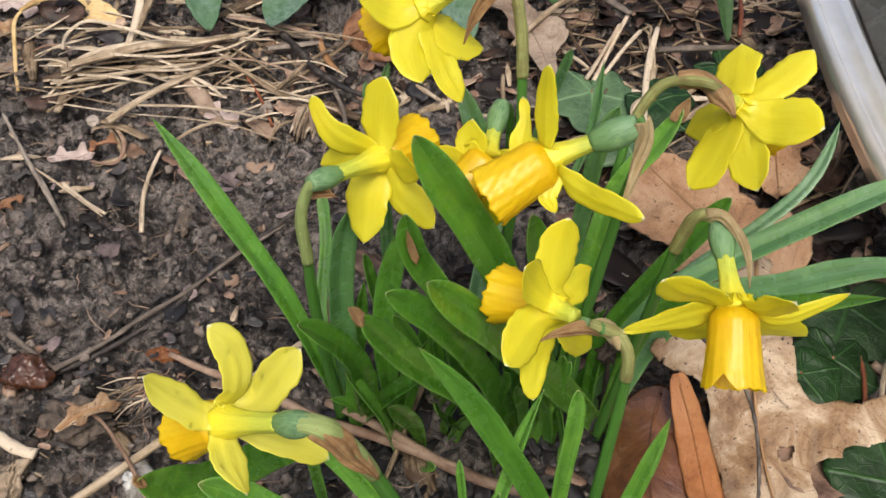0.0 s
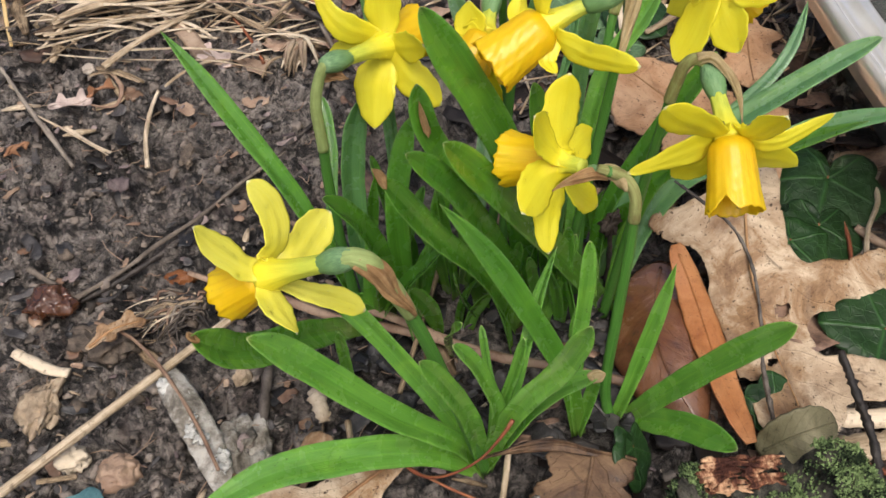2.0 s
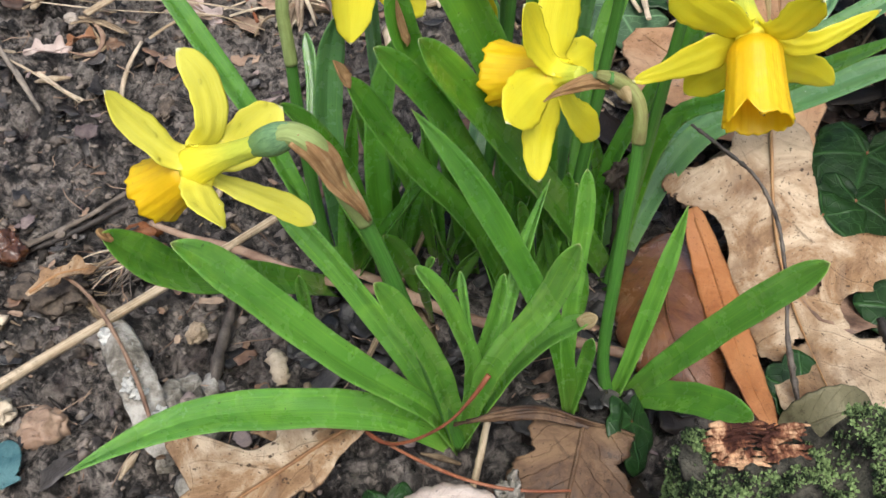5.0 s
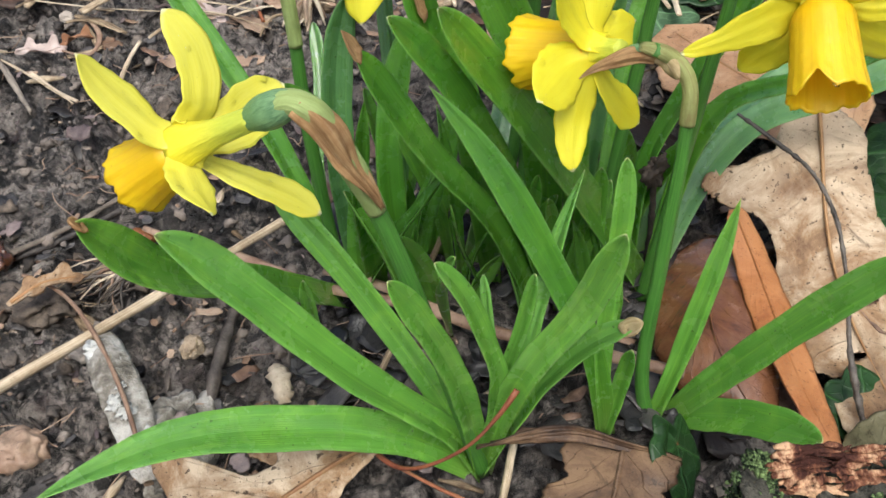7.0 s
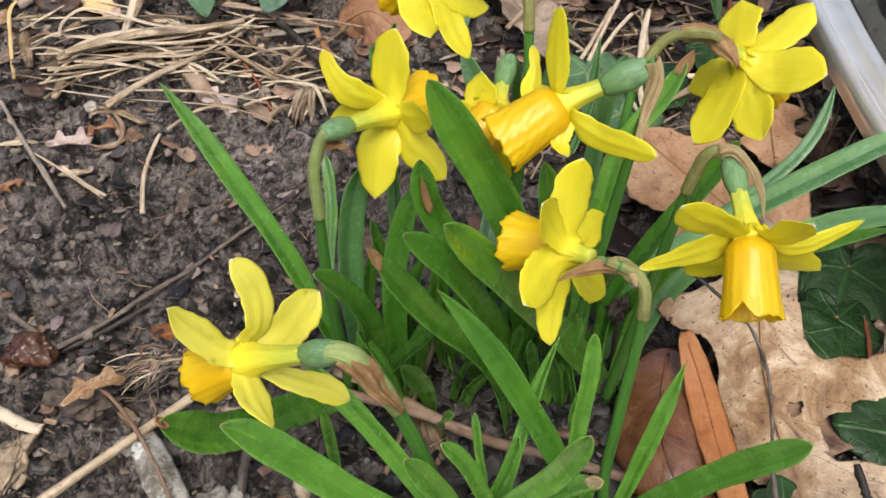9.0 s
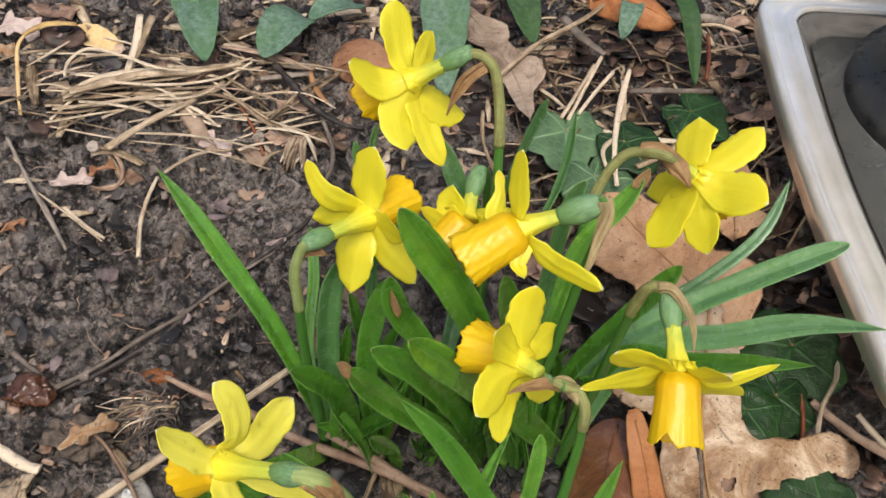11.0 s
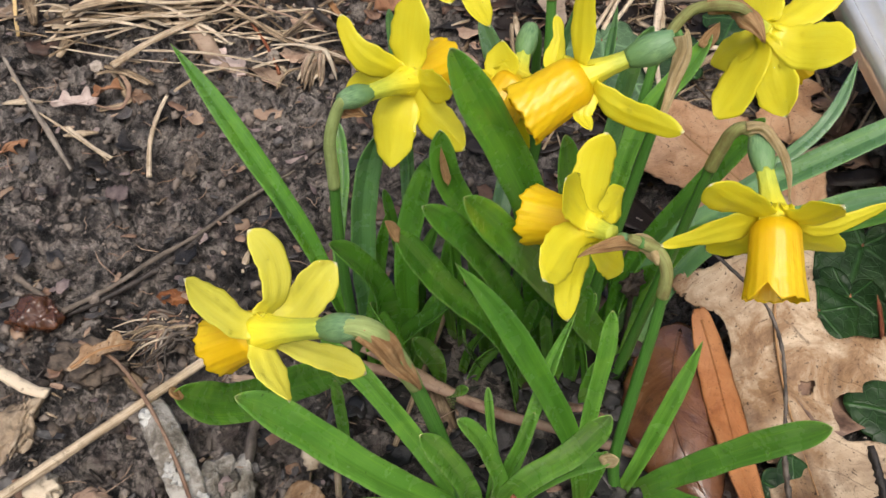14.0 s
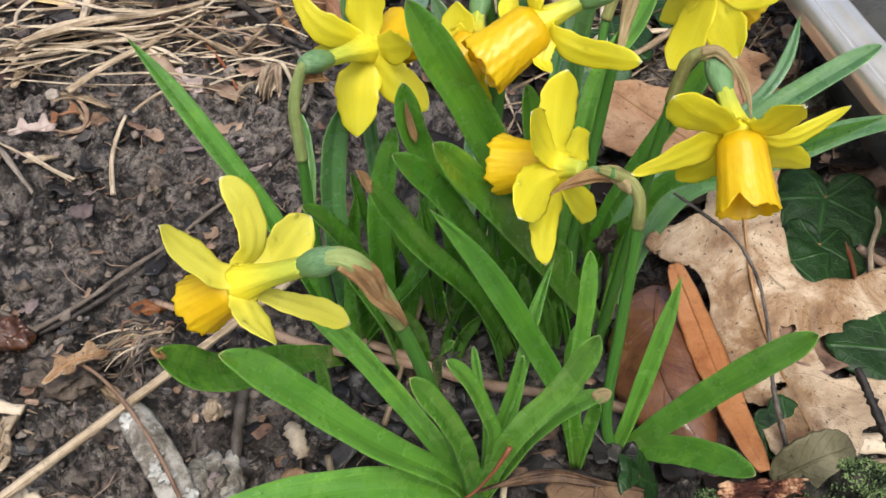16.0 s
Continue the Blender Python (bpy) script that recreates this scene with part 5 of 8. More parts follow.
def limbed_leaf(limbs, height, holes=(), seed=1, step=0.001):
    """A flat leaf grown from limbs, each a line of (x, y, half-width), melted into one smooth-edged blade at height(x, y)."""
    rng = np.random.RandomState(seed)
    ends = np.array([q for limb in limbs for q in limb])
    x0, y0 = (ends[:, :2] - ends[:, 2:]).min(0) - 3 * step
    x1, y1 = (ends[:, :2] + ends[:, 2:]).max(0) + 3 * step
    nx, ny = int((x1 - x0) / step) + 1, int((y1 - y0) / step) + 1
    X, Y = np.meshgrid(x0 + step * np.arange(nx), y0 + step * np.arange(ny), indexing="ij")
    ph = rng.uniform(0, 6.28, 6)
    fray = 0.0004 * (np.sin(410 * X + 130 * Y + ph[0]) + np.sin(520 * Y - 190 * X + ph[1])) + 0.00018 * np.sin(1300 * X + ph[2]) * np.sin(1250 * Y + ph[3])

    def inside(X, Y):
        soft = 0.0020
        total = np.zeros_like(X)
        for limb in limbs:
            for (ax, ay, aw), (bx, by, bw) in zip(limb[:-1], limb[1:]):
                t = np.clip(((X - ax) * (bx - ax) + (Y - ay) * (by - ay)) / ((bx - ax) ** 2 + (by - ay) ** 2), 0, 1)
                total += np.exp(np.clip((aw + (bw - aw) * t - np.hypot(X - ax - t * (bx - ax), Y - ay - t * (by - ay))) / soft, -30, 30))
        F = soft * np.log(total + 1e-12) - 0.0008
        for hx, hy, r, stretch, turn in holes:
            c, q = math.cos(turn), math.sin(turn)
            dx, dy = (X - hx) * c + (Y - hy) * q, ((Y - hy) * c - (X - hx) * q) * stretch
            a = np.arctan2(dy, dx)
            F = np.minimum(F, np.hypot(dx, dy) - r * (1 + 0.22 * np.sin(3 * a + 1) + 0.12 * np.sin(5 * a)))
        return F

    F = inside(X, Y) + fray
    gx, gy = np.gradient(F, step)
    g2 = gx**2 + gy**2 + 0.05
    edge = np.abs(F) < 0.75 * step
    PX, PY = np.where(edge, X - F * gx / g2, X), np.where(edge, Y - F * gy / g2, Y)
    keep = F > -0.5 * step
    Z = height(PX, PY)
    wave = sum(rng.uniform(-1, 1) * np.sin(rng.uniform(60, 260) * PX + rng.uniform(-200, 200) * PY + rng.uniform(0, 6)) for _ in range(9))
    Z = Z + 0.0006 * wave
    index = np.arange(nx * ny).reshape(nx, ny)
    cells = keep[:-1, :-1] & keep[1:, :-1] & keep[1:, 1:] & keep[:-1, 1:]
    a, b, c, d = (index[:-1, :-1][cells], index[1:, :-1][cells], index[1:, 1:][cells], index[:-1, 1:][cells])
    quads = np.stack((a, b, c, d), 1)
    used = np.unique(quads)
    back = np.full(nx * ny, -1)
    back[used] = np.arange(len(used))
    quads = back[quads]
    top = np.stack((PX.ravel()[used], PY.ravel()[used], Z.ravel()[used]), 1)
    k = len(top)
    sides_of = set()
    for q in quads.tolist():
        for i in range(4):
            sides_of.add((q[i], q[(i + 1) % 4]))
    walls = [(i, i + k, j + k, j) for i, j in sorted(sides_of) if (j, i) not in sides_of]
    faces = [tuple(q) for q in quads.tolist()] + [tuple(v + k for v in q[::-1]) for q in quads.tolist()] + walls
    verts = np.vstack((top, top - (0, 0, 0.0005)))
    mid = np.array(sorted((y, x) for x, y, _ in limbs[0]))
    across = 0.5 + (top[:, 0] - np.interp(top[:, 1], mid[:, 0], mid[:, 1])) / 0.13
    along = (mid[-1, 0] - top[:, 1]) / (mid[-1, 0] - mid[0, 0])
    uv = np.tile(np.stack((along, across), 1), (2, 1))
    rib = [(x, y, float(height(np.array(x), np.array(y))) + 0.0006) for y, x in mid[::-1]]
    return (verts, faces, uv), rib


def oval_leaf(spine, width, material_side=(0, 0, 1), sag=0.002, cup=0.15, seed=1, n=30, m=13, blunt=0.5):
    rng = np.random.RandomState(seed)
    p, t = curve(spine, n)
    side, up = sides(t, material_side)
    s = np.linspace(0, 1, n)
    half = width / 2 * np.clip(np.sin(np.pi * s ** 0.9), 0.02, 1) ** blunt * (1 + 0.03 * np.sin(s * 50 + seed))
    u = np.linspace(-1, 1, m)
    g = p[:, None] + (half[:, None] * u[None, :])[:, :, None] * side[:, None]
    g = g + (cup * half[:, None] * (np.abs(u) ** 1.6)[None, :] + sag * bumps(n, m, rng, 6))[:, :, None] * up[:, None]
    return sheet(g, 0.0006), list(map(tuple, g[2:-2:4, m // 2]))


def ivy_leaf(centre, toward, size, normal=(0, -0.2, 1), seed=1, dome=0.12):
    """Five pointed lobes round the stalk's end."""
    rng = np.random.RandomState(seed)
    nrm = unit(normal)
    f = unit(np.array(toward, float) - np.dot(toward, nrm) * nrm)
    b = np.cross(nrm, f)
    k, n = 81, 12
    ang = np.linspace(-np.pi, np.pi, k)
    length = np.interp(np.abs(ang), (0, 1.25, 2.5, np.pi), (1.0, 0.86, 0.66, 0.30))
    edge = size * length * (0.82 + 0.18 * np.abs(np.cos(2.5 * ang)) ** 0.9) * (1 + 0.03 * np.sin(9 * ang + seed))
    s = np.linspace(0.02, 1, n)
    r = s[:, None] * edge[None, :]
    lift = dome * r * (0.5 - 1.1 * r / size) + 0.09 * size * bumps(n, k, rng, 5) * s[:, None]
    lift[:, -1] = lift[:, 0]
    g = np.array(centre) + r[:, :, None] * (np.cos(ang)[None, :, None] * f + np.sin(ang)[None, :, None] * b) + lift[:, :, None] * nrm
    return sheet(g[:, ::-1], 0.0005)


def rng_of(verts, size):
    """Fine knobbly relief, the same for the same place."""
    return np.array([[noise.noise(Vector(v) * (2.2 / size) + Vector((k, 0, 0))) + 0.6 * noise.noise(Vector(v) * (5.5 / size) + Vector((0, k, 0))) for k in (1, 5, 9)] for v in verts])


def lump(centre, size, seed, rough=0.35, detail=2, squash=(1, 1, 1)):
    bm = bmesh.new()
    bmesh.ops.create_icosphere(bm, subdivisions=detail, radius=1.0)
    off = Vector((seed * 3.7, seed * 1.3, seed * 2.1))
    verts = []
    for v in bm.verts:
        d = 1 + rough * noise.noise(v.co * 1.3 + off) + rough * 0.6 * noise.noise(v.co * 3.1 + off)
        verts.append([centre[i] + size * squash[i] * v.co[i] * d for i in range(3)])
    faces = [tuple(v.index for v in f.verts) for f in bm.faces]
    bm.free()
    verts = np.array(verts)
    if detail > 2:
        verts = verts + size * 0.20 * rng_of(verts, size)
    return verts, faces, np.zeros((len(verts), 2))


def scatter(count, area, seed, keep):
    """Random places in the rectangle area (x0, x1, y0, y1), thinned by keep(x, y), from 0 to 1."""
    rng = np.random.RandomState(seed)
    out = []
    while len(out) < count:
        x, y = rng.uniform(area[0], area[1]), rng.uniform(area[2], area[3])
        if rng.uniform() < keep(x, y):
            out.append((x, y))
    return out, rng


def sprinkle(name, material, label, category, count, area, seed, keep, sizes, maker):
    spots, rng = scatter(count, area, seed, keep)
    shapes = []
    for i, (x, y) in enumerate(spots):
        size = sizes[0] * (sizes[1] / sizes[0]) ** (rng.uniform() ** 2.2)
        shapes.append(maker((x, y, ground_at(x, y)), size, rng, i))
    v, f, u = join(shapes)
    return whole(name, (v, f, u), material, label, category, (0.0, 0.25, 0.0), kind="stuff")


def crumb(at, size, rng, i):
    return lump((at[0], at[1], at[2] + size * 0.35), size, i * 0.37 + 1, 0.95, 2 if size > 0.0016 else 1, (1, rng.uniform(0.7, 1.3), rng.uniform(0.55, 0.9)))


def shred(at, size, rng, i):
    """A curled scrap of leaf or bark."""
    n, m = 8, 6
    a = rng.uniform(0, 6.28)
    f = unit((math.cos(a), math.sin(a), rng.uniform(-0.25, 0.25)))
    side, up = sides(f[None], (rng.uniform(-0.4, 0.4), rng.uniform(-0.4, 0.4), 1))
    s, u = np.linspace(-0.5, 0.5, n), np.linspace(-0.5, 0.5, m)
    wide = rng.uniform(0.25, 0.8)
    w = size * wide * (1 - 0.8 * np.abs(s) ** 2 * 2) * (1 + rng.uniform(-0.25, 0.25, n))
    g = np.array(at) + (size * s)[:, None, None] * f + (w[:, None] * u[None, :])[:, :, None] * side[0]
    g = g + (size * (rng.uniform(-0.5, 0.5) * s[:, None] ** 2 + rng.uniform(-0.6, 0.6) * u[None, :] ** 2 * wide) + 0.0015 + rng.uniform(0, 0.003))[:, :, None] * up[0]
    g = g + (bumps(n, m, rng, 4) * size * 0.06)[:, :, None] * up[0]
    return sheet(g, 0.0003)


def splinter(at, size, rng, i):
    a = rng.uniform(0, 6.28)
    d = np.array((math.cos(a), math.sin(a), rng.uniform(-0.15, 0.15))) * size / 2
    p = np.array(at) + (0, 0, 0.0012)
    return rod((p - d, p + (0, 0, rng.uniform(0, 0.001)), p + d), (size * 0.05, size * rng.uniform(0.07, 0.16), size * 0.04), 5, 5, 0, 0, 0.6, 0.1, (0, 0, 1), i)


def fibre(at, size, rng, i):
    a = rng.uniform(0, 6.28)
    p, pts = np.array(at) + (0, 0, 0.0015), []
    for _ in range(4):
        pts.append(p + (0, 0, rng.uniform(0, 0.002)))
        a += rng.uniform(-0.7, 0.7)
        p = p + size / 3 * np.array((math.cos(a), math.sin(a), 0))
    return rod(pts, (0.00022, 0.00026, 0.00015), 4, 9, 0, 0, 1.0, 0, (0, 0, 1), i)


def fine_straw(at, size, rng, i):
    a = rng.normal(0.9, 0.6) * (1 if rng.uniform() < 0.7 else -1)
    d = np.array((math.cos(a), math.sin(a), rng.uniform(-0.1, 0.1))) * size / 2
    p = np.array(at) + (0, 0, rng.uniform(0.002, 0.012))
    w = rng.uniform(0.0004, 0.0011)
    return rod((p - d, p + (rng.uniform(-0.003, 0.003), rng.uniform(-0.003, 0.003), 0.001), p + d), (w, w * 1.1, w * 0.5), 5, 7, 0, 0, 0.6, 0.1, (0, 0, 1), i)


# ---- straws, stalks and twigs on the soil: places as x, y and height over the ground ----
stick("dry_straw", [(-0.207, 0.393, 0.008), (-0.159, 0.408, 0.008), (-0.127, 0.419, 0.008), (-0.113, 0.436, 0.008)],(0.001, 0.001092, 0.0008), M_STRAW, "dry tan grass straw in a loose heap", "dry straw", flat=0.6, rough=0.08)
stick("dry_straw", [(-0.204, 0.397, 0.011), (-0.181, 0.410, 0.011), (-0.149, 0.421, 0.011), (-0.110, 0.440, 0.011)],(0.001248, 0.001014, 0.0009), M_STRAW, "dry tan grass straw in a loose heap", "dry straw", flat=0.6, rough=0.08)
stick("dry_straw", [(-0.198, 0.388, 0.014), (-0.168, 0.397, 0.014), (-0.134, 0.408, 0.014), (-0.121, 0.424, 0.014)],(0.001, 0.001092, 0.0008), M_STRAW, "dry tan grass straw in a loose heap", "dry straw", flat=0.6, rough=0.08)
stick("dry_straw", [(-0.202, 0.431, 0.008), (-0.182, 0.438, 0.008), (-0.159, 0.430, 0.008), (-0.142, 0.431, 0.008)],(0.001248, 0.001014, 0.0009), M_STRAW, "dry tan grass straw in a loose heap", "dry straw", flat=0.6, rough=0.08)
stick("dry_straw", [(-0.205, 0.399, 0.011), (-0.193, 0.411, 0.011), (-0.171, 0.422, 0.011), (-0.154, 0.428, 0.011)],(0.001, 0.001092, 0.0008), M_STRAW, "dry tan grass straw in a loose heap", "dry straw", flat=0.6, rough=0.08)
stick("dry_straw", [(-0.179, 0.408, 0.014), (-0.147, 0.414, 0.014), (-0.122, 0.427, 0.014), (-0.107, 0.437, 0.014)],(0.001248, 0.001014, 0.0009), M_STRAW, "dry tan grass straw in a loose heap", "dry straw", flat=0.6, rough=0.08)
stick("dry_straw", [(-0.163, 0.412, 0.008), (-0.137, 0.420, 0.008), (-0.117, 0.431, 0.008)],(0.001, 0.001092, 0.0008), M_STRAW, "dry tan grass straw in a loose heap", "dry straw", flat=0.6, rough=0.08)
stick("dry_straw", [(-0.215, 0.415, 0.011), (-0.188, 0.414, 0.011), (-0.153, 0.411, 0.011), (-0.132, 0.395, 0.011)],(0.001248, 0.001014, 0.0009), M_STRAW, "dry tan grass straw in a loose heap", "dry straw", flat=0.6, rough=0.08)
stick("dry_straw", [(-0.193, 0.392, 0.014), (-0.173, 0.393, 0.014), (-0.155, 0.391, 0.014)],(0.001, 0.001092, 0.0008), M_STRAW, "dry tan grass straw in a loose heap", "dry straw", flat=0.6, rough=0.08)
stick("dry_straw", [(-0.168, 0.407, 0.008), (-0.149, 0.401, 0.008), (-0.118, 0.393, 0.008)],(0.001248, 0.001014, 0.0009), M_STRAW, "dry tan grass straw in a loose heap", "dry straw", flat=0.6, rough=0.08)
stick("dry_straw", [(-0.120, 0.417, 0.011), (-0.093, 0.401, 0.011), (-0.071, 0.384, 0.011)],(0.001, 0.001092, 0.0008), M_STRAW, "dry tan grass straw in a loose heap", "dry straw", flat=0.6, rough=0.08)
stick("dry_straw", [(-0.153, 0.427, 0.014), (-0.129, 0.431, 0.014), (-0.108, 0.441, 0.014)],(0.001248, 0.001014, 0.0009), M_STRAW, "dry tan grass straw in a loose heap", "dry straw", flat=0.6, rough=0.08)
stick("dry_straw", [(-0.190, 0.407, 0.008), (-0.164, 0.415, 0.008), (-0.138, 0.423, 0.008)],(0.001, 0.001092, 0.0008), M_STRAW, "dry tan grass straw in a loose heap", "dry straw", flat=0.6, rough=0.08)
stick("dry_stalk", [(-0.173, 0.365, 0.012), (-0.154, 0.386, 0.012), (-0.134, 0.407, 0.012)],(0.002496, 0.002028, 0.00234, 0.001716), M_STRAW, "thick broken tan straw stalk on soil", "dry stalk", flat=0.6, rough=0.08)
stick("dry_straw", [(-0.171, 0.467, 0.012), (-0.171, 0.444, 0.012), (-0.174, 0.422, 0.012), (-0.177, 0.414, 0.012)],(0.00234, 0.002808, 0.001716), M_STRAW, "flat tan straw blade lying on grass heap", "dry straw", flat=0.3, rough=0.08)
stick("dry_straw", [(-0.176, 0.463, 0.014), (-0.173, 0.440, 0.014), (-0.175, 0.414, 0.014)],(0.002184, 0.00234, 0.001404), M_STRAW, "flat tan straw blade lying on grass heap", "dry straw", flat=0.3, rough=0.08)
stick("dry_leaf", [(-0.149, 0.411, 0.008), (-0.135, 0.396, 0.008), (-0.124, 0.382, 0.008), (-0.114, 0.373, 0.008)], (0.0012, 0.0045, 0.005, 0.0008), M_DRYLEAF, "shrivelled tan grass leaf among straws", "dry leaf", flat=0.3, rough=0.08)
stick("dry_straw", [(-0.126, 0.449, 0.012), (-0.116, 0.449, 0.012), (-0.106, 0.448, 0.012)],(0.001404, 0.003432, 0.00234, 0.0012), M_STRAW, "pale flat straw piece below green leaves", "dry straw", flat=0.35, rough=0.08)
stick("dry_stalk", [(-0.106, 0.451, 0.010), (-0.090, 0.448, 0.010), (-0.072, 0.443, 0.010)],(0.001716, 0.00234, 0.001404), M_STRAW, "weathered tan stalk below green leaves", "dry stalk", flat=0.5, rough=0.08)
stick("stick", [(-0.102, 0.430, 0.008), (-0.074, 0.440, 0.008)], (0.0018, 0.002, 0.0016), M_TWIG, "short weathered stick on soil", "stick", flat=0.7, rough=0.08)
stick("dry_straw", [(-0.093, 0.400, 0.010), (-0.072, 0.425, 0.010), (-0.056, 0.444, 0.010)],(0.001248, 0.001092, 0.001404), M_STRAW, "pale grass stalk crossing a dark twig", "dry straw", flat=0.7, rough=0.08)
stick("dry_stalk", [(-0.111, 0.413, 0.006), (-0.102, 0.398, 0.006), (-0.093, 0.381, 0.006)], (0.0009, 0.0008), M_REDSTEM, "thin reddish dry stem", "dry stalk", flat=1, rough=0.08)
stick("twig", [(-0.095, 0.439, 0.012), (-0.084, 0.429, 0.012), (-0.072, 0.415, 0.012), (-0.052, 0.404, 0.012), (-0.039, 0.402, 0.012)], (0.002, 0.0024, 0.0018, 0.0016), M_DARKTWIG, "dark crooked twig on litter", "twig", flat=1, rough=0.2)
stick("plant_shred", [(-0.180, 0.371, 0.004), (-0.168, 0.370, 0.004), (-0.156, 0.367, 0.004)],(0.001248, 0.002028, 0.001092), M_STRAW, "curled tan plant shred", "plant shred", flat=0.5, rough=0.08)
stick("plant_shred", [(-0.176, 0.370, 0.004), (-0.167, 0.359, 0.004), (-0.164, 0.352, 0.004), (-0.176, 0.345, 0.004)],(0.001092, 0.00156, 0.001716), M_STRAW, "curled tan plant shred", "plant shred", flat=0.5, rough=0.08)
stick("dry_straw", [(-0.145, 0.355, 0.006), (-0.148, 0.341, 0.006), (-0.148, 0.327, 0.006), (-0.145, 0.308, 0.006)],(0.001014, 0.00117, 0.0012), M_STRAW, "curved tan straw on bare soil", "dry straw", flat=0.8, rough=0.08)
stick("twig", [(-0.227, 0.368, 0.006), (-0.204, 0.336, 0.006), (-0.190, 0.318, 0.006), (-0.180, 0.304, 0.006)], (0.001, 0.0011, 0.0008), M_TWIG, "thin grey twig on soil", "twig", flat=1, rough=0.15)
stick("plant_shred", [(-0.188, 0.330, 0.006), (-0.175, 0.321, 0.006), (-0.163, 0.314, 0.006)],(0.001, 0.001092, 0.0008), M_STRAW, "split straw bits on soil", "plant shred", flat=0.5, rough=0.08)
stick("twig", [(-0.169, 0.235, 0.002), (-0.149, 0.247, 0.002), (-0.126, 0.266, 0.002), (-0.112, 0.287, 0.002), (-0.102, 0.299, 0.002), (-0.081, 0.322, 0.002), (-0.064, 0.344, 0.002), (-0.058, 0.373, 0.002)], (0.0012, 0.0015, 0.0019, 0.0016, 0.0013, 0.001), M_DARKTWIG, "long crooked twig half sunk in soil", "twig", flat=1, rough=0.15)
stick("twig", [(-0.193, 0.252, 0.004), (-0.179, 0.242, 0.004), (-0.169, 0.236, 0.004)], (0.0014, 0.0012), M_TWIG, "short dark twig on soil", "twig", flat=1, rough=0.15)
stick("dry_stalk", [(-0.116, 0.238, 0.012), (-0.100, 0.232, 0.012), (-0.080, 0.225, 0.012), (-0.050, 0.211, 0.012), (-0.018, 0.198, 0.012), (0.014, 0.184, 0.012)],(0.001248, 0.002028, 0.002106, 0.002028, 0.002028), M_STALK, "weathered pinkish brown flower stalk lying on soil", "dry stalk", flat=0.85, rough=0.05)
stick("dry_stalk", [(-0.047, 0.219, 0.010), (-0.027, 0.206, 0.010), (0.009, 0.185, 0.010), (0.040, 0.174, 0.010), (0.069, 0.163, 0.010)],(0.002028, 0.002184, 0.002028), M_STALK, "broken brown stalk between the leaves", "dry stalk", flat=0.8, rough=0.08)
stick("dry_stalk", [(-0.151, 0.211, 0.016), (-0.139, 0.206, 0.016), (-0.123, 0.190, 0.016), (-0.106, 0.165, 0.016), (-0.090, 0.138, 0.016)],(0.0007, 0.0008, 0.0007), M_STALK, "thin orange-brown stem over lichen bark", "dry stalk", flat=1, rough=0.08)
stick("dry_straw", [(-0.186, 0.204, 0.006), (-0.170, 0.196, 0.006), (-0.161, 0.193, 0.006)],(0.00234, 0.002652, 0.002184), M_STRAW, "pale straw end on soil", "dry straw", flat=0.5, rough=0.08)
stick("dry_straw", [(-0.162, 0.143, 0.006), (-0.147, 0.144, 0.006)],(0.001248, 0.001092), M_STRAW, "short straw on soil", "dry straw", flat=0.6, rough=0.08)
stick("stick", [(-0.078, 0.206, 0.004), (-0.078, 0.179, 0.004), (-0.078, 0.153, 0.004)], (0.0016, 0.0020, 0.0012), M_DARKTWIG, "rotten dark stick in wet soil", "stick", flat=1, rough=0.25)
stick("wood_chip", [(-0.060, 0.178, 0.006), (-0.056, 0.170, 0.006), (-0.053, 0.162, 0.006)], (0.002, 0.0034, 0.003, 0.002), M_CHIP, "pale splintered wood chip", "wood chip", flat=0.5, rough=0.2)
stick("dry_straw", [(-0.004, 0.233, 0.010), (-0.016, 0.195, 0.010), (-0.023, 0.169, 0.010)],(0.001092, 0.001014), M_STRAW, "grey straw standing between leaves", "dry straw", flat=1, rough=0.08)
stick("dry_straw", [(-0.044, 0.158, 0.010), (-0.040, 0.131, 0.010), (-0.041, 0.113, 0.010)],(0.001248, 0.001014), M_STRAW, "grey straw below the leaves", "dry straw", flat=1, rough=0.08)
stick("dry_straw", [(0.017, 0.140, 0.010), (0.012, 0.116, 0.010), (0.009, 0.108, 0.010)],(0.00117, 0.001014), M_STRAW, "thin straw beside the leaf tuft", "dry straw", flat=1, rough=0.08)
stick("dry_stalk", [(0.139, 0.133, 0.006), (0.167, 0.136, 0.006), (0.183, 0.138, 0.006)], (0.005, 0.0056, 0.0048), M_STRAW, "thick tan straw stalk under leaves", "dry stalk", flat=0.6, rough=0.08)
stick("dry_stalk", [(0.144, 0.146, 0.004), (0.172, 0.148, 0.004), (0.189, 0.150, 0.004)], (0.004, 0.0046, 0.004), M_STRAW, "thick tan straw stalk under leaves", "dry stalk", flat=0.6, rough=0.08)
stick("dry_stalk", [(0.034, 0.430, 0.022), (0.057, 0.460, 0.022), (0.095, 0.497, 0.022), (0.114, 0.517, 0.022)],(0.001482, 0.001716, 0.001326), M_STRAW, "long grey stalk lying over leaf litter", "dry stalk", flat=1, rough=0.08)
stick("dry_stalk", [(0.077, 0.494, 0.018), (0.087, 0.478, 0.018), (0.102, 0.464, 0.018)], (0.0028, 0.0034, 0.002), M_TWIG, "grey split stalk on litter", "dry stalk", flat=0.5, rough=0.08)
stick("dry_straw", [(0.101, 0.468, 0.016), (0.091, 0.442, 0.016), (0.078, 0.412, 0.016)],(0.001092, 0.0012), M_STRAW, "thin tan grass stalk on litter", "dry straw", flat=1, rough=0.08)
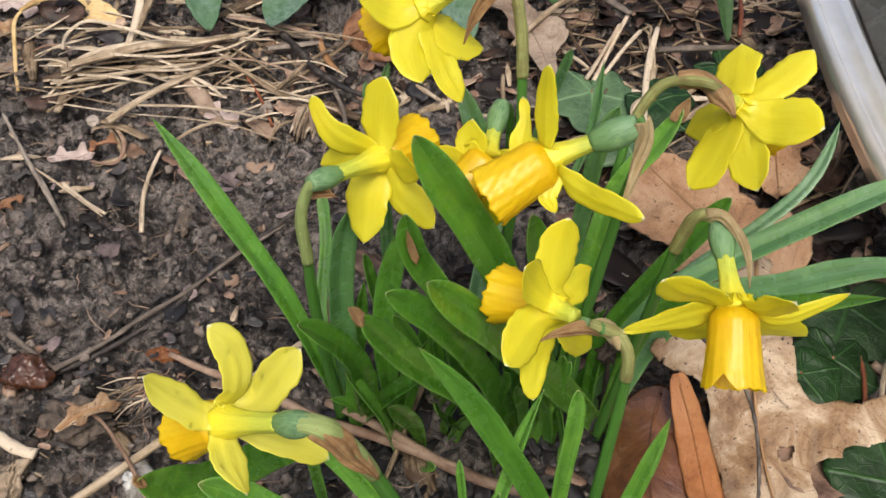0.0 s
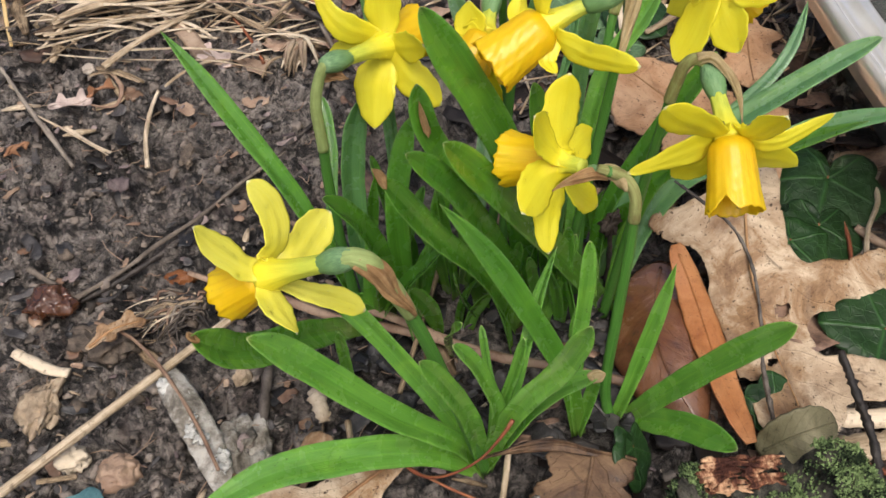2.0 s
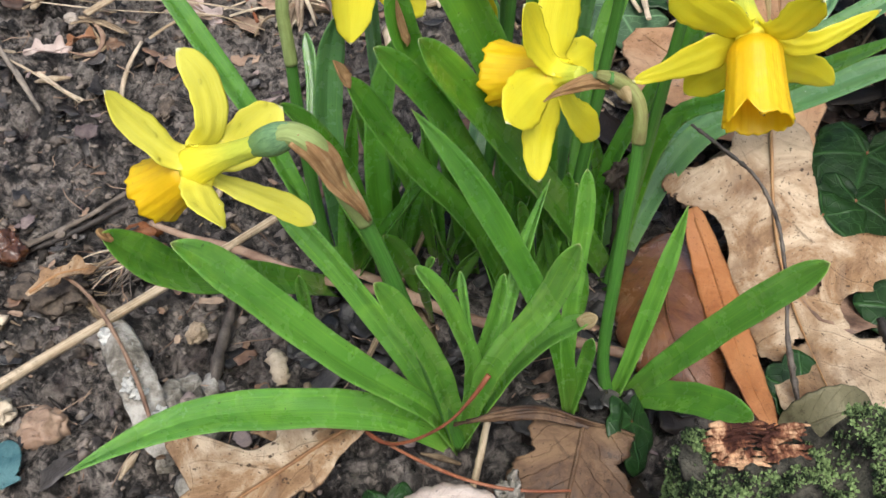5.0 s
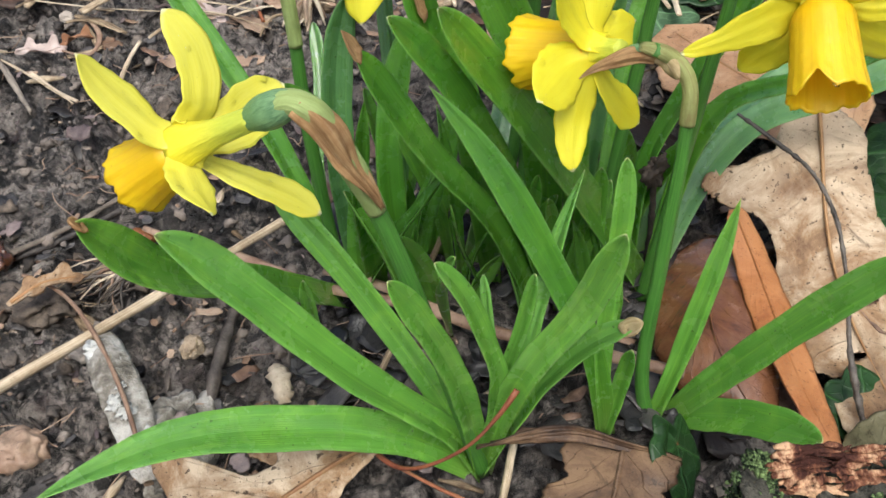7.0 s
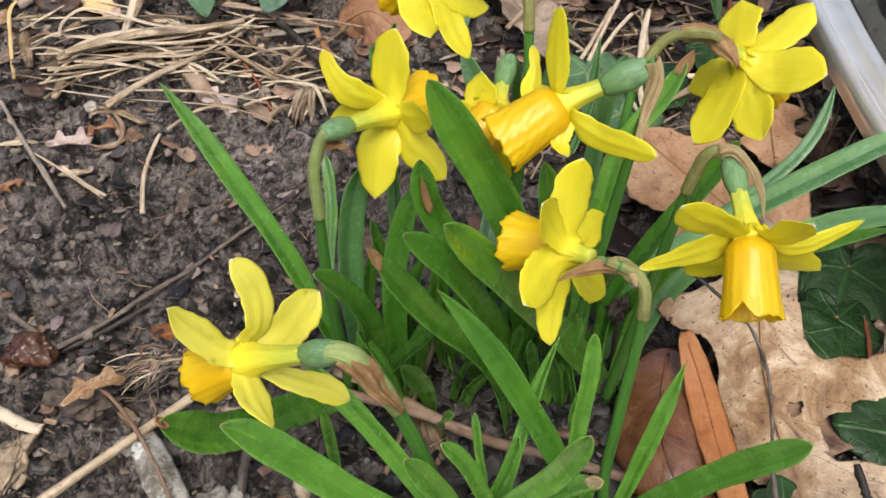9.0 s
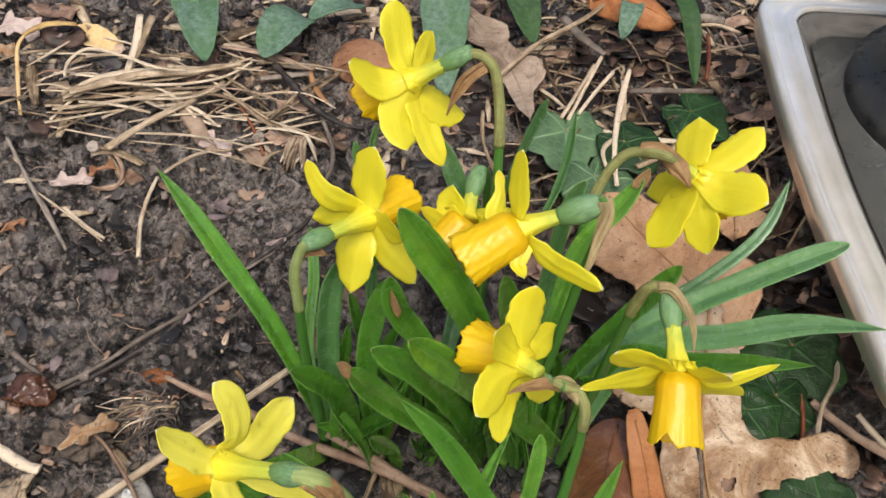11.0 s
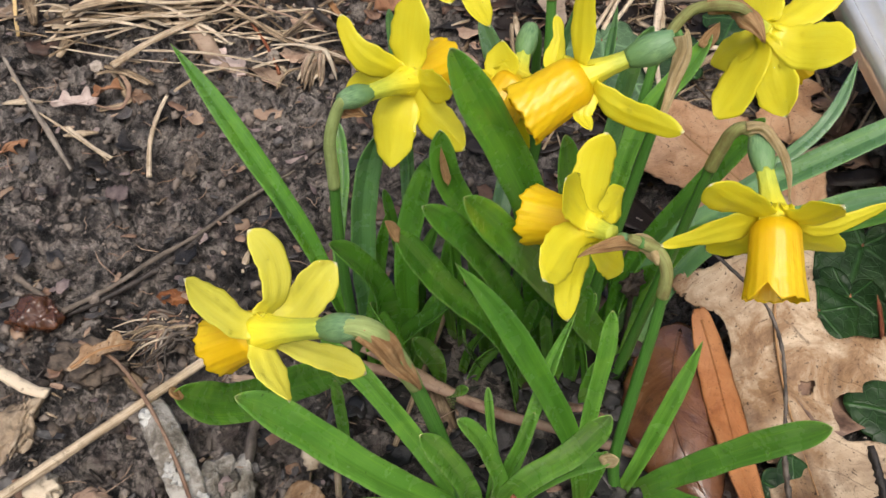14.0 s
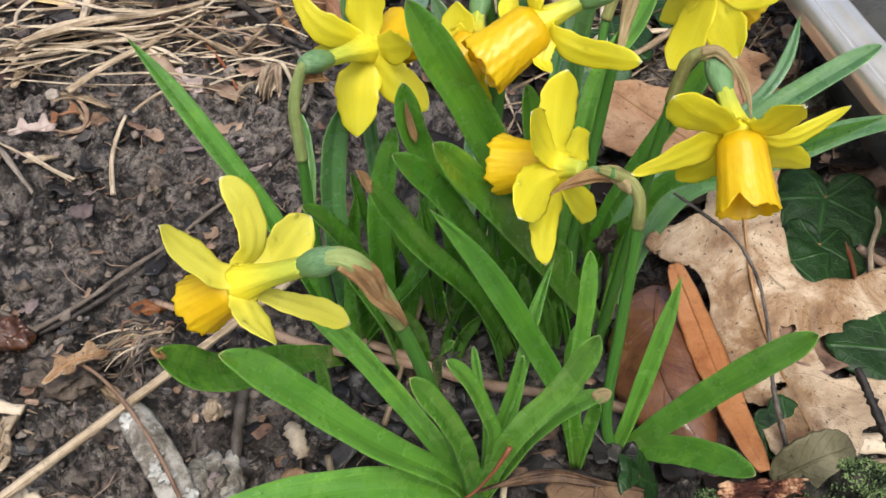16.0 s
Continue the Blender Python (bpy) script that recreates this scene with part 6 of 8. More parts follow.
stick("dry_straw", [(0.095, 0.458, 0.016), (0.088, 0.442, 0.016), (0.074, 0.412, 0.016)],(0.00117, 0.0012), M_STRAW, "thin tan grass stalk on litter", "dry straw", flat=1, rough=0.08)
stick("dry_straw", [(0.107, 0.452, 0.016), (0.094, 0.431, 0.016), (0.083, 0.415, 0.016)],(0.0012, 0.0011), M_STRAW, "thin tan grass stalk on litter", "dry straw", flat=1, rough=0.08)
stick("dry_straw", [(0.116, 0.449, 0.020), (0.108, 0.422, 0.020), (0.101, 0.388, 0.020), (0.101, 0.361, 0.020)],(0.001404, 0.002028, 0.00156, 0.001248), M_STRAW, "knotted strip of dry grass", "dry straw", flat=0.5, rough=0.08)
stick("dry_straw", [(0.111, 0.442, 0.018), (0.106, 0.403, 0.018), (0.095, 0.386, 0.018), (0.098, 0.370, 0.018)],(0.001248, 0.001716, 0.001092), M_STRAW, "strip of dry grass on ivy", "dry straw", flat=0.5, rough=0.08)
stick("twig", [(0.115, 0.440, 0.014), (0.135, 0.438, 0.014), (0.165, 0.441, 0.014)], (0.0018, 0.002, 0.0016), M_TWIG, "grey twig on leaf litter", "twig", flat=1, rough=0.12)
stick("dry_stalk", [(0.097, 0.407, 0.016), (0.116, 0.402, 0.016), (0.139, 0.399, 0.016)],(0.001716, 0.002028, 0.001872), M_STRAW, "broken grey-tan stalk behind a bloom", "dry stalk", flat=0.7, rough=0.08)
stick("dry_stalk", [(0.140, 0.398, 0.018), (0.124, 0.384, 0.018), (0.114, 0.376, 0.018)],(0.001872, 0.002184, 0.001716), M_STRAW, "broken grey-tan stalk behind a bloom", "dry stalk", flat=0.7, rough=0.08)
stick("dry_straw", [(0.158, 0.499, 0.014), (0.175, 0.498, 0.014), (0.188, 0.492, 0.014)],(0.001092, 0.001248), M_STRAW, "tan grass stalk on litter", "dry straw", flat=1, rough=0.08)
stick("dry_stalk", [(0.169, 0.492, 0.014), (0.166, 0.470, 0.014), (0.162, 0.451, 0.014)], (0.0013, 0.0012), M_REDSTEM, "reddish stem in litter", "dry stalk", flat=1, rough=0.08)
stick("dry_straw", [(0.063, 0.439, 0.012), (0.078, 0.423, 0.012), (0.091, 0.403, 0.012)],(0.001014, 0.0011), M_STRAW, "thin straw bent over litter", "dry straw", flat=1, rough=0.08)
stick("dry_straw", [(0.028, 0.418, 0.012), (0.030, 0.394, 0.012), (0.039, 0.370, 0.012)],(0.0012, 0.001092, 0.001), M_STRAW, "grey curved straw behind stem", "dry straw", flat=1, rough=0.08)
stick("twig", [(-0.062, 0.406, 0.010), (-0.054, 0.380, 0.010), (-0.059, 0.356, 0.010)], (0.0012, 0.0014), M_TWIG, "thin twig beside a dry leaf", "twig", flat=1, rough=0.08)
stick("dry_stalk", [(0.181, 0.504, 0.012), (0.160, 0.511, 0.012), (0.134, 0.503, 0.012)], (0.003, 0.0026), M_TWIG, "grey stalk piece in litter", "dry stalk", flat=1, rough=0.08)
stick("dry_stalk", [(0.182, 0.241, 0.010), (0.197, 0.228, 0.010), (0.212, 0.214, 0.010), (0.225, 0.197, 0.010)],(0.002028, 0.00234, 0.001872), M_STALK, "brown stalk below the tub", "dry stalk", flat=1, rough=0.08)
stick("dry_stalk", [(0.203, 0.235, 0.012), (0.212, 0.220, 0.012), (0.225, 0.201, 0.012)],(0.001404, 0.001716, 0.00156), M_STRAW, "tan stalk leaning by the tub", "dry stalk", flat=1, rough=0.08)
stick("dry_straw", [(0.198, 0.263, 0.014), (0.195, 0.250, 0.014), (0.184, 0.234, 0.014), (0.178, 0.216, 0.014)],(0.0012, 0.001), M_STRAW, "curved pale straw by ivy", "dry straw", flat=1, rough=0.08)
stick("ivy_runner", [(0.179, 0.248, 0.010), (0.177, 0.233, 0.010), (0.173, 0.218, 0.010)], (0.001, 0.001), M_REDSTEM, "thin red-brown ivy runner", "ivy runner", flat=1, rough=0.08)
stick("ivy_runner", [(0.142, 0.123, 0.014), (0.148, 0.119, 0.014), (0.155, 0.113, 0.014)], (0.0012, 0.001), M_REDSTEM, "red-brown runner beside the mossy log", "ivy runner", flat=1, rough=0.08)

stick("dry_grass", [(-0.205, 0.397, 0.008), (-0.169, 0.411, 0.008), (-0.136, 0.416, 0.008), (-0.123, 0.429, 0.008)], (0.0012, 0.0019, 0.0017, 0.0009), M_STRAW, "flat dry tan grass blade in the heap", "dry grass", flat=0.45, rough=0.06)
stick("dry_grass", [(-0.199, 0.397, 0.015), (-0.166, 0.417, 0.015), (-0.137, 0.426, 0.015), (-0.112, 0.435, 0.015)], (0.0022, 0.0034, 0.0031, 0.0015), M_STRAW, "thick bundle of dry tan grass blades in the heap", "dry grass", flat=0.45, rough=0.06)
stick("dry_grass", [(-0.197, 0.406, 0.012), (-0.187, 0.414, 0.012), (-0.153, 0.425, 0.012), (-0.125, 0.427, 0.012)], (0.0016, 0.0025, 0.0023, 0.0011), M_STRAW, "flat dry tan grass blade in the heap", "dry grass", flat=0.4, rough=0.06)
stick("dry_straw", [(-0.202, 0.401, 0.020), (-0.203, 0.415, 0.020), (-0.195, 0.422, 0.020), (-0.176, 0.423, 0.020), (-0.157, 0.419, 0.020), (-0.140, 0.421, 0.020)], (0.0008, 0.0013, 0.0012, 0.0006), M_STRAW, "curved pale straw over the heap", "dry straw", flat=0.7, rough=0.06)
stick("dry_grass", [(-0.207, 0.388, 0.010), (-0.186, 0.396, 0.010), (-0.160, 0.406, 0.010), (-0.138, 0.412, 0.010)], (0.0011, 0.0017, 0.0015, 0.0008), M_STRAW, "flat dry tan grass blade in the heap", "dry grass", flat=0.4, rough=0.06)
stick("dry_straw", [(-0.134, 0.410, 0.012), (-0.116, 0.413, 0.012), (-0.095, 0.399, 0.012), (-0.076, 0.386, 0.012)], (0.0008, 0.0013, 0.0012, 0.0006), M_STRAW, "bent tan straw running out of the heap", "dry straw", flat=0.6, rough=0.06)
stick("dry_straw", [(-0.126, 0.416, 0.012), (-0.104, 0.417, 0.012), (-0.071, 0.406, 0.012)], (0.0005, 0.0007, 0.0007, 0.0003), M_STALK, "thin reddish straw in the heap", "dry straw", flat=0.8, rough=0.06)
stick("dry_straw", [(-0.205, 0.414, 0.012), (-0.215, 0.415, 0.012), (-0.223, 0.407, 0.012)], (0.0006, 0.0010, 0.0009, 0.0004), M_STALK, "thin reddish straw in the heap", "dry straw", flat=0.8, rough=0.06)
stick("dry_straw", [(-0.092, 0.398, 0.012), (-0.077, 0.421, 0.012), (-0.061, 0.440, 0.012)], (0.0008, 0.0013, 0.0011, 0.0006), M_STRAW, "pale straw lying over a dark twig", "dry straw", flat=0.6, rough=0.06)
stick("dry_grass", [(-0.127, 0.447, 0.014), (-0.112, 0.446, 0.014), (-0.093, 0.445, 0.014), (-0.072, 0.438, 0.014)], (0.0012, 0.0019, 0.0018, 0.0009), M_STALK, "reddish tan dry blade below green leaves", "dry grass", flat=0.35, rough=0.06)
stick("dry_grass", [(-0.074, 0.442, 0.010), (-0.069, 0.429, 0.010), (-0.061, 0.418, 0.010)], (0.0012, 0.0019, 0.0017, 0.0009), M_RIB, "orange-brown curled dry leaf strip", "dry grass", flat=0.35, rough=0.06)
stick("dry_grass", [(-0.105, 0.432, 0.006), (-0.090, 0.436, 0.006), (-0.076, 0.440, 0.006)], (0.0014, 0.0023, 0.0021, 0.0010), M_TWIG, "flat grey-brown dry blade", "dry grass", flat=0.3, rough=0.06)
stick("dry_grass", [(-0.154, 0.400, 0.010), (-0.136, 0.402, 0.010), (-0.121, 0.392, 0.010)], (0.0009, 0.0015, 0.0013, 0.0007), M_STRAW, "flat dry tan grass blade in the heap", "dry grass", flat=0.35, rough=0.06)
stick("dry_straw", [(-0.182, 0.364, 0.007), (-0.172, 0.368, 0.007), (-0.156, 0.363, 0.007)], (0.0009, 0.0014, 0.0013, 0.0007), M_STRAW, "curled tan straw on bare soil", "dry straw", flat=0.5, rough=0.06)
stick("dry_straw", [(-0.172, 0.369, 0.006), (-0.165, 0.357, 0.006), (-0.167, 0.347, 0.006), (-0.177, 0.343, 0.006)], (0.0008, 0.0013, 0.0011, 0.0006), M_STALK, "curled brown straw on bare soil", "dry straw", flat=0.6, rough=0.06)
stick("twig", [(-0.208, 0.341, 0.006), (-0.197, 0.329, 0.006), (-0.181, 0.305, 0.006)], (0.0007, 0.0011, 0.0010, 0.0005), M_TWIG, "grey-brown thin twig on soil", "twig", flat=1.0, rough=0.06)
stick("dry_straw", [(-0.206, 0.339, 0.007), (-0.187, 0.326, 0.007), (-0.164, 0.313, 0.007)], (0.0004, 0.0007, 0.0006, 0.0003), M_STRAW, "thin tan straw on soil", "dry straw", flat=0.7, rough=0.06)

stick("twig", [(-0.168, 0.235, 0.0045), (-0.151, 0.248, 0.0045), (-0.135, 0.263, 0.0045), (-0.119, 0.277, 0.0045), (-0.099, 0.301, 0.0045), (-0.079, 0.320, 0.0045)], (0.0013, 0.0011, 0.0012, 0.0009, 0.0010, 0.0006), M_TWIG, "long thin grey-brown twig across bare soil", "twig", flat=0.9, rough=0.14)

# twigs that lean on the oak leaf
leaning("twig", [(0.0851, 0.2137, 0.0693), (0.0947, 0.2060, 0.0650), (0.1045, 0.1969, 0.0601), (0.1105, 0.1860, 0.0515), (0.1131, 0.1726, 0.0383), (0.1137, 0.1580, 0.0231), (0.1162, 0.1436, 0.0109)], (0.0005, 0.0007, 0.0006, 0.0007, 0.0006, 0.0007, 0.0007, 0.0011, 0.0008), M_DARKTWIG, "dark knobbly twig lying over a brown oak leaf", "twig", rough=0.22)
leaning("twig", [(0.1330, 0.1490, 0.0450), (0.1350, 0.1350, 0.0400), (0.1360, 0.1150, 0.0350), (0.1350, 0.1060, 0.0300), (0.1310, 0.0910, 0.0200), (0.1300, 0.0830, 0.0050)], (0.0012, 0.0018, 0.0015, 0.0020, 0.0017, 0.0016), M_DARKTWIG, "dark broken twig standing beside the mossy log", "twig", rough=0.22)
PETIOLE = [(0.0160, 0.1290, 0.0440), (0.0110, 0.1255, 0.0375), (0.0040, 0.1225, 0.0300), (-0.0070, 0.1225, 0.0210), (-0.0150, 0.1260, 0.0150), (-0.0220, 0.1330, 0.0120)]
leaning("leaf_stalk", [(-0.0150, 0.1280, 0.0120), (-0.0020, 0.1190, 0.0140), (0.0110, 0.1120, 0.0160), (0.0240, 0.1090, 0.0160), (0.0400, 0.1100, 0.0140)], (0.0005, 0.0006, 0.0005, 0.0004), M_REDSTEM, "thin red leaf stalk on dead leaves", "leaf stalk", rough=0.05)
leaning("dry_stalk", [(-0.2150, 0.0930, 0.0020), (-0.1120, 0.1940, 0.0040), (-0.0580, 0.2470, 0.0060)], (0.0017, 0.0020, 0.0019, 0.0016), M_STRAW, "long pale fibrous straw stalk across soil", "dry stalk", rough=0.06)


# ---- fallen leaves ----
def fallen(name, made, material, label, category="fallen leaf", at=None, stalk=None, group="fallen leaves"):
    shape, rib = made
    v = np.asarray(shape[0])
    ob = thing(name, tuple(at or (*v[:, :2].mean(0), v[:, 2].min())), label, category, group)
    part("leaf_blade", shape, material, ob)
    if rib:
        part("midrib", rod([tuple(np.array(p) + (0, -0.0002, 0.0003)) for p in rib], (0.0008, 0.0006, 0.0003), 6, 30), M_RIB if material in (M_OAK, M_OAK_PINK) else material, ob)
    if stalk:
        part("leaf_stalk", rod(stalk, (0.0009, 0.0005, 0.0005, 0.0006, 0.0009), 8, 30), M_REDSTEM, ob, "reddish leaf stalk")
    return ob


def propped(x, y):
    """The big leaf lies low in front and climbs the stems behind it."""
    h = 0
    for k in (-0.008, -0.004, 0.0, 0.004, 0.008):
        h = h + np.interp(y + k, (0.10, 0.142, 0.178, 0.195, 0.207, 0.218, 0.233, 0.258, 0.30), (0.010, 0.009, 0.007, 0.009, 0.014, 0.023, 0.036, 0.047, 0.052)) / 5
    return h - 0.08 * np.maximum(0, x - 0.14)


fallen("oak_leaf", limbed_leaf([
    [(0.1280, 0.2620, 0.005), (0.1265, 0.2500, 0.008), (0.1255, 0.2420, 0.014), (0.1245, 0.2160, 0.017), (0.1260, 0.2000, 0.0195), (0.1270, 0.1820, 0.0170), (0.1280, 0.1500, 0.0180)],
    [(0.1180, 0.2260, 0.014), (0.0870, 0.2272, 0.0046)],
    [(0.1300, 0.2030, 0.012), (0.1600, 0.2047, 0.0090), (0.1800, 0.2110, 0.0062), (0.1885, 0.2085, 0.0076)],
    [(0.1300, 0.1620, 0.0145), (0.1720, 0.1630, 0.010)],
    [(0.1250, 0.2420, 0.006), (0.1375, 0.2440, 0.003)],
    [(0.1280, 0.2620, 0.005), (0.1335, 0.2625, 0.0022)]], propped,
    [(0.1355, 0.1956, 0.0028, 1.3, 0.4), (0.1245, 0.1713, 0.0030, 2.0, 0.2), (0.1117, 0.1624, 0.0034, 1.7, -0.3)], 3),
    M_OAK, "large tan dead oak leaf with dark specks, propped up")
fallen("oak_leaf", lobed_leaf([(0.150, 0.262, 0.016), (0.134, 0.300, 0.017), (0.112, 0.330, 0.018), (0.095, 0.360, 0.020)],
    [(0.30, 0.034), (0.62, 0.032)], [(0.28, 0.036), (0.62, 0.034)], 0.026, M_OAK_PINK, (0, -0.1, 1), 0.002, 0.20, 0.06, 5, 0.02),
    M_OAK_PINK, "flat rosy-tan dead leaf behind the blooms")
fallen("oak_leaf", lobed_leaf([(-0.020, 0.137, 0.012), (-0.034, 0.128, 0.012), (-0.052, 0.116, 0.010), (-0.075, 0.098, 0.006), (-0.095, 0.080, 0.004)],
    [(0.22, 0.012), (0.52, 0.030), (0.82, 0.024)], [(0.18, 0.016), (0.45, 0.030), (0.78, 0.026)], 0.011, M_OAK, (0.05, -0.1, 1), 0.0022, 0.10, 0.12, 8, 0.05),
    M_OAK, "tan lobed oak leaf with a red stalk, under green leaves", stalk=PETIOLE)
fallen("fallen_leaf", lobed_leaf([(0.045, 0.128, 0.022), (0.042, 0.118, 0.018), (0.036, 0.100, 0.008), (0.030, 0.080, 0.004)],
    [(0.05, 0.015), (0.35, 0.019), (0.70, 0.022)], [(0.05, 0.016), (0.35, 0.019), (0.70, 0.020)], 0.014, M_OAK_DARK, (-0.1, -0.15, 1), 0.003, 0.24, 0.02, 12, -0.05),
    M_OAK_DARK, "blotched dark brown dead leaf lying on its side")
fallen("fallen_leaf", oval_leaf([(0.006, 0.1300, 0.019), (0.020, 0.1305, 0.0225), (0.033, 0.1300, 0.0245), (0.046, 0.1270, 0.0235), (0.060, 0.1250, 0.020)], 0.0040, (0.1, -0.9, 0.45), 0.0015, 0.25, 4, 30, 9, 0.6),
    M_OAK_DARK, "curled up edge of a thin brown leaf")
fallen("fallen_leaf", oval_leaf([(-0.014, 0.094, 0.010), (0.006, 0.095, 0.014), (0.026, 0.091, 0.010)], 0.034, (0, -0.2, 1), 0.001, -0.2, 6, 30, 13, 0.35),
    M_PALE, "pale lilac-brown dead leaf with a quilted surface")
fallen("fallen_leaf", oval_leaf([(0.0935, 0.2190, 0.028), (0.0978, 0.2020, 0.0190), (0.0994, 0.1820, 0.0160), (0.1002, 0.1657, 0.0155), (0.1015, 0.1500, 0.0150), (0.1045, 0.1330, 0.013)], 0.0145, (0.15, -0.3, 0.9), 0.0014, -0.10, 7, 40, 11, 0.32),
    M_ORANGE, "narrow orange-brown dead leaf leaning on an oak leaf")
fallen("fallen_leaf", oval_leaf([(0.092, 0.226, 0.010), (0.083, 0.198, 0.014), (0.080, 0.172, 0.014), (0.090, 0.146, 0.006)], 0.038, (-0.25, -0.3, 0.9), 0.0015, -0.30, 9, 34, 15, 0.45),
    M_GLOSS, "wet glossy russet leaf between stems")
fallen("fallen_leaf", oval_leaf([(-0.062, 0.450, 0.022), (-0.044, 0.446, 0.034), (-0.022, 0.432, 0.026)], 0.036, (0.1, -0.5, 0.8), 0.002, -0.5, 11, 30, 13, 0.5),
    M_RUSSET, "curled russet-brown leaf behind the rear bloom")
fallen("fallen_leaf", lobed_leaf([(0.012, 0.508, 0.036), (0.030, 0.475, 0.036), (0.046, 0.440, 0.034), (0.055, 0.405, 0.030)], [(0.3, 0.014), (0.65, 0.018)], [(0.3, 0.017), (0.6, 0.013)], 0.009, M_OAK_GREY, (0, 0, 1), 0.003, 0.15, 0.08, 14, 0.04),
    M_OAK_GREY, "greyish tan dead leaf in the litter")
fallen("fallen_leaf", oval_leaf([(0.094, 0.512, 0.040), (0.118, 0.500, 0.050), (0.146, 0.490, 0.040)], 0.026, (0, -0.5, 1), 0.002, -0.5, 15), M_ORANGE, "rolled orange-brown leaf in the litter")
fallen("fallen_leaf", lobed_leaf([(0.172, 0.395, 0.022), (0.166, 0.365, 0.022), (0.160, 0.330, 0.020)], [(0.3, 0.018), (0.7, 0.018)], [(0.3, 0.018), (0.7, 0.016)], 0.012, M_OAK_PINK, (0, 0, 1), 0.003, 0.15, 0.08, 16, 0.05),
    M_OAK_PINK, "crumpled rosy brown leaf beside the tub")
fallen("fallen_leaf", oval_leaf([(0.140, 0.110, 0.004), (0.152, 0.088, 0.010), (0.150, 0.066, 0.006)], 0.040, (0, -0.1, 1), 0.002, -0.1, 18, 30, 13, 0.4), M_PALE, "pale pinkish dead leaf beside the mossy log")
fallen("fallen_leaf", oval_leaf([(0.108, 0.132, 0.008), (0.122, 0.132, 0.020), (0.136, 0.138, 0.016)], 0.018, (0, -0.5, 0.8), 0.001, 0.2, 19), M_OLIVE, "olive-grey leathery leaf behind the mossy log")
fallen("fallen_leaf", oval_leaf([(-0.064, 0.151, -0.006), (-0.056, 0.148, -0.002), (-0.050, 0.140, -0.004)], 0.016, (0, -0.2, 1), 0.001, 0.1, 20), M_OAK, "small torn tan leaf scrap on wet soil")
fallen("fallen_leaf", lobed_leaf([(-0.121, 0.353, 0.004), (-0.110, 0.345, 0.006), (-0.098, 0.338, 0.004)], [(0.3, 0.008), (0.75, 0.006)], [(0.2, 0.004), (0.6, 0.007)], 0.004, M_FLAKE, (0, 0, 1), 0.0015, 0.12, 0.10, 21, 0.05, 0.0, 40, 15), M_FLAKE, "faded pinkish leaf scrap on soil")
fallen("fallen_leaf", lobed_leaf([(-0.118, 0.398, 0.010), (-0.104, 0.386, 0.012), (-0.092, 0.374, 0.010)], [(0.3, 0.005), (0.75, 0.007)], [(0.25, 0.006), (0.7, 0.005)], 0.004, M_DRYLEAF, (0, 0, 1), 0.0015, 0.12, 0.10, 22, 0.05, 0.0, 40, 15), M_DRYLEAF, "shrivelled pinkish brown leaf scrap on soil")
fallen("fallen_leaf", lobed_leaf([(-0.153, 0.199, 0.004), (-0.142, 0.206, 0.009), (-0.130, 0.213, 0.004)], [(0.3, 0.005), (0.7, 0.006)], [(0.35, 0.007), (0.8, 0.004)], 0.003, M_OAK, (0, -0.2, 1), 0.002, 0.12, 0.10, 25, 0.10, 0.0, 40, 15), M_OAK, "crumpled pale tan leaf scrap beside dry roots")
def scrap(places, wide, material, label, seed, normal=(0, -0.3, 1), curl=0.10):
    """A small torn piece of dead leaf on the bed."""
    fallen("fallen_leaf", lobed_leaf(on_ground(places), [(0.28, 0.9 * wide), (0.72, wide)], [(0.35, wide), (0.80, 0.7 * wide)], 0.5 * wide, material, normal, 0.0022, 0.13, 0.09, seed, curl, 0.0, 44, 17), material, label)


scrap([(-0.256, 0.446, 0.004), (-0.244, 0.446, 0.010), (-0.231, 0.444, 0.005)], 0.010, M_PALE, "torn pale pinkish leaf at the edge of the straw heap", 26)
scrap([(-0.262, 0.436, 0.004), (-0.250, 0.432, 0.009), (-0.240, 0.428, 0.004)], 0.006, M_OAK, "crumpled pale leaf scrap by the straw heap", 27)
scrap([(-0.248, 0.402, 0.003), (-0.240, 0.400, 0.007), (-0.230, 0.403, 0.003)], 0.005, M_OAK_GREY, "greyish curled leaf scrap on soil", 28)
scrap([(-0.200, 0.346, 0.003), (-0.189, 0.348, 0.007), (-0.180, 0.354, 0.003)], 0.0055, M_PALE, "torn pale pink leaf scrap with dark holes on soil", 29, curl=0.2)
scrap([(-0.132, 0.390, 0.004), (-0.121, 0.383, 0.007), (-0.110, 0.377, 0.003)], 0.0070, M_PALE, "faded pink leaf scrap below a straw", 30)
scrap([(-0.183, 0.355, 0.004), (-0.176, 0.359, 0.007), (-0.168, 0.361, 0.004)], 0.0030, M_RUSSET, "small curled russet bark-like leaf piece on soil", 31, curl=0.3)
scrap([(-0.216, 0.314, 0.003), (-0.211, 0.318, 0.006), (-0.205, 0.322, 0.003)], 0.0035, M_RUSSET, "rounded orange-brown leaf piece on soil", 32, curl=-0.3)
stick("dry_straw", [(-0.226, 0.446, 0.010), (-0.237, 0.432, 0.012), (-0.234, 0.410, 0.008), (-0.226, 0.388, 0.004)], (0.0008, 0.0012, 0.0011, 0.0009), M_STRAWY, "bent pale straw beside the heap", "dry straw", flat=0.6)
stick("dry_straw", [(-0.236, 0.436, 0.012), (-0.224, 0.440, 0.016), (-0.208, 0.446, 0.014)], (0.0018, 0.0024, 0.0016), M_STRAWY, "broken yellowish straw end on the heap", "dry straw", flat=0.5)
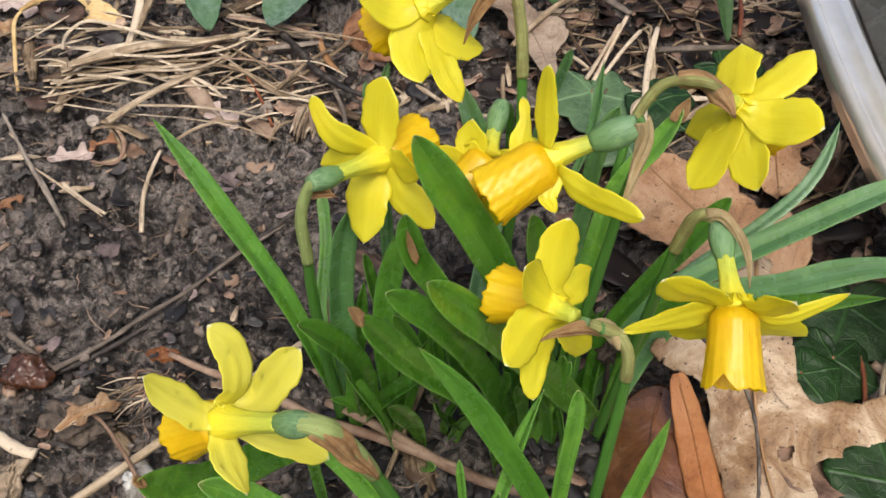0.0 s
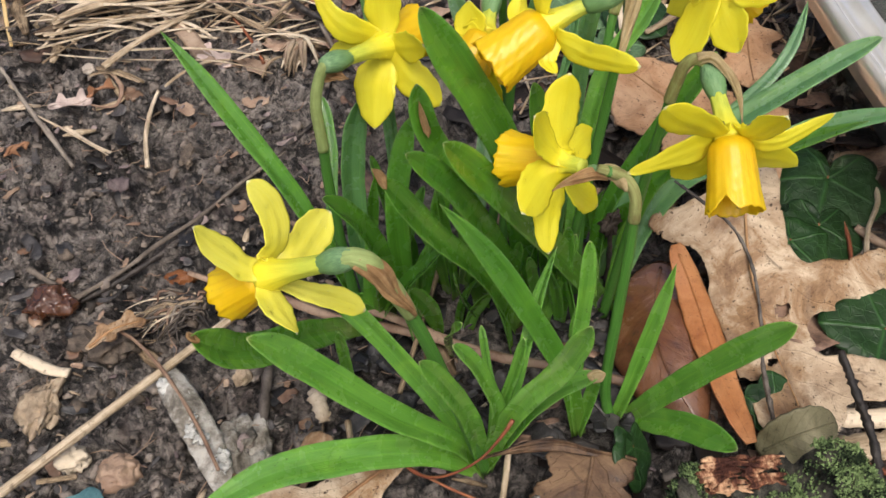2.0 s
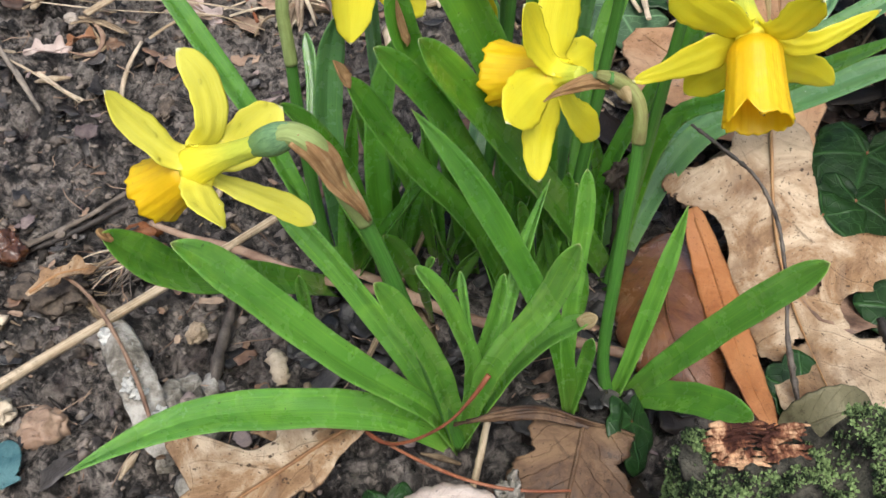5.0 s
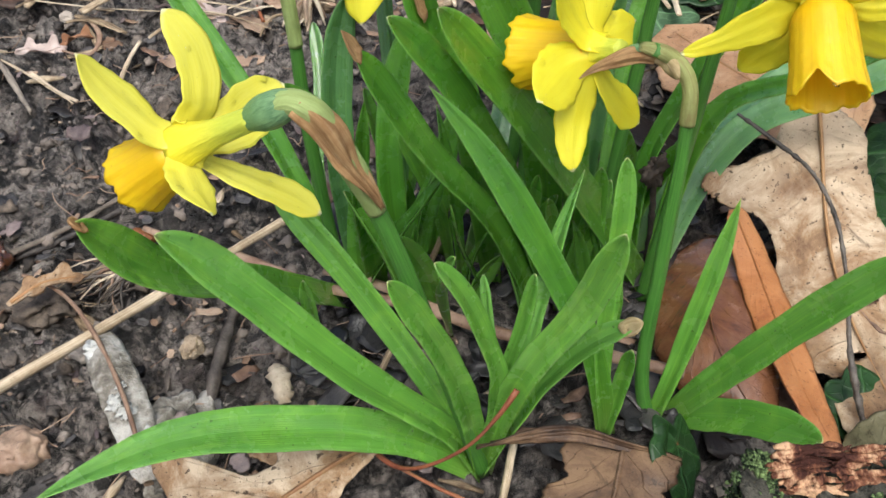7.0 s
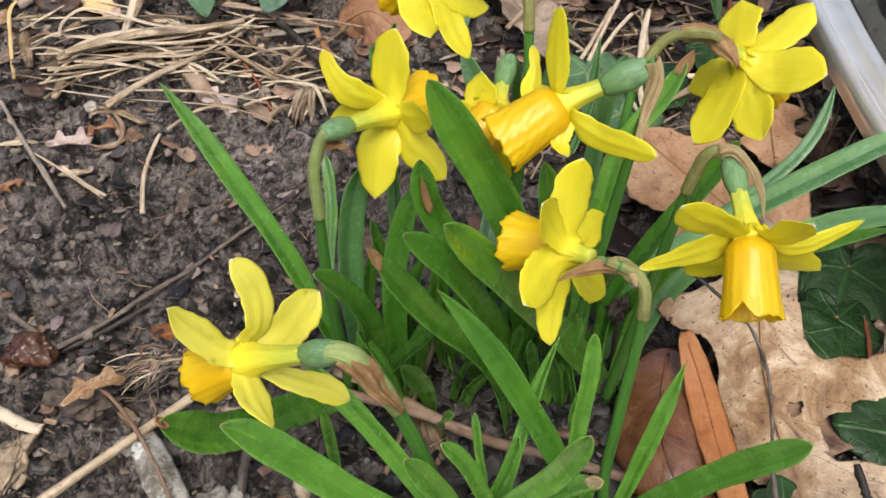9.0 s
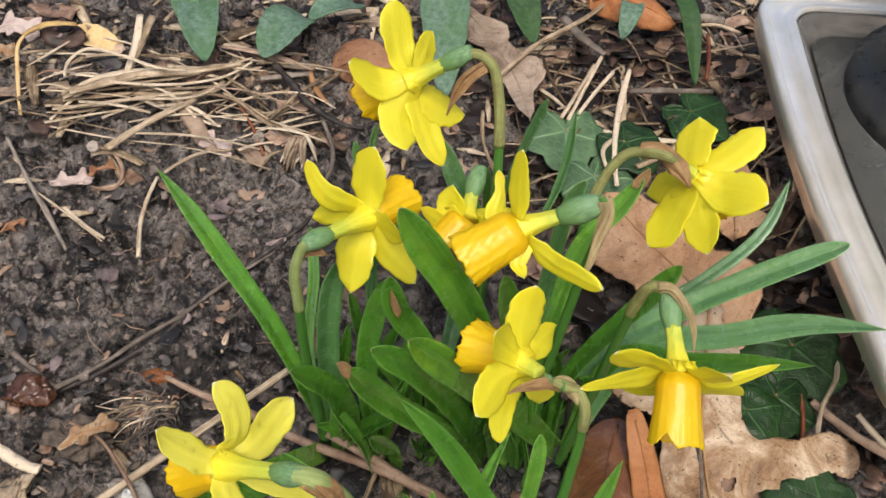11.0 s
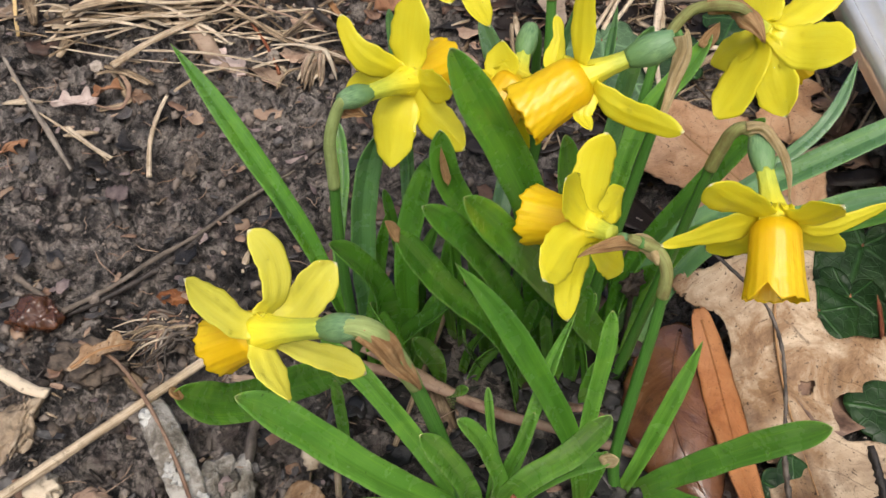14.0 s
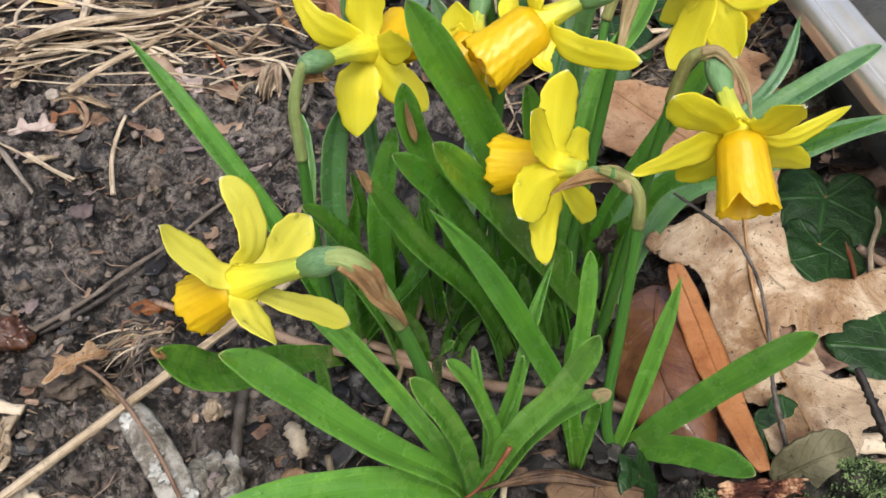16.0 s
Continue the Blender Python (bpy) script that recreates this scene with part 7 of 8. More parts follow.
fallen("fallen_leaf", oval_leaf([(-0.225, 0.452, 0.030), (-0.205, 0.450, 0.036), (-0.185, 0.445, 0.032)], 0.016, (0, -0.2, 1), 0.0015, 0.4, 23), M_STRAWY, "torn pale straw-coloured leaf on the heap")

# ---- living leaves round about ----
IVY = "ivy leaves"


def ivy(at, toward, size, normal, seed, label, look_of=M_IVY):
    c = (at[0], at[1], lie(at[0], at[1]) + at[2])
    ob = thing("ivy_leaf", (at[0], at[1], lie(at[0], at[1])), label, "ivy leaf", IVY)
    part("leaf_blade", ivy_leaf(c, toward, size, normal, seed), look_of, ob)
    back = np.array(c) - unit(toward) * size * 0.45
    part("leaf_stalk", rod((np.array(c), (back + c) / 2 - (0, 0, 0.002), (back[0], back[1], lie(back[0], back[1]))), (0.0007, 0.0009), 7, 10), M_REDSTEM, ob)


ivy((0.178, 0.268, 0.014), (-0.5, -1, -0.1), 0.034, (-0.1, -0.2, 1), 1, "dark green ivy leaf with pale veins beside the tub")
ivy((0.165, 0.240, 0.012), (-0.3, -1, -0.1), 0.024, (0.1, -0.2, 1), 2, "small dark ivy leaf by the oak leaf edge")
ivy((0.176, 0.186, 0.006), (-1, 0.2, 0), 0.026, (0, -0.2, 1), 3, "dark green ivy leaf under the oak leaf")
ivy((0.060, 0.131, 0.018), (0.25, -1, -0.5), 0.016, (0.75, -0.25, 0.6), 4, "small dark ivy leaf below green leaves")
ivy((0.076, 0.404, 0.014), (0.0, -1, 0.0), 0.030, (0, -0.15, 1), 5, "large greyish green ivy leaf under grass stalks", M_IVY_LIT)
ivy((0.108, 0.394, 0.018), (0.6, -0.8, 0), 0.024, (0, -0.15, 1), 6, "dark ivy leaf behind a dry grass strip")
ivy((0.150, 0.424, 0.014), (0.7, -0.7, 0), 0.026, (0, -0.15, 1), 7, "dark ivy leaf in litter near the tub")
ivy((0.150, 0.232, 0.012), (0.5, -0.9, 0), 0.020, (0, -0.2, 1), 9, "small ivy leaf in the shade of the oak leaf")
ivy((0.090, 0.372, 0.014), (0.3, -1, 0.0), 0.026, (0, -0.15, 1), 10, "greyish green ivy leaf behind the blooms", M_IVY_LIT)
ivy((-0.014, 0.112, 0.006), (0.2, -1, 0.0), 0.014, (0, -0.1, 1), 11, "tiny bright green ivy leaf between dead leaves")
ivy((0.120, 0.150, 0.006), (0.1, 1, 0.2), 0.016, (0.2, -0.4, 0.8), 12, "small ivy leaf standing by the orange leaf")


def low_leaf(spine, width, material, label, seed, normal=(0, -0.2, 1)):
    pts = [(x, y, lie(x, y) + h) for x, y, h in spine]
    ob = thing("low_leaf", (*pts[0][:2], pts[0][2] - spine[0][2]), label, "leaf", "leaves of low plants")
    part("leaf_blade", oval_leaf(pts, width, normal, 0.0012, 0.18, seed, 34, 13, 0.55)[0], material, ob)
    part("midrib", rod([tuple(np.array(p) - (0, 0, 0.0012)) for p in pts], (0.0012, 0.0009, 0.0004), 7, 16), material, ob)


low_leaf([(-0.142, 0.490, 0.010), (-0.140, 0.462, 0.026), (-0.131, 0.426, 0.022)], 0.024, M_WOOLLY, "woolly grey-green leaf drooping at the back", 1)
low_leaf([(-0.080, 0.480, 0.012), (-0.088, 0.462, 0.026), (-0.100, 0.436, 0.020)], 0.028, M_WOOLLY, "woolly grey-green rounded leaf at the back", 2)
low_leaf([(-0.000, 0.540, 0.050), (0.003, 0.480, 0.040), (0.006, 0.425, 0.016)], 0.030, M_WOOLLY, "long silvery grey-green leaf hanging behind the rear bloom", 3)
low_leaf([(-0.050, 0.500, 0.012), (-0.062, 0.482, 0.026), (-0.078, 0.472, 0.020)], 0.020, M_WOOLLY, "grey-green leaf at the back of the bed", 4)
low_leaf([(-0.160, 0.490, 0.012), (-0.150, 0.470, 0.024), (-0.146, 0.452, 0.018)], 0.018, M_WOOLLY, "small grey-green leaf at the back", 5)
low_leaf([(0.040, 0.530, 0.016), (0.048, 0.500, 0.030), (0.058, 0.466, 0.020)], 0.022, M_DULL_LEAF, "veined dull green leaf among dead leaves", 6)
low_leaf([(0.146, 0.520, 0.016), (0.150, 0.490, 0.034), (0.155, 0.446, 0.014)], 0.012, M_DULL_LEAF, "drooping dark green leaf in the litter", 7)
low_leaf([(0.122, 0.512, 0.016), (0.118, 0.492, 0.028), (0.112, 0.474, 0.020)], 0.014, M_WOOLLY, "small bluish leaf in the litter", 8)

# ---- clods, bark, stones ----
def clod(at, size, seed, material, label, category="clod", squash=(1, 1, 0.6), rough=0.4, name="clod"):
    c = (at[0], at[1], lie(at[0], at[1]) + at[2])
    return whole(name, lump(c, size, seed, rough, 4, squash), material, label, category)


clod((-0.149, 0.211, 0.004), 0.010, 1, M_CLOD, "crumbly pale brown clod on soil", squash=(1.3, 0.8, 0.35), rough=0.7)
clod((-0.178, 0.231, 0.006), 0.009, 2, M_GLOSS, "reddish brown clod at the bed's edge", squash=(1.2, 0.8, 0.7))
clod((-0.123, 0.245, 0.002), 0.0050, 3, M_ORANGE, "small orange-brown pod on soil", "seed pod", (1.5, 0.8, 0.7), 0.2, "seed_pod")
clod((-0.127, 0.316, 0.003), 0.0052, 4, M_CLOD, "pale flat flake on soil", "flake", (0.7, 1.6, 0.35), 0.5, "flake")
clod((-0.168, 0.180, 0.004), 0.009, 5, M_CHIP, "rotten pale wood crumbs", "rotten wood", (0.7, 1.5, 0.45), 0.9, "rotten_wood")
clod((-0.152, 0.154, 0.003), 0.006, 6, M_CHIP, "pale crumbly lump beside a straw", "clod", (1.1, 1.0, 0.55), 0.8)
clod((-0.131, 0.144, 0.006), 0.0075, 7, M_STALK, "round brown dried pod on soil", "seed pod", (1, 1, 0.8), 0.25, "seed_pod")
clod((-0.089, 0.188, 0.004), 0.0042, 8, M_CHIP, "small ochre pebble on wet soil", "pebble", (0.9, 1.1, 0.8), 0.2, "pebble")
clod((-0.126, 0.188, 0.002), 0.0046, 9, M_STONE, "small grey-pink pebble on soil", "pebble", (1.2, 0.9, 0.7), 0.25, "pebble")
clod((-0.156, 0.130, 0.004), 0.007, 10, M_CLOD, "reddish brown crumb of bark", "bark", (1.3, 0.8, 0.5), 0.6, "bark")
clod((-0.098, 0.393, 0.004), 0.0036, 12, M_STONE, "tiny white stone on soil", "pebble", (1, 1, 0.8), 0.3, "pebble")
clod((-0.184, 0.373, 0.003), 0.0034, 13, M_STONE, "tiny white stone on soil", "pebble", (1, 1, 0.8), 0.3, "pebble")
clod((0.023, 0.112, 0.008), 0.0075, 14, M_BARK, "small weathered grey splinter standing in soil", "wood chip", (0.5, 0.6, 1.5), 0.5, "wood_chip")

def bark_strip():
    ob = thing("bark_strip", (-0.104, 0.162, lie(-0.104, 0.162)), "curved bark strip with white lichen crusts on soil", "bark")
    spine = [(-0.121, 0.190, 0.000), (-0.110, 0.172, 0.006), (-0.098, 0.152, 0.004), (-0.088, 0.132, 0.000)]
    part("bark", oval_leaf(spine, 0.0135, (0.1, -0.1, 1), 0.0016, -0.35, 31, 40, 13, 0.25)[0], M_BARK, ob)
    rng = np.random.RandomState(12)
    mid, _ = curve(spine, 30)
    for i in range(9):
        p = mid[rng.randint(4, 27)] + (rng.uniform(-0.004, 0.004), rng.uniform(-0.002, 0.002), 0.0001)
        part("lichen", lump(p, rng.uniform(0.0014, 0.0034), 40 + i, 0.9, 3, (1, 1, 0.22)), M_LICHEN, ob, "crusty white lichen")


bark_strip()
clod((-0.086, 0.152, 0.000), 0.014, 15, M_BARK, "grey lichened stone beside the bark", "stone", (0.8, 1.2, 0.5), 0.6, "stone")
clod((-0.066, 0.122, -0.002), 0.016, 16, M_BARK, "pale lichened stone half under a leaf", "stone", (1.1, 0.9, 0.45), 0.6, "stone")
scrap = whole("scrap", (lobed_leaf([(-0.140, 0.138, -0.001), (-0.139, 0.130, 0.000), (-0.136, 0.120, -0.001)], [(0.5, 0.004), (0.9, 0.006)], [(0.25, 0.012), (0.7, 0.006)], 0.006, M_SCRAP, (0, 0, 1), 0.0008, 0.12, 0.0, 33))[0], M_SCRAP, "torn turquoise scrap on soil", "scrap")


def withered_shoot():
    ob = thing("withered_shoot", (0.0665, 0.2165, 0.0), "dark brown withered shoot among green leaves", "dead shoot")
    part("stalk", rod([(0.0665, 0.2165, -0.002), (0.0655, 0.2155, 0.022), (0.0632, 0.2133, 0.046)], (0.0012, 0.0010, 0.0014), 8, 20, 0, 0, 1.0, 0.2), M_DARKTWIG, ob)
    part("head", lump((0.0630, 0.2131, 0.0482), 0.0050, 77, 0.9, 4, (0.62, 0.5, 1.0)), M_ROTTEN, ob, "dark crumbled withered head")


withered_shoot()


def root_tuft():
    """A dry root crown with many fine rootlets that trail over the soil."""
    rng = np.random.RandomState(44)
    ob = thing("root_tuft", (-0.122, 0.226, lie(-0.122, 0.226)), "dark dry root tuft with fine tangled rootlets", "roots")
    for i in range(120):
        pale = i % 6 == 0
        a = math.radians(rng.uniform(180, 225) if pale else rng.normal(212, 34))
        far = rng.uniform(0.020, 0.036) if pale else rng.uniform(0.008, 0.026)
        x, y = -0.115 + rng.uniform(-0.006, 0.006), 0.227 + rng.uniform(-0.006, 0.006)
        pts = [(x, y, 0.003 + rng.uniform(0, 0.006))]
        for k in (0.35, 0.7, 1.0):
            pts.append((x + far * k * math.cos(a) + rng.uniform(-0.003, 0.003), y + far * k * math.sin(a) * 0.8 + rng.uniform(-0.003, 0.003), 0.003 + rng.uniform(0, 0.009) * (1 - 0.6 * k)))
        part("rootlet", rod(on_ground(pts), (0.0007, 0.0005, 0.0002) if pale else (0.0008, 0.0006, 0.0002), 5, 12), M_STRAW if pale else (M_STALK, M_TWIG, M_DARKTWIG)[i % 3], ob)


root_tuft()


def frayed_tuft():
    """A withered flower head: flat pale fibres that fan out of one stalk."""
    rng = np.random.RandomState(52)
    ob = thing("frayed_tuft", (-0.074, 0.384, lie(-0.074, 0.384)), "withered pale tan flower head with frayed fibres on soil", "dead flower")
    part("stalk", rod(on_ground([(-0.066, 0.402, 0.004), (-0.069, 0.394, 0.010), (-0.072, 0.388, 0.012)]), (0.0009, 0.0012), 7, 10), M_STALK, ob)
    for i in range(34):
        a = math.radians(rng.normal(250, 32))
        far = rng.uniform(0.007, 0.016)
        x, y, h = -0.072 + rng.uniform(-0.003, 0.003), 0.388 + rng.uniform(-0.003, 0.003), 0.010 + rng.uniform(-0.003, 0.003)
        pts = [(x, y, h), (x + 0.5 * far * math.cos(a), y + 0.5 * far * math.sin(a), h + rng.uniform(-0.002, 0.004)), (x + far * math.cos(a) + rng.uniform(-0.002, 0.002), y + far * math.sin(a), rng.uniform(0.002, 0.010))]
        part("fibre", rod(on_ground(pts), (0.0009, 0.0013, 0.0004), 5, 9, 0, 0, 0.4), M_CHIP if i % 3 else M_DRYLEAF, ob)


frayed_tuft()


# ---- the loose heap of straws, stalk over stalk ----
def straw_heap():
    rng = np.random.RandomState(91)
    for i in range(62):
        x, y = rng.uniform(-0.235, -0.070), rng.normal(0.420, 0.024)
        a = math.radians(rng.normal(12, 24))
        long = rng.uniform(0.018, 0.075)
        h = rng.uniform(0.002, 0.013)
        dx, dy = long * math.cos(a), long * math.sin(a)
        stick("dry_straw", [(x - dx / 2, y - dy / 2, h), (x + rng.uniform(-0.003, 0.003), y + rng.uniform(-0.004, 0.004), h + rng.uniform(0, 0.004)), (x + dx / 2, y + dy / 2, h)],
            (rng.uniform(0.0004, 0.0010), rng.uniform(0.0005, 0.0012), rng.uniform(0.0003, 0.0007)), M_STRAW, "dry tan grass straw in a loose heap", "dry straw", rng.uniform(0.3, 0.8))


straw_heap()


# ---- mossy log ----
def mossy_log():
    ob = thing("mossy_log", (0.0915, 0.078, 0.0), "short rotten log end covered with green moss", "log")
    k, n = 120, 44
    ang = np.linspace(0, 2 * np.pi, k, endpoint=False)
    loops = []
    for i in range(n):
        s = i / (n - 1)
        # up the side, then in over the top
        out = 1.0 if s < 0.58 else math.sqrt(max(0.0, 1 - ((s - 0.58) / 0.42) ** 2.6))
        up = min(s / 0.58, 1.0)
        ring = []
        for a in ang:
            sq = (abs(math.cos(a)) ** 6 + abs(math.sin(a)) ** 6) ** (-1 / 6)
            x, y = 0.0258 * sq * math.cos(a) * out, 0.0272 * sq * math.sin(a) * out
            spur = 0.010 * smooth(x, 0.011, 0.016)
            broken = 0.006 * smooth(x, -0.019, -0.015) * (1 - smooth(x, 0.003, 0.008)) * smooth(y, 0.016, 0.021)
            top = 0.052 + spur - broken + 0.002 * smooth(x, -0.018, -0.024)
            v = Vector((x, y, top * up))
            crag = abs(noise.noise(v * 95)) * 0.0042 + 0.0034 * noise.noise(v * 55) + 0.0022 * noise.noise(v * 190) + 0.0012 * noise.noise(v * 420)
            ring.append((0.0905 + x + crag * math.cos(a), 0.078 + y + crag * math.sin(a), -0.004 + top * up + crag * (0.2 + 1.1 * s)))
        loops.append(ring)
    shape = rings(loops, caps=True)
    part("bark", shape, M_LOG, ob, "dark bark under moss")
    rng = np.random.RandomState(5)
    for i in range(84):
        x = 0.084 + rng.uniform(-0.0110, 0.0105)
        back = rng.uniform(0, 1)
        at = np.array((x, 0.0965 + 0.0085 * back, 0.0475 + 0.0060 * back + rng.uniform(-0.001, 0.0015)))
        long, wide = rng.uniform(0.004, 0.010), rng.uniform(0.0005, 0.0013)
        turn = rng.normal(0.0, 0.45)
        d = np.array((math.cos(turn), math.sin(turn) * 0.5, rng.uniform(-0.25, 0.25))) * long / 2
        part("wood_splinter", rod((at - d, at + (0, 0, rng.uniform(0, 0.0008)), at + d), (wide * 0.5, wide, wide * 0.8, wide * 0.3), 7, 8, 0, 0, rng.uniform(0.4, 0.9), 0.14, (0, 0, 1), i), M_ROT, ob)
    verts = np.asarray(shape[0])
    nor = verts - np.array((0.0915, 0.078, 0.010))
    picks = rng.randint(k * 8, len(verts) - 2, 52000)
    tv, tf = [], []
    for q in picks:
        at = verts[q] + rng.uniform(-0.0016, 0.0016, 3) * (1, 1, 0.5)
        thin = noise.noise(Vector(at) * 85) + 0.6 * noise.noise(Vector(at) * 210)
        if thin < -0.50 + 0.36 * smooth(at[1], 0.096, 0.106) or (-0.0195 < at[0] - 0.0915 < 0.0055 and at[1] > 0.094):
            continue
        d = unit(unit(nor[q]) + rng.uniform(-0.8, 0.8, 3) + (0, -0.1, 0.5))
        side = unit(np.cross(d, rng.uniform(-1, 1, 3)))
        other = np.cross(d, side)
        h, w = rng.uniform(0.0004, 0.0013), rng.uniform(0.0003, 0.0008)
        b = len(tv)
        tv += [at + w * side, at - 0.5 * w * side + 0.8 * w * other, at - 0.5 * w * side - 0.8 * w * other, at + h * d]
        tf += [(b, b + 1, b + 3), (b + 1, b + 2, b + 3), (b + 2, b, b + 3)]
    moss = part("moss", (np.array(tv), tf, np.zeros((len(tv), 2))), M_MOSS, ob, "bright green moss tufts")
    tagged(moss, kind="stuff")


mossy_log()


# ---- tub with water and a pot ----
def round_box(x0, x1, y0, y1, r, z, bulge=0.0, per=10):
    pts = []
    for cx, cy, a0 in ((x1 - r, y1 - r, 0), (x0 + r, y1 - r, 90), (x0 + r, y0 + r, 180), (x1 - r, y0 + r, 270)):
        for i in range(per + 1):
            a = math.radians(a0 + 90 * i / per)
            pts.append((cx + r * math.cos(a), cy + r * math.sin(a), z))
        if a0 == 90:
            for i in range(1, 8):
                t = i / 8
                pts.append((x0 - bulge * math.sin(math.pi * t), (y1 - r) * (1 - t) + (y0 + r) * t, z))
    return pts


def tub():
    X0, X1, Y0, Y1 = 0.180, 0.430, 0.183, 0.478
    ob = thing("plastic_tub", (0.300, 0.325, 0.0), "clear plastic food tub full of water, outdoors", "tub")
    wall = []
    for inset, z in ((0.046, 0.002), (0.043, 0.004), (0.036, 0.030), (0.0300, 0.062), (0.0205, 0.0745), (0.0190, 0.0752)):
        wall.append(round_box(X0 + inset, X1 - inset, Y0 + inset, Y1 - inset, 0.020, z, 0.005))
    for inset, z in ((0.0200, 0.0762), (0.0217, 0.0752), (0.0312, 0.062), (0.0374, 0.030), (0.0444, 0.0060), (0.048, 0.0046)):
        wall.append(round_box(X0 + inset, X1 - inset, Y0 + inset, Y1 - inset, 0.019, z, 0.005))
    part("basin", rings(wall), M_TUB_WALL, ob, "clear plastic basin with sloping sides")
    rim = []
    for inset, z in ((0.0196, 0.0764), (0.0188, 0.0784), (0.0172, 0.0790), (0.0162, 0.0776), (0.0150, 0.0784), (0.0138, 0.0774), (0.0124, 0.0752), (0.0052, 0.0748), (0.0042, 0.0778), (0.0026, 0.0788), (0.0010, 0.0784), (0.0000, 0.0765), (0.0003, 0.0660), (0.0011, 0.0660), (0.0012, 0.0745), (0.0030, 0.0738), (0.0130, 0.0738), (0.0190, 0.0750), (0.0196, 0.0764)):
        rim.append(round_box(X0 + inset, X1 - inset, Y0 + inset, Y1 - inset, 0.028 - inset * 0.6, z, 0.005))
    part("rim", rings(rim, caps=False), M_TUB, ob, "stepped clear plastic rim")
    level = []
    for inset, z in ((0.0458, 0.0068), (0.0388, 0.030), (0.0328, 0.0610), (0.0290, 0.0668)):
        level.append(round_box(X0 + inset, X1 - inset, Y0 + inset, Y1 - inset, 0.018, z, 0.005))
    whole("water", rings(level), M_WATER, "still clear water in the tub", "water")


def pot():
    ob = thing("plant_pot", (0.288, 0.388, 0.007), "black plastic plant pot standing in the water tub", "pot")
    k = 64
    ang = np.linspace(0, 2 * np.pi, k, endpoint=False)

    def loop(r, z):
        return np.stack((0.288 + r * np.cos(ang), 0.388 + r * np.sin(ang), np.full(k, z)), 1)

    prof = ((0.064, 0.0075), (0.068, 0.009), (0.071, 0.070), (0.0705, 0.077), (0.064, 0.081), (0.059, 0.088), (0.057, 0.098), (0.056, 0.150), (0.059, 0.151), (0.059, 0.160), (0.0555, 0.160), (0.0545, 0.150), (0.053, 0.070), (0.050, 0.012))
    part("body", rings([loop(r, z) for r, z in prof]), M_POT, ob)


tub()
pot()

# ---- loose crumbs and scraps, past counting ----
left_bed = lambda x, y: 1.0 if x < -0.03 else 0.25
right_bed = lambda x, y: smooth(x, -0.03, 0.06) * (0.35 + 0.65 * smooth(y, 0.2, 0.3)) + 0.06
rear_bed = lambda x, y: 0.08 + smooth(y, 0.36, 0.46)
NEAR = (-0.30, 0.22, 0.06, 0.52)
sprinkle("soil_crumbs", M_CRUMB, "dark crumbs of damp soil", "soil", 4800, NEAR, 1, left_bed, (0.0004, 0.0028), crumb)
sprinkle("small_stones", M_STONE, "small pale stones in soil", "stones", 420, NEAR, 2, left_bed, (0.0005, 0.0026), crumb)
sprinkle("pale_chips", M_CHIP, "pale chips of straw and wood on soil", "chips", 520, NEAR, 3, left_bed, (0.0012, 0.008), splinter)
sprinkle("dry_scraps", M_DRYLEAF, "scraps of dry stems", "plant scraps", 220, NEAR, 4, left_bed, (0.002, 0.011), shred)
sprinkle("leaf_fragments", M_SHRED, "brown fragments of decayed leaves", "leaf litter", 620, (-0.05, 0.24, 0.06, 0.56), 5, right_bed, (0.009, 0.036), shred)
sprinkle("rear_leaf_fragments", M_SHRED, "greyish brown leaf fragments at the back", "leaf litter", 380, (-0.30, 0.24, 0.38, 0.60), 6, rear_bed, (0.008, 0.032), shred)
sprinkle("loose_straws", M_STRAW, "thin broken straws among litter", "straws", 330, (-0.28, 0.22, 0.10, 0.58), 7, lambda x, y: 0.15 + smooth(y, 0.36, 0.45), (0.012, 0.055), splinter)
sprinkle("crumbly_clods", M_CLOD, "crumbly lumps of light soil and rotten wood", "clods", 90, (-0.20, -0.07, 0.10, 0.26), 12, lambda x, y: max(0.06, math.exp(-((x + 0.152) ** 2 + (y - 0.20) ** 2) / 0.0011)), (0.0008, 0.0034), crumb)
sprinkle("root_fibres", M_STALK, "hair-thin dry root fibres on soil", "fibres", 420, NEAR, 8, left_bed, (0.006, 0.030), fibre)
sprinkle("dark_twiglets", M_DARKTWIG, "tiny dark bits of twig on soil", "twig bits", 320, NEAR, 9, lambda x, y: 1.0, (0.003, 0.018), splinter)
sprinkle("leaf_mush", M_MUSH, "dark wet scraps of rotted leaves", "leaf litter", 420, NEAR, 21, lambda x, y: 0.15 + 0.85 * left_bed(x, y), (0.004, 0.020), shred)
# dark scraps added to deepen the gaps between the stems, in place of shade
sprinkle("clump_mush", M_MUSH, "dark wet plant scraps added for shade at the foot of the stems", "leaf litter", 260, (-0.05, 0.09, 0.14, 0.27), 25, lambda x, y: 1.0, (0.006, 0.022), shred)
sprinkle("mauve_flakes", M_FLAKE, "small mauve-grey flakes of bark and leaf", "flakes", 300, NEAR, 22, left_bed, (0.002, 0.011), shred)
sprinkle("brown_scraps", M_STALK, "brown scraps of dead leaves on soil", "leaf litter", 130, NEAR, 24, left_bed, (0.005, 0.016), shred)
sprinkle("right_straws", M_STRAW, "thin straws and stalks in leaf litter", "straws", 260, (0.04, 0.21, 0.34, 0.54), 23, lambda x, y: 1.0, (0.015, 0.060), fine_straw)


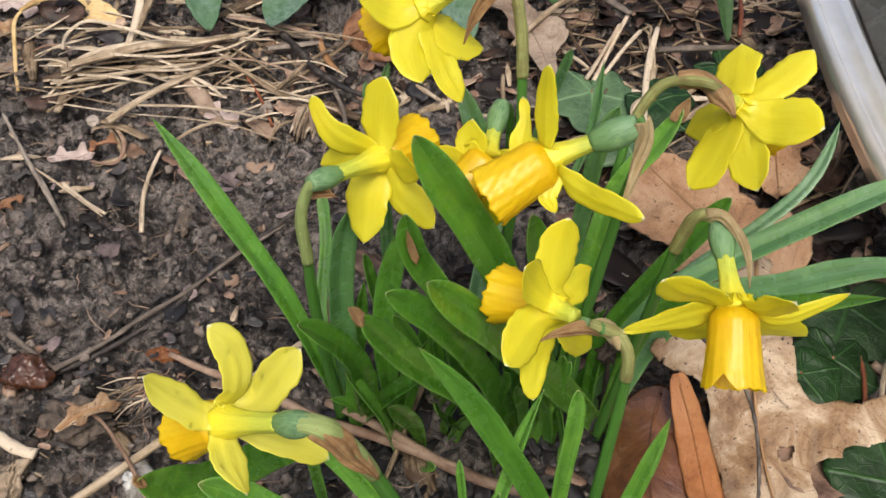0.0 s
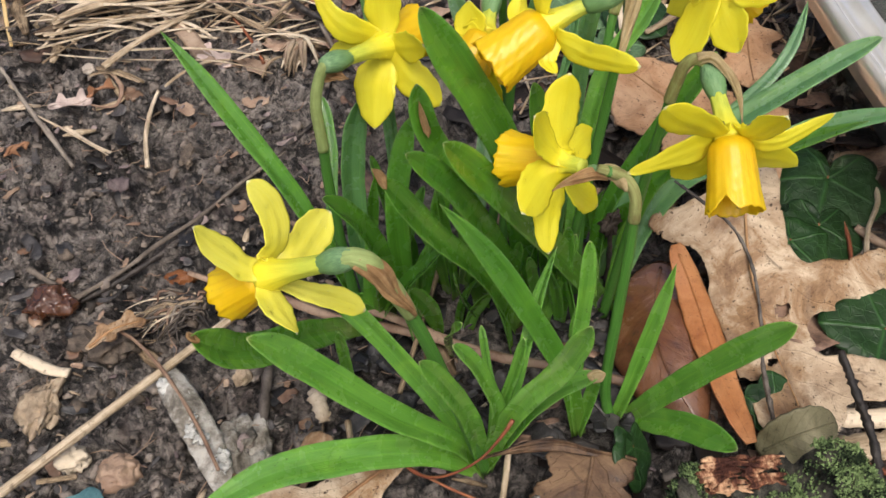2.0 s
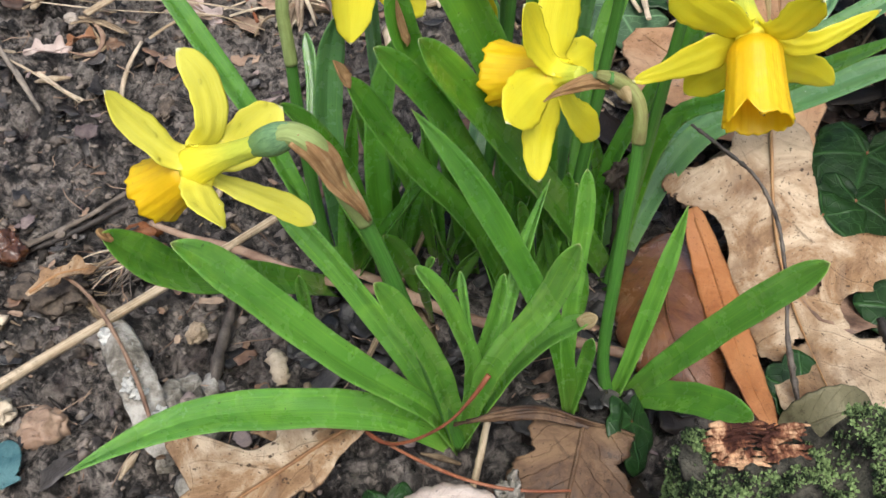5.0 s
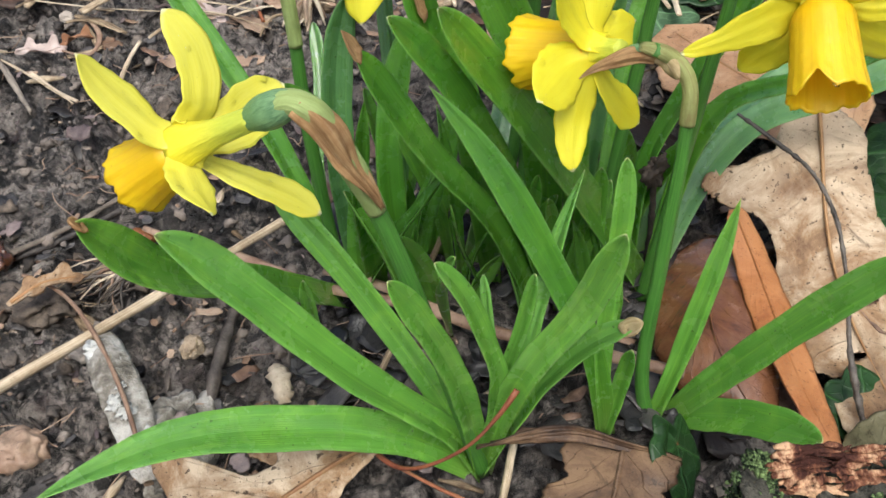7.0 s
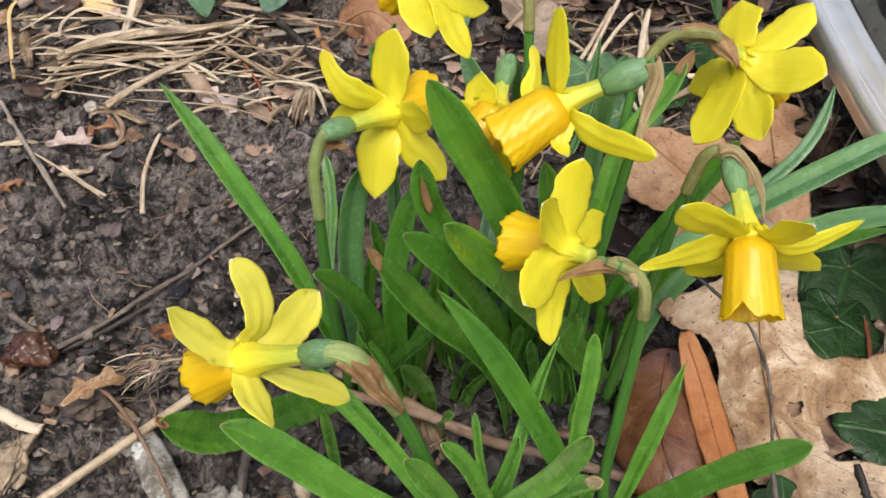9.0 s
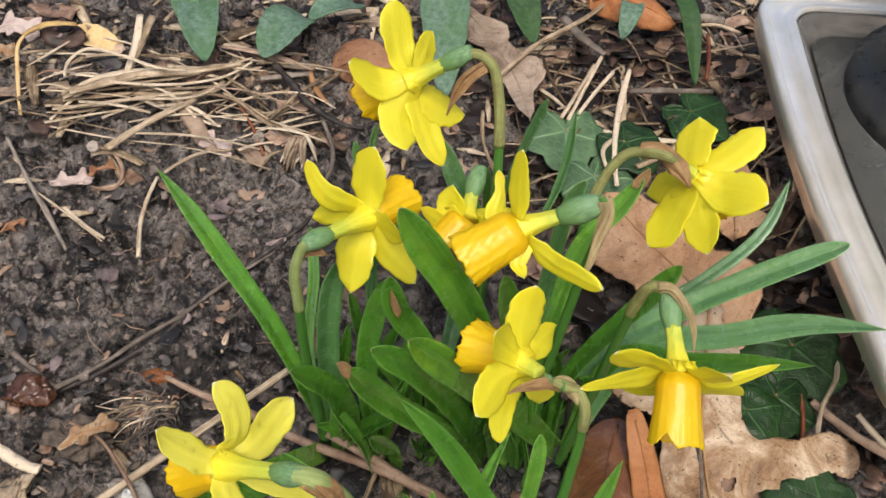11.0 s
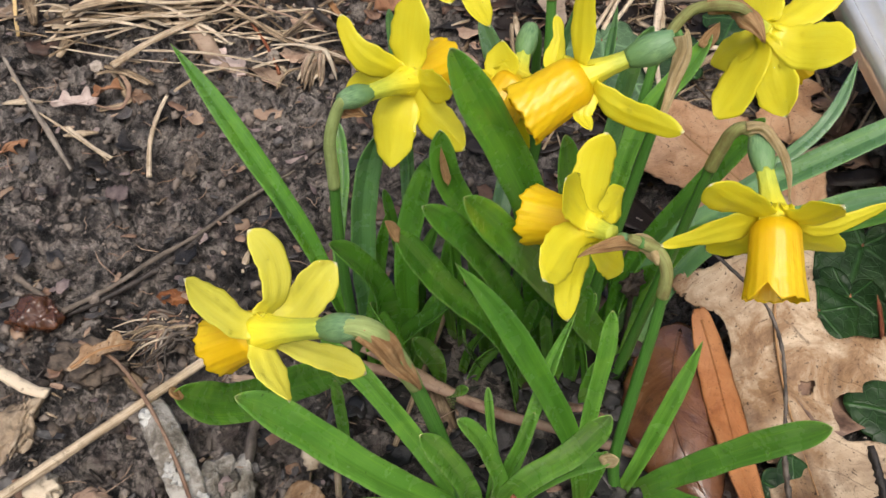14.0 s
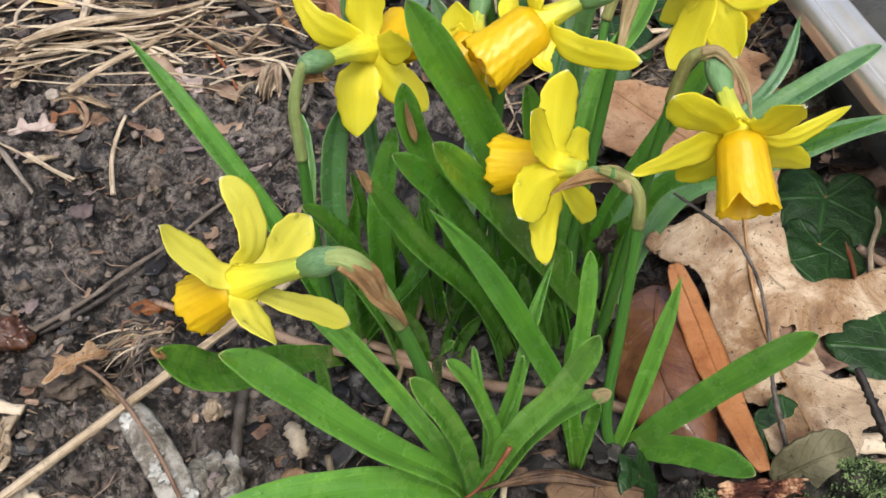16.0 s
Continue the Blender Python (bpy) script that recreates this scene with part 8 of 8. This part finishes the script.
# ---- withered leaf ends and water drops ----
def clear_water():
    """Clear beads: light goes straight through, and the skin gleams."""
    m = Mat("water_drop", 0.0, 0.5)
    clear = m.t.nodes.new("ShaderNodeBsdfTransparent")
    gleam = m.node("BsdfGlossy", Roughness=0.03)
    mx = m.t.nodes.new("ShaderNodeMixShader")
    m.link(m.node("Fresnel", IOR=1.33).outputs[0], mx.inputs[0])
    m.link(clear.outputs[0], mx.inputs[1])
    m.link(gleam.outputs[0], mx.inputs[2])
    m.link(mx.outputs[0], m.t.nodes["Material Output"].inputs["Surface"])
    return m.m


def drops(count, seed):
    """Rain beads on petals and blades: low domes on the sides that face up."""
    rng = np.random.RandomState(seed)
    hosts = [o for o in scene.objects if o.type == "MESH" and (o.name.startswith("petal") or o.name.startswith("leaf.") or o.name == "leaf" or o.name.startswith("corona") or o.name.startswith("ovary"))]
    weights = np.array([3.0 if o.name.startswith("petal") or o.name.startswith("corona") else 1.6 if o.name.startswith("ovary") else 1.0 for o in hosts])
    shapes = []
    while len(shapes) < count:
        o = hosts[rng.choice(len(hosts), p=weights / weights.sum())]
        poly = o.data.polygons[rng.randint(len(o.data.polygons))]
        n = np.array(poly.normal)
        if n[2] < 0.25 or poly.area < 4e-8:
            continue
        at = np.array(poly.center) + np.array(root_of(o).location)
        size = 0.00025 + (0.0007 if o.name.startswith(("petal", "corona", "ovary")) else 0.0004) * rng.uniform() ** 3
        side, _ = sides(n[None], (0.3, 0.5, 0.2))
        other = np.cross(n, side[0])
        loops = []
        ang = np.linspace(0, 2 * np.pi, 10, endpoint=False)
        for lat in np.linspace(-0.5, 1.45, 6):
            loops.append(at + n * size * (0.05 + 0.42 * math.sin(lat)) + size * math.cos(lat) * (np.cos(ang)[:, None] * side[0] + np.sin(ang)[:, None] * other))
        shapes.append(rings(loops))
    v, f, u = join(shapes)
    whole("rain_drops", (v, f, u), clear_water(), "clear rain drops on petals and leaves", "water drops", (0.0, 0.2, 0.0), kind="stuff")


drops(480, 3)
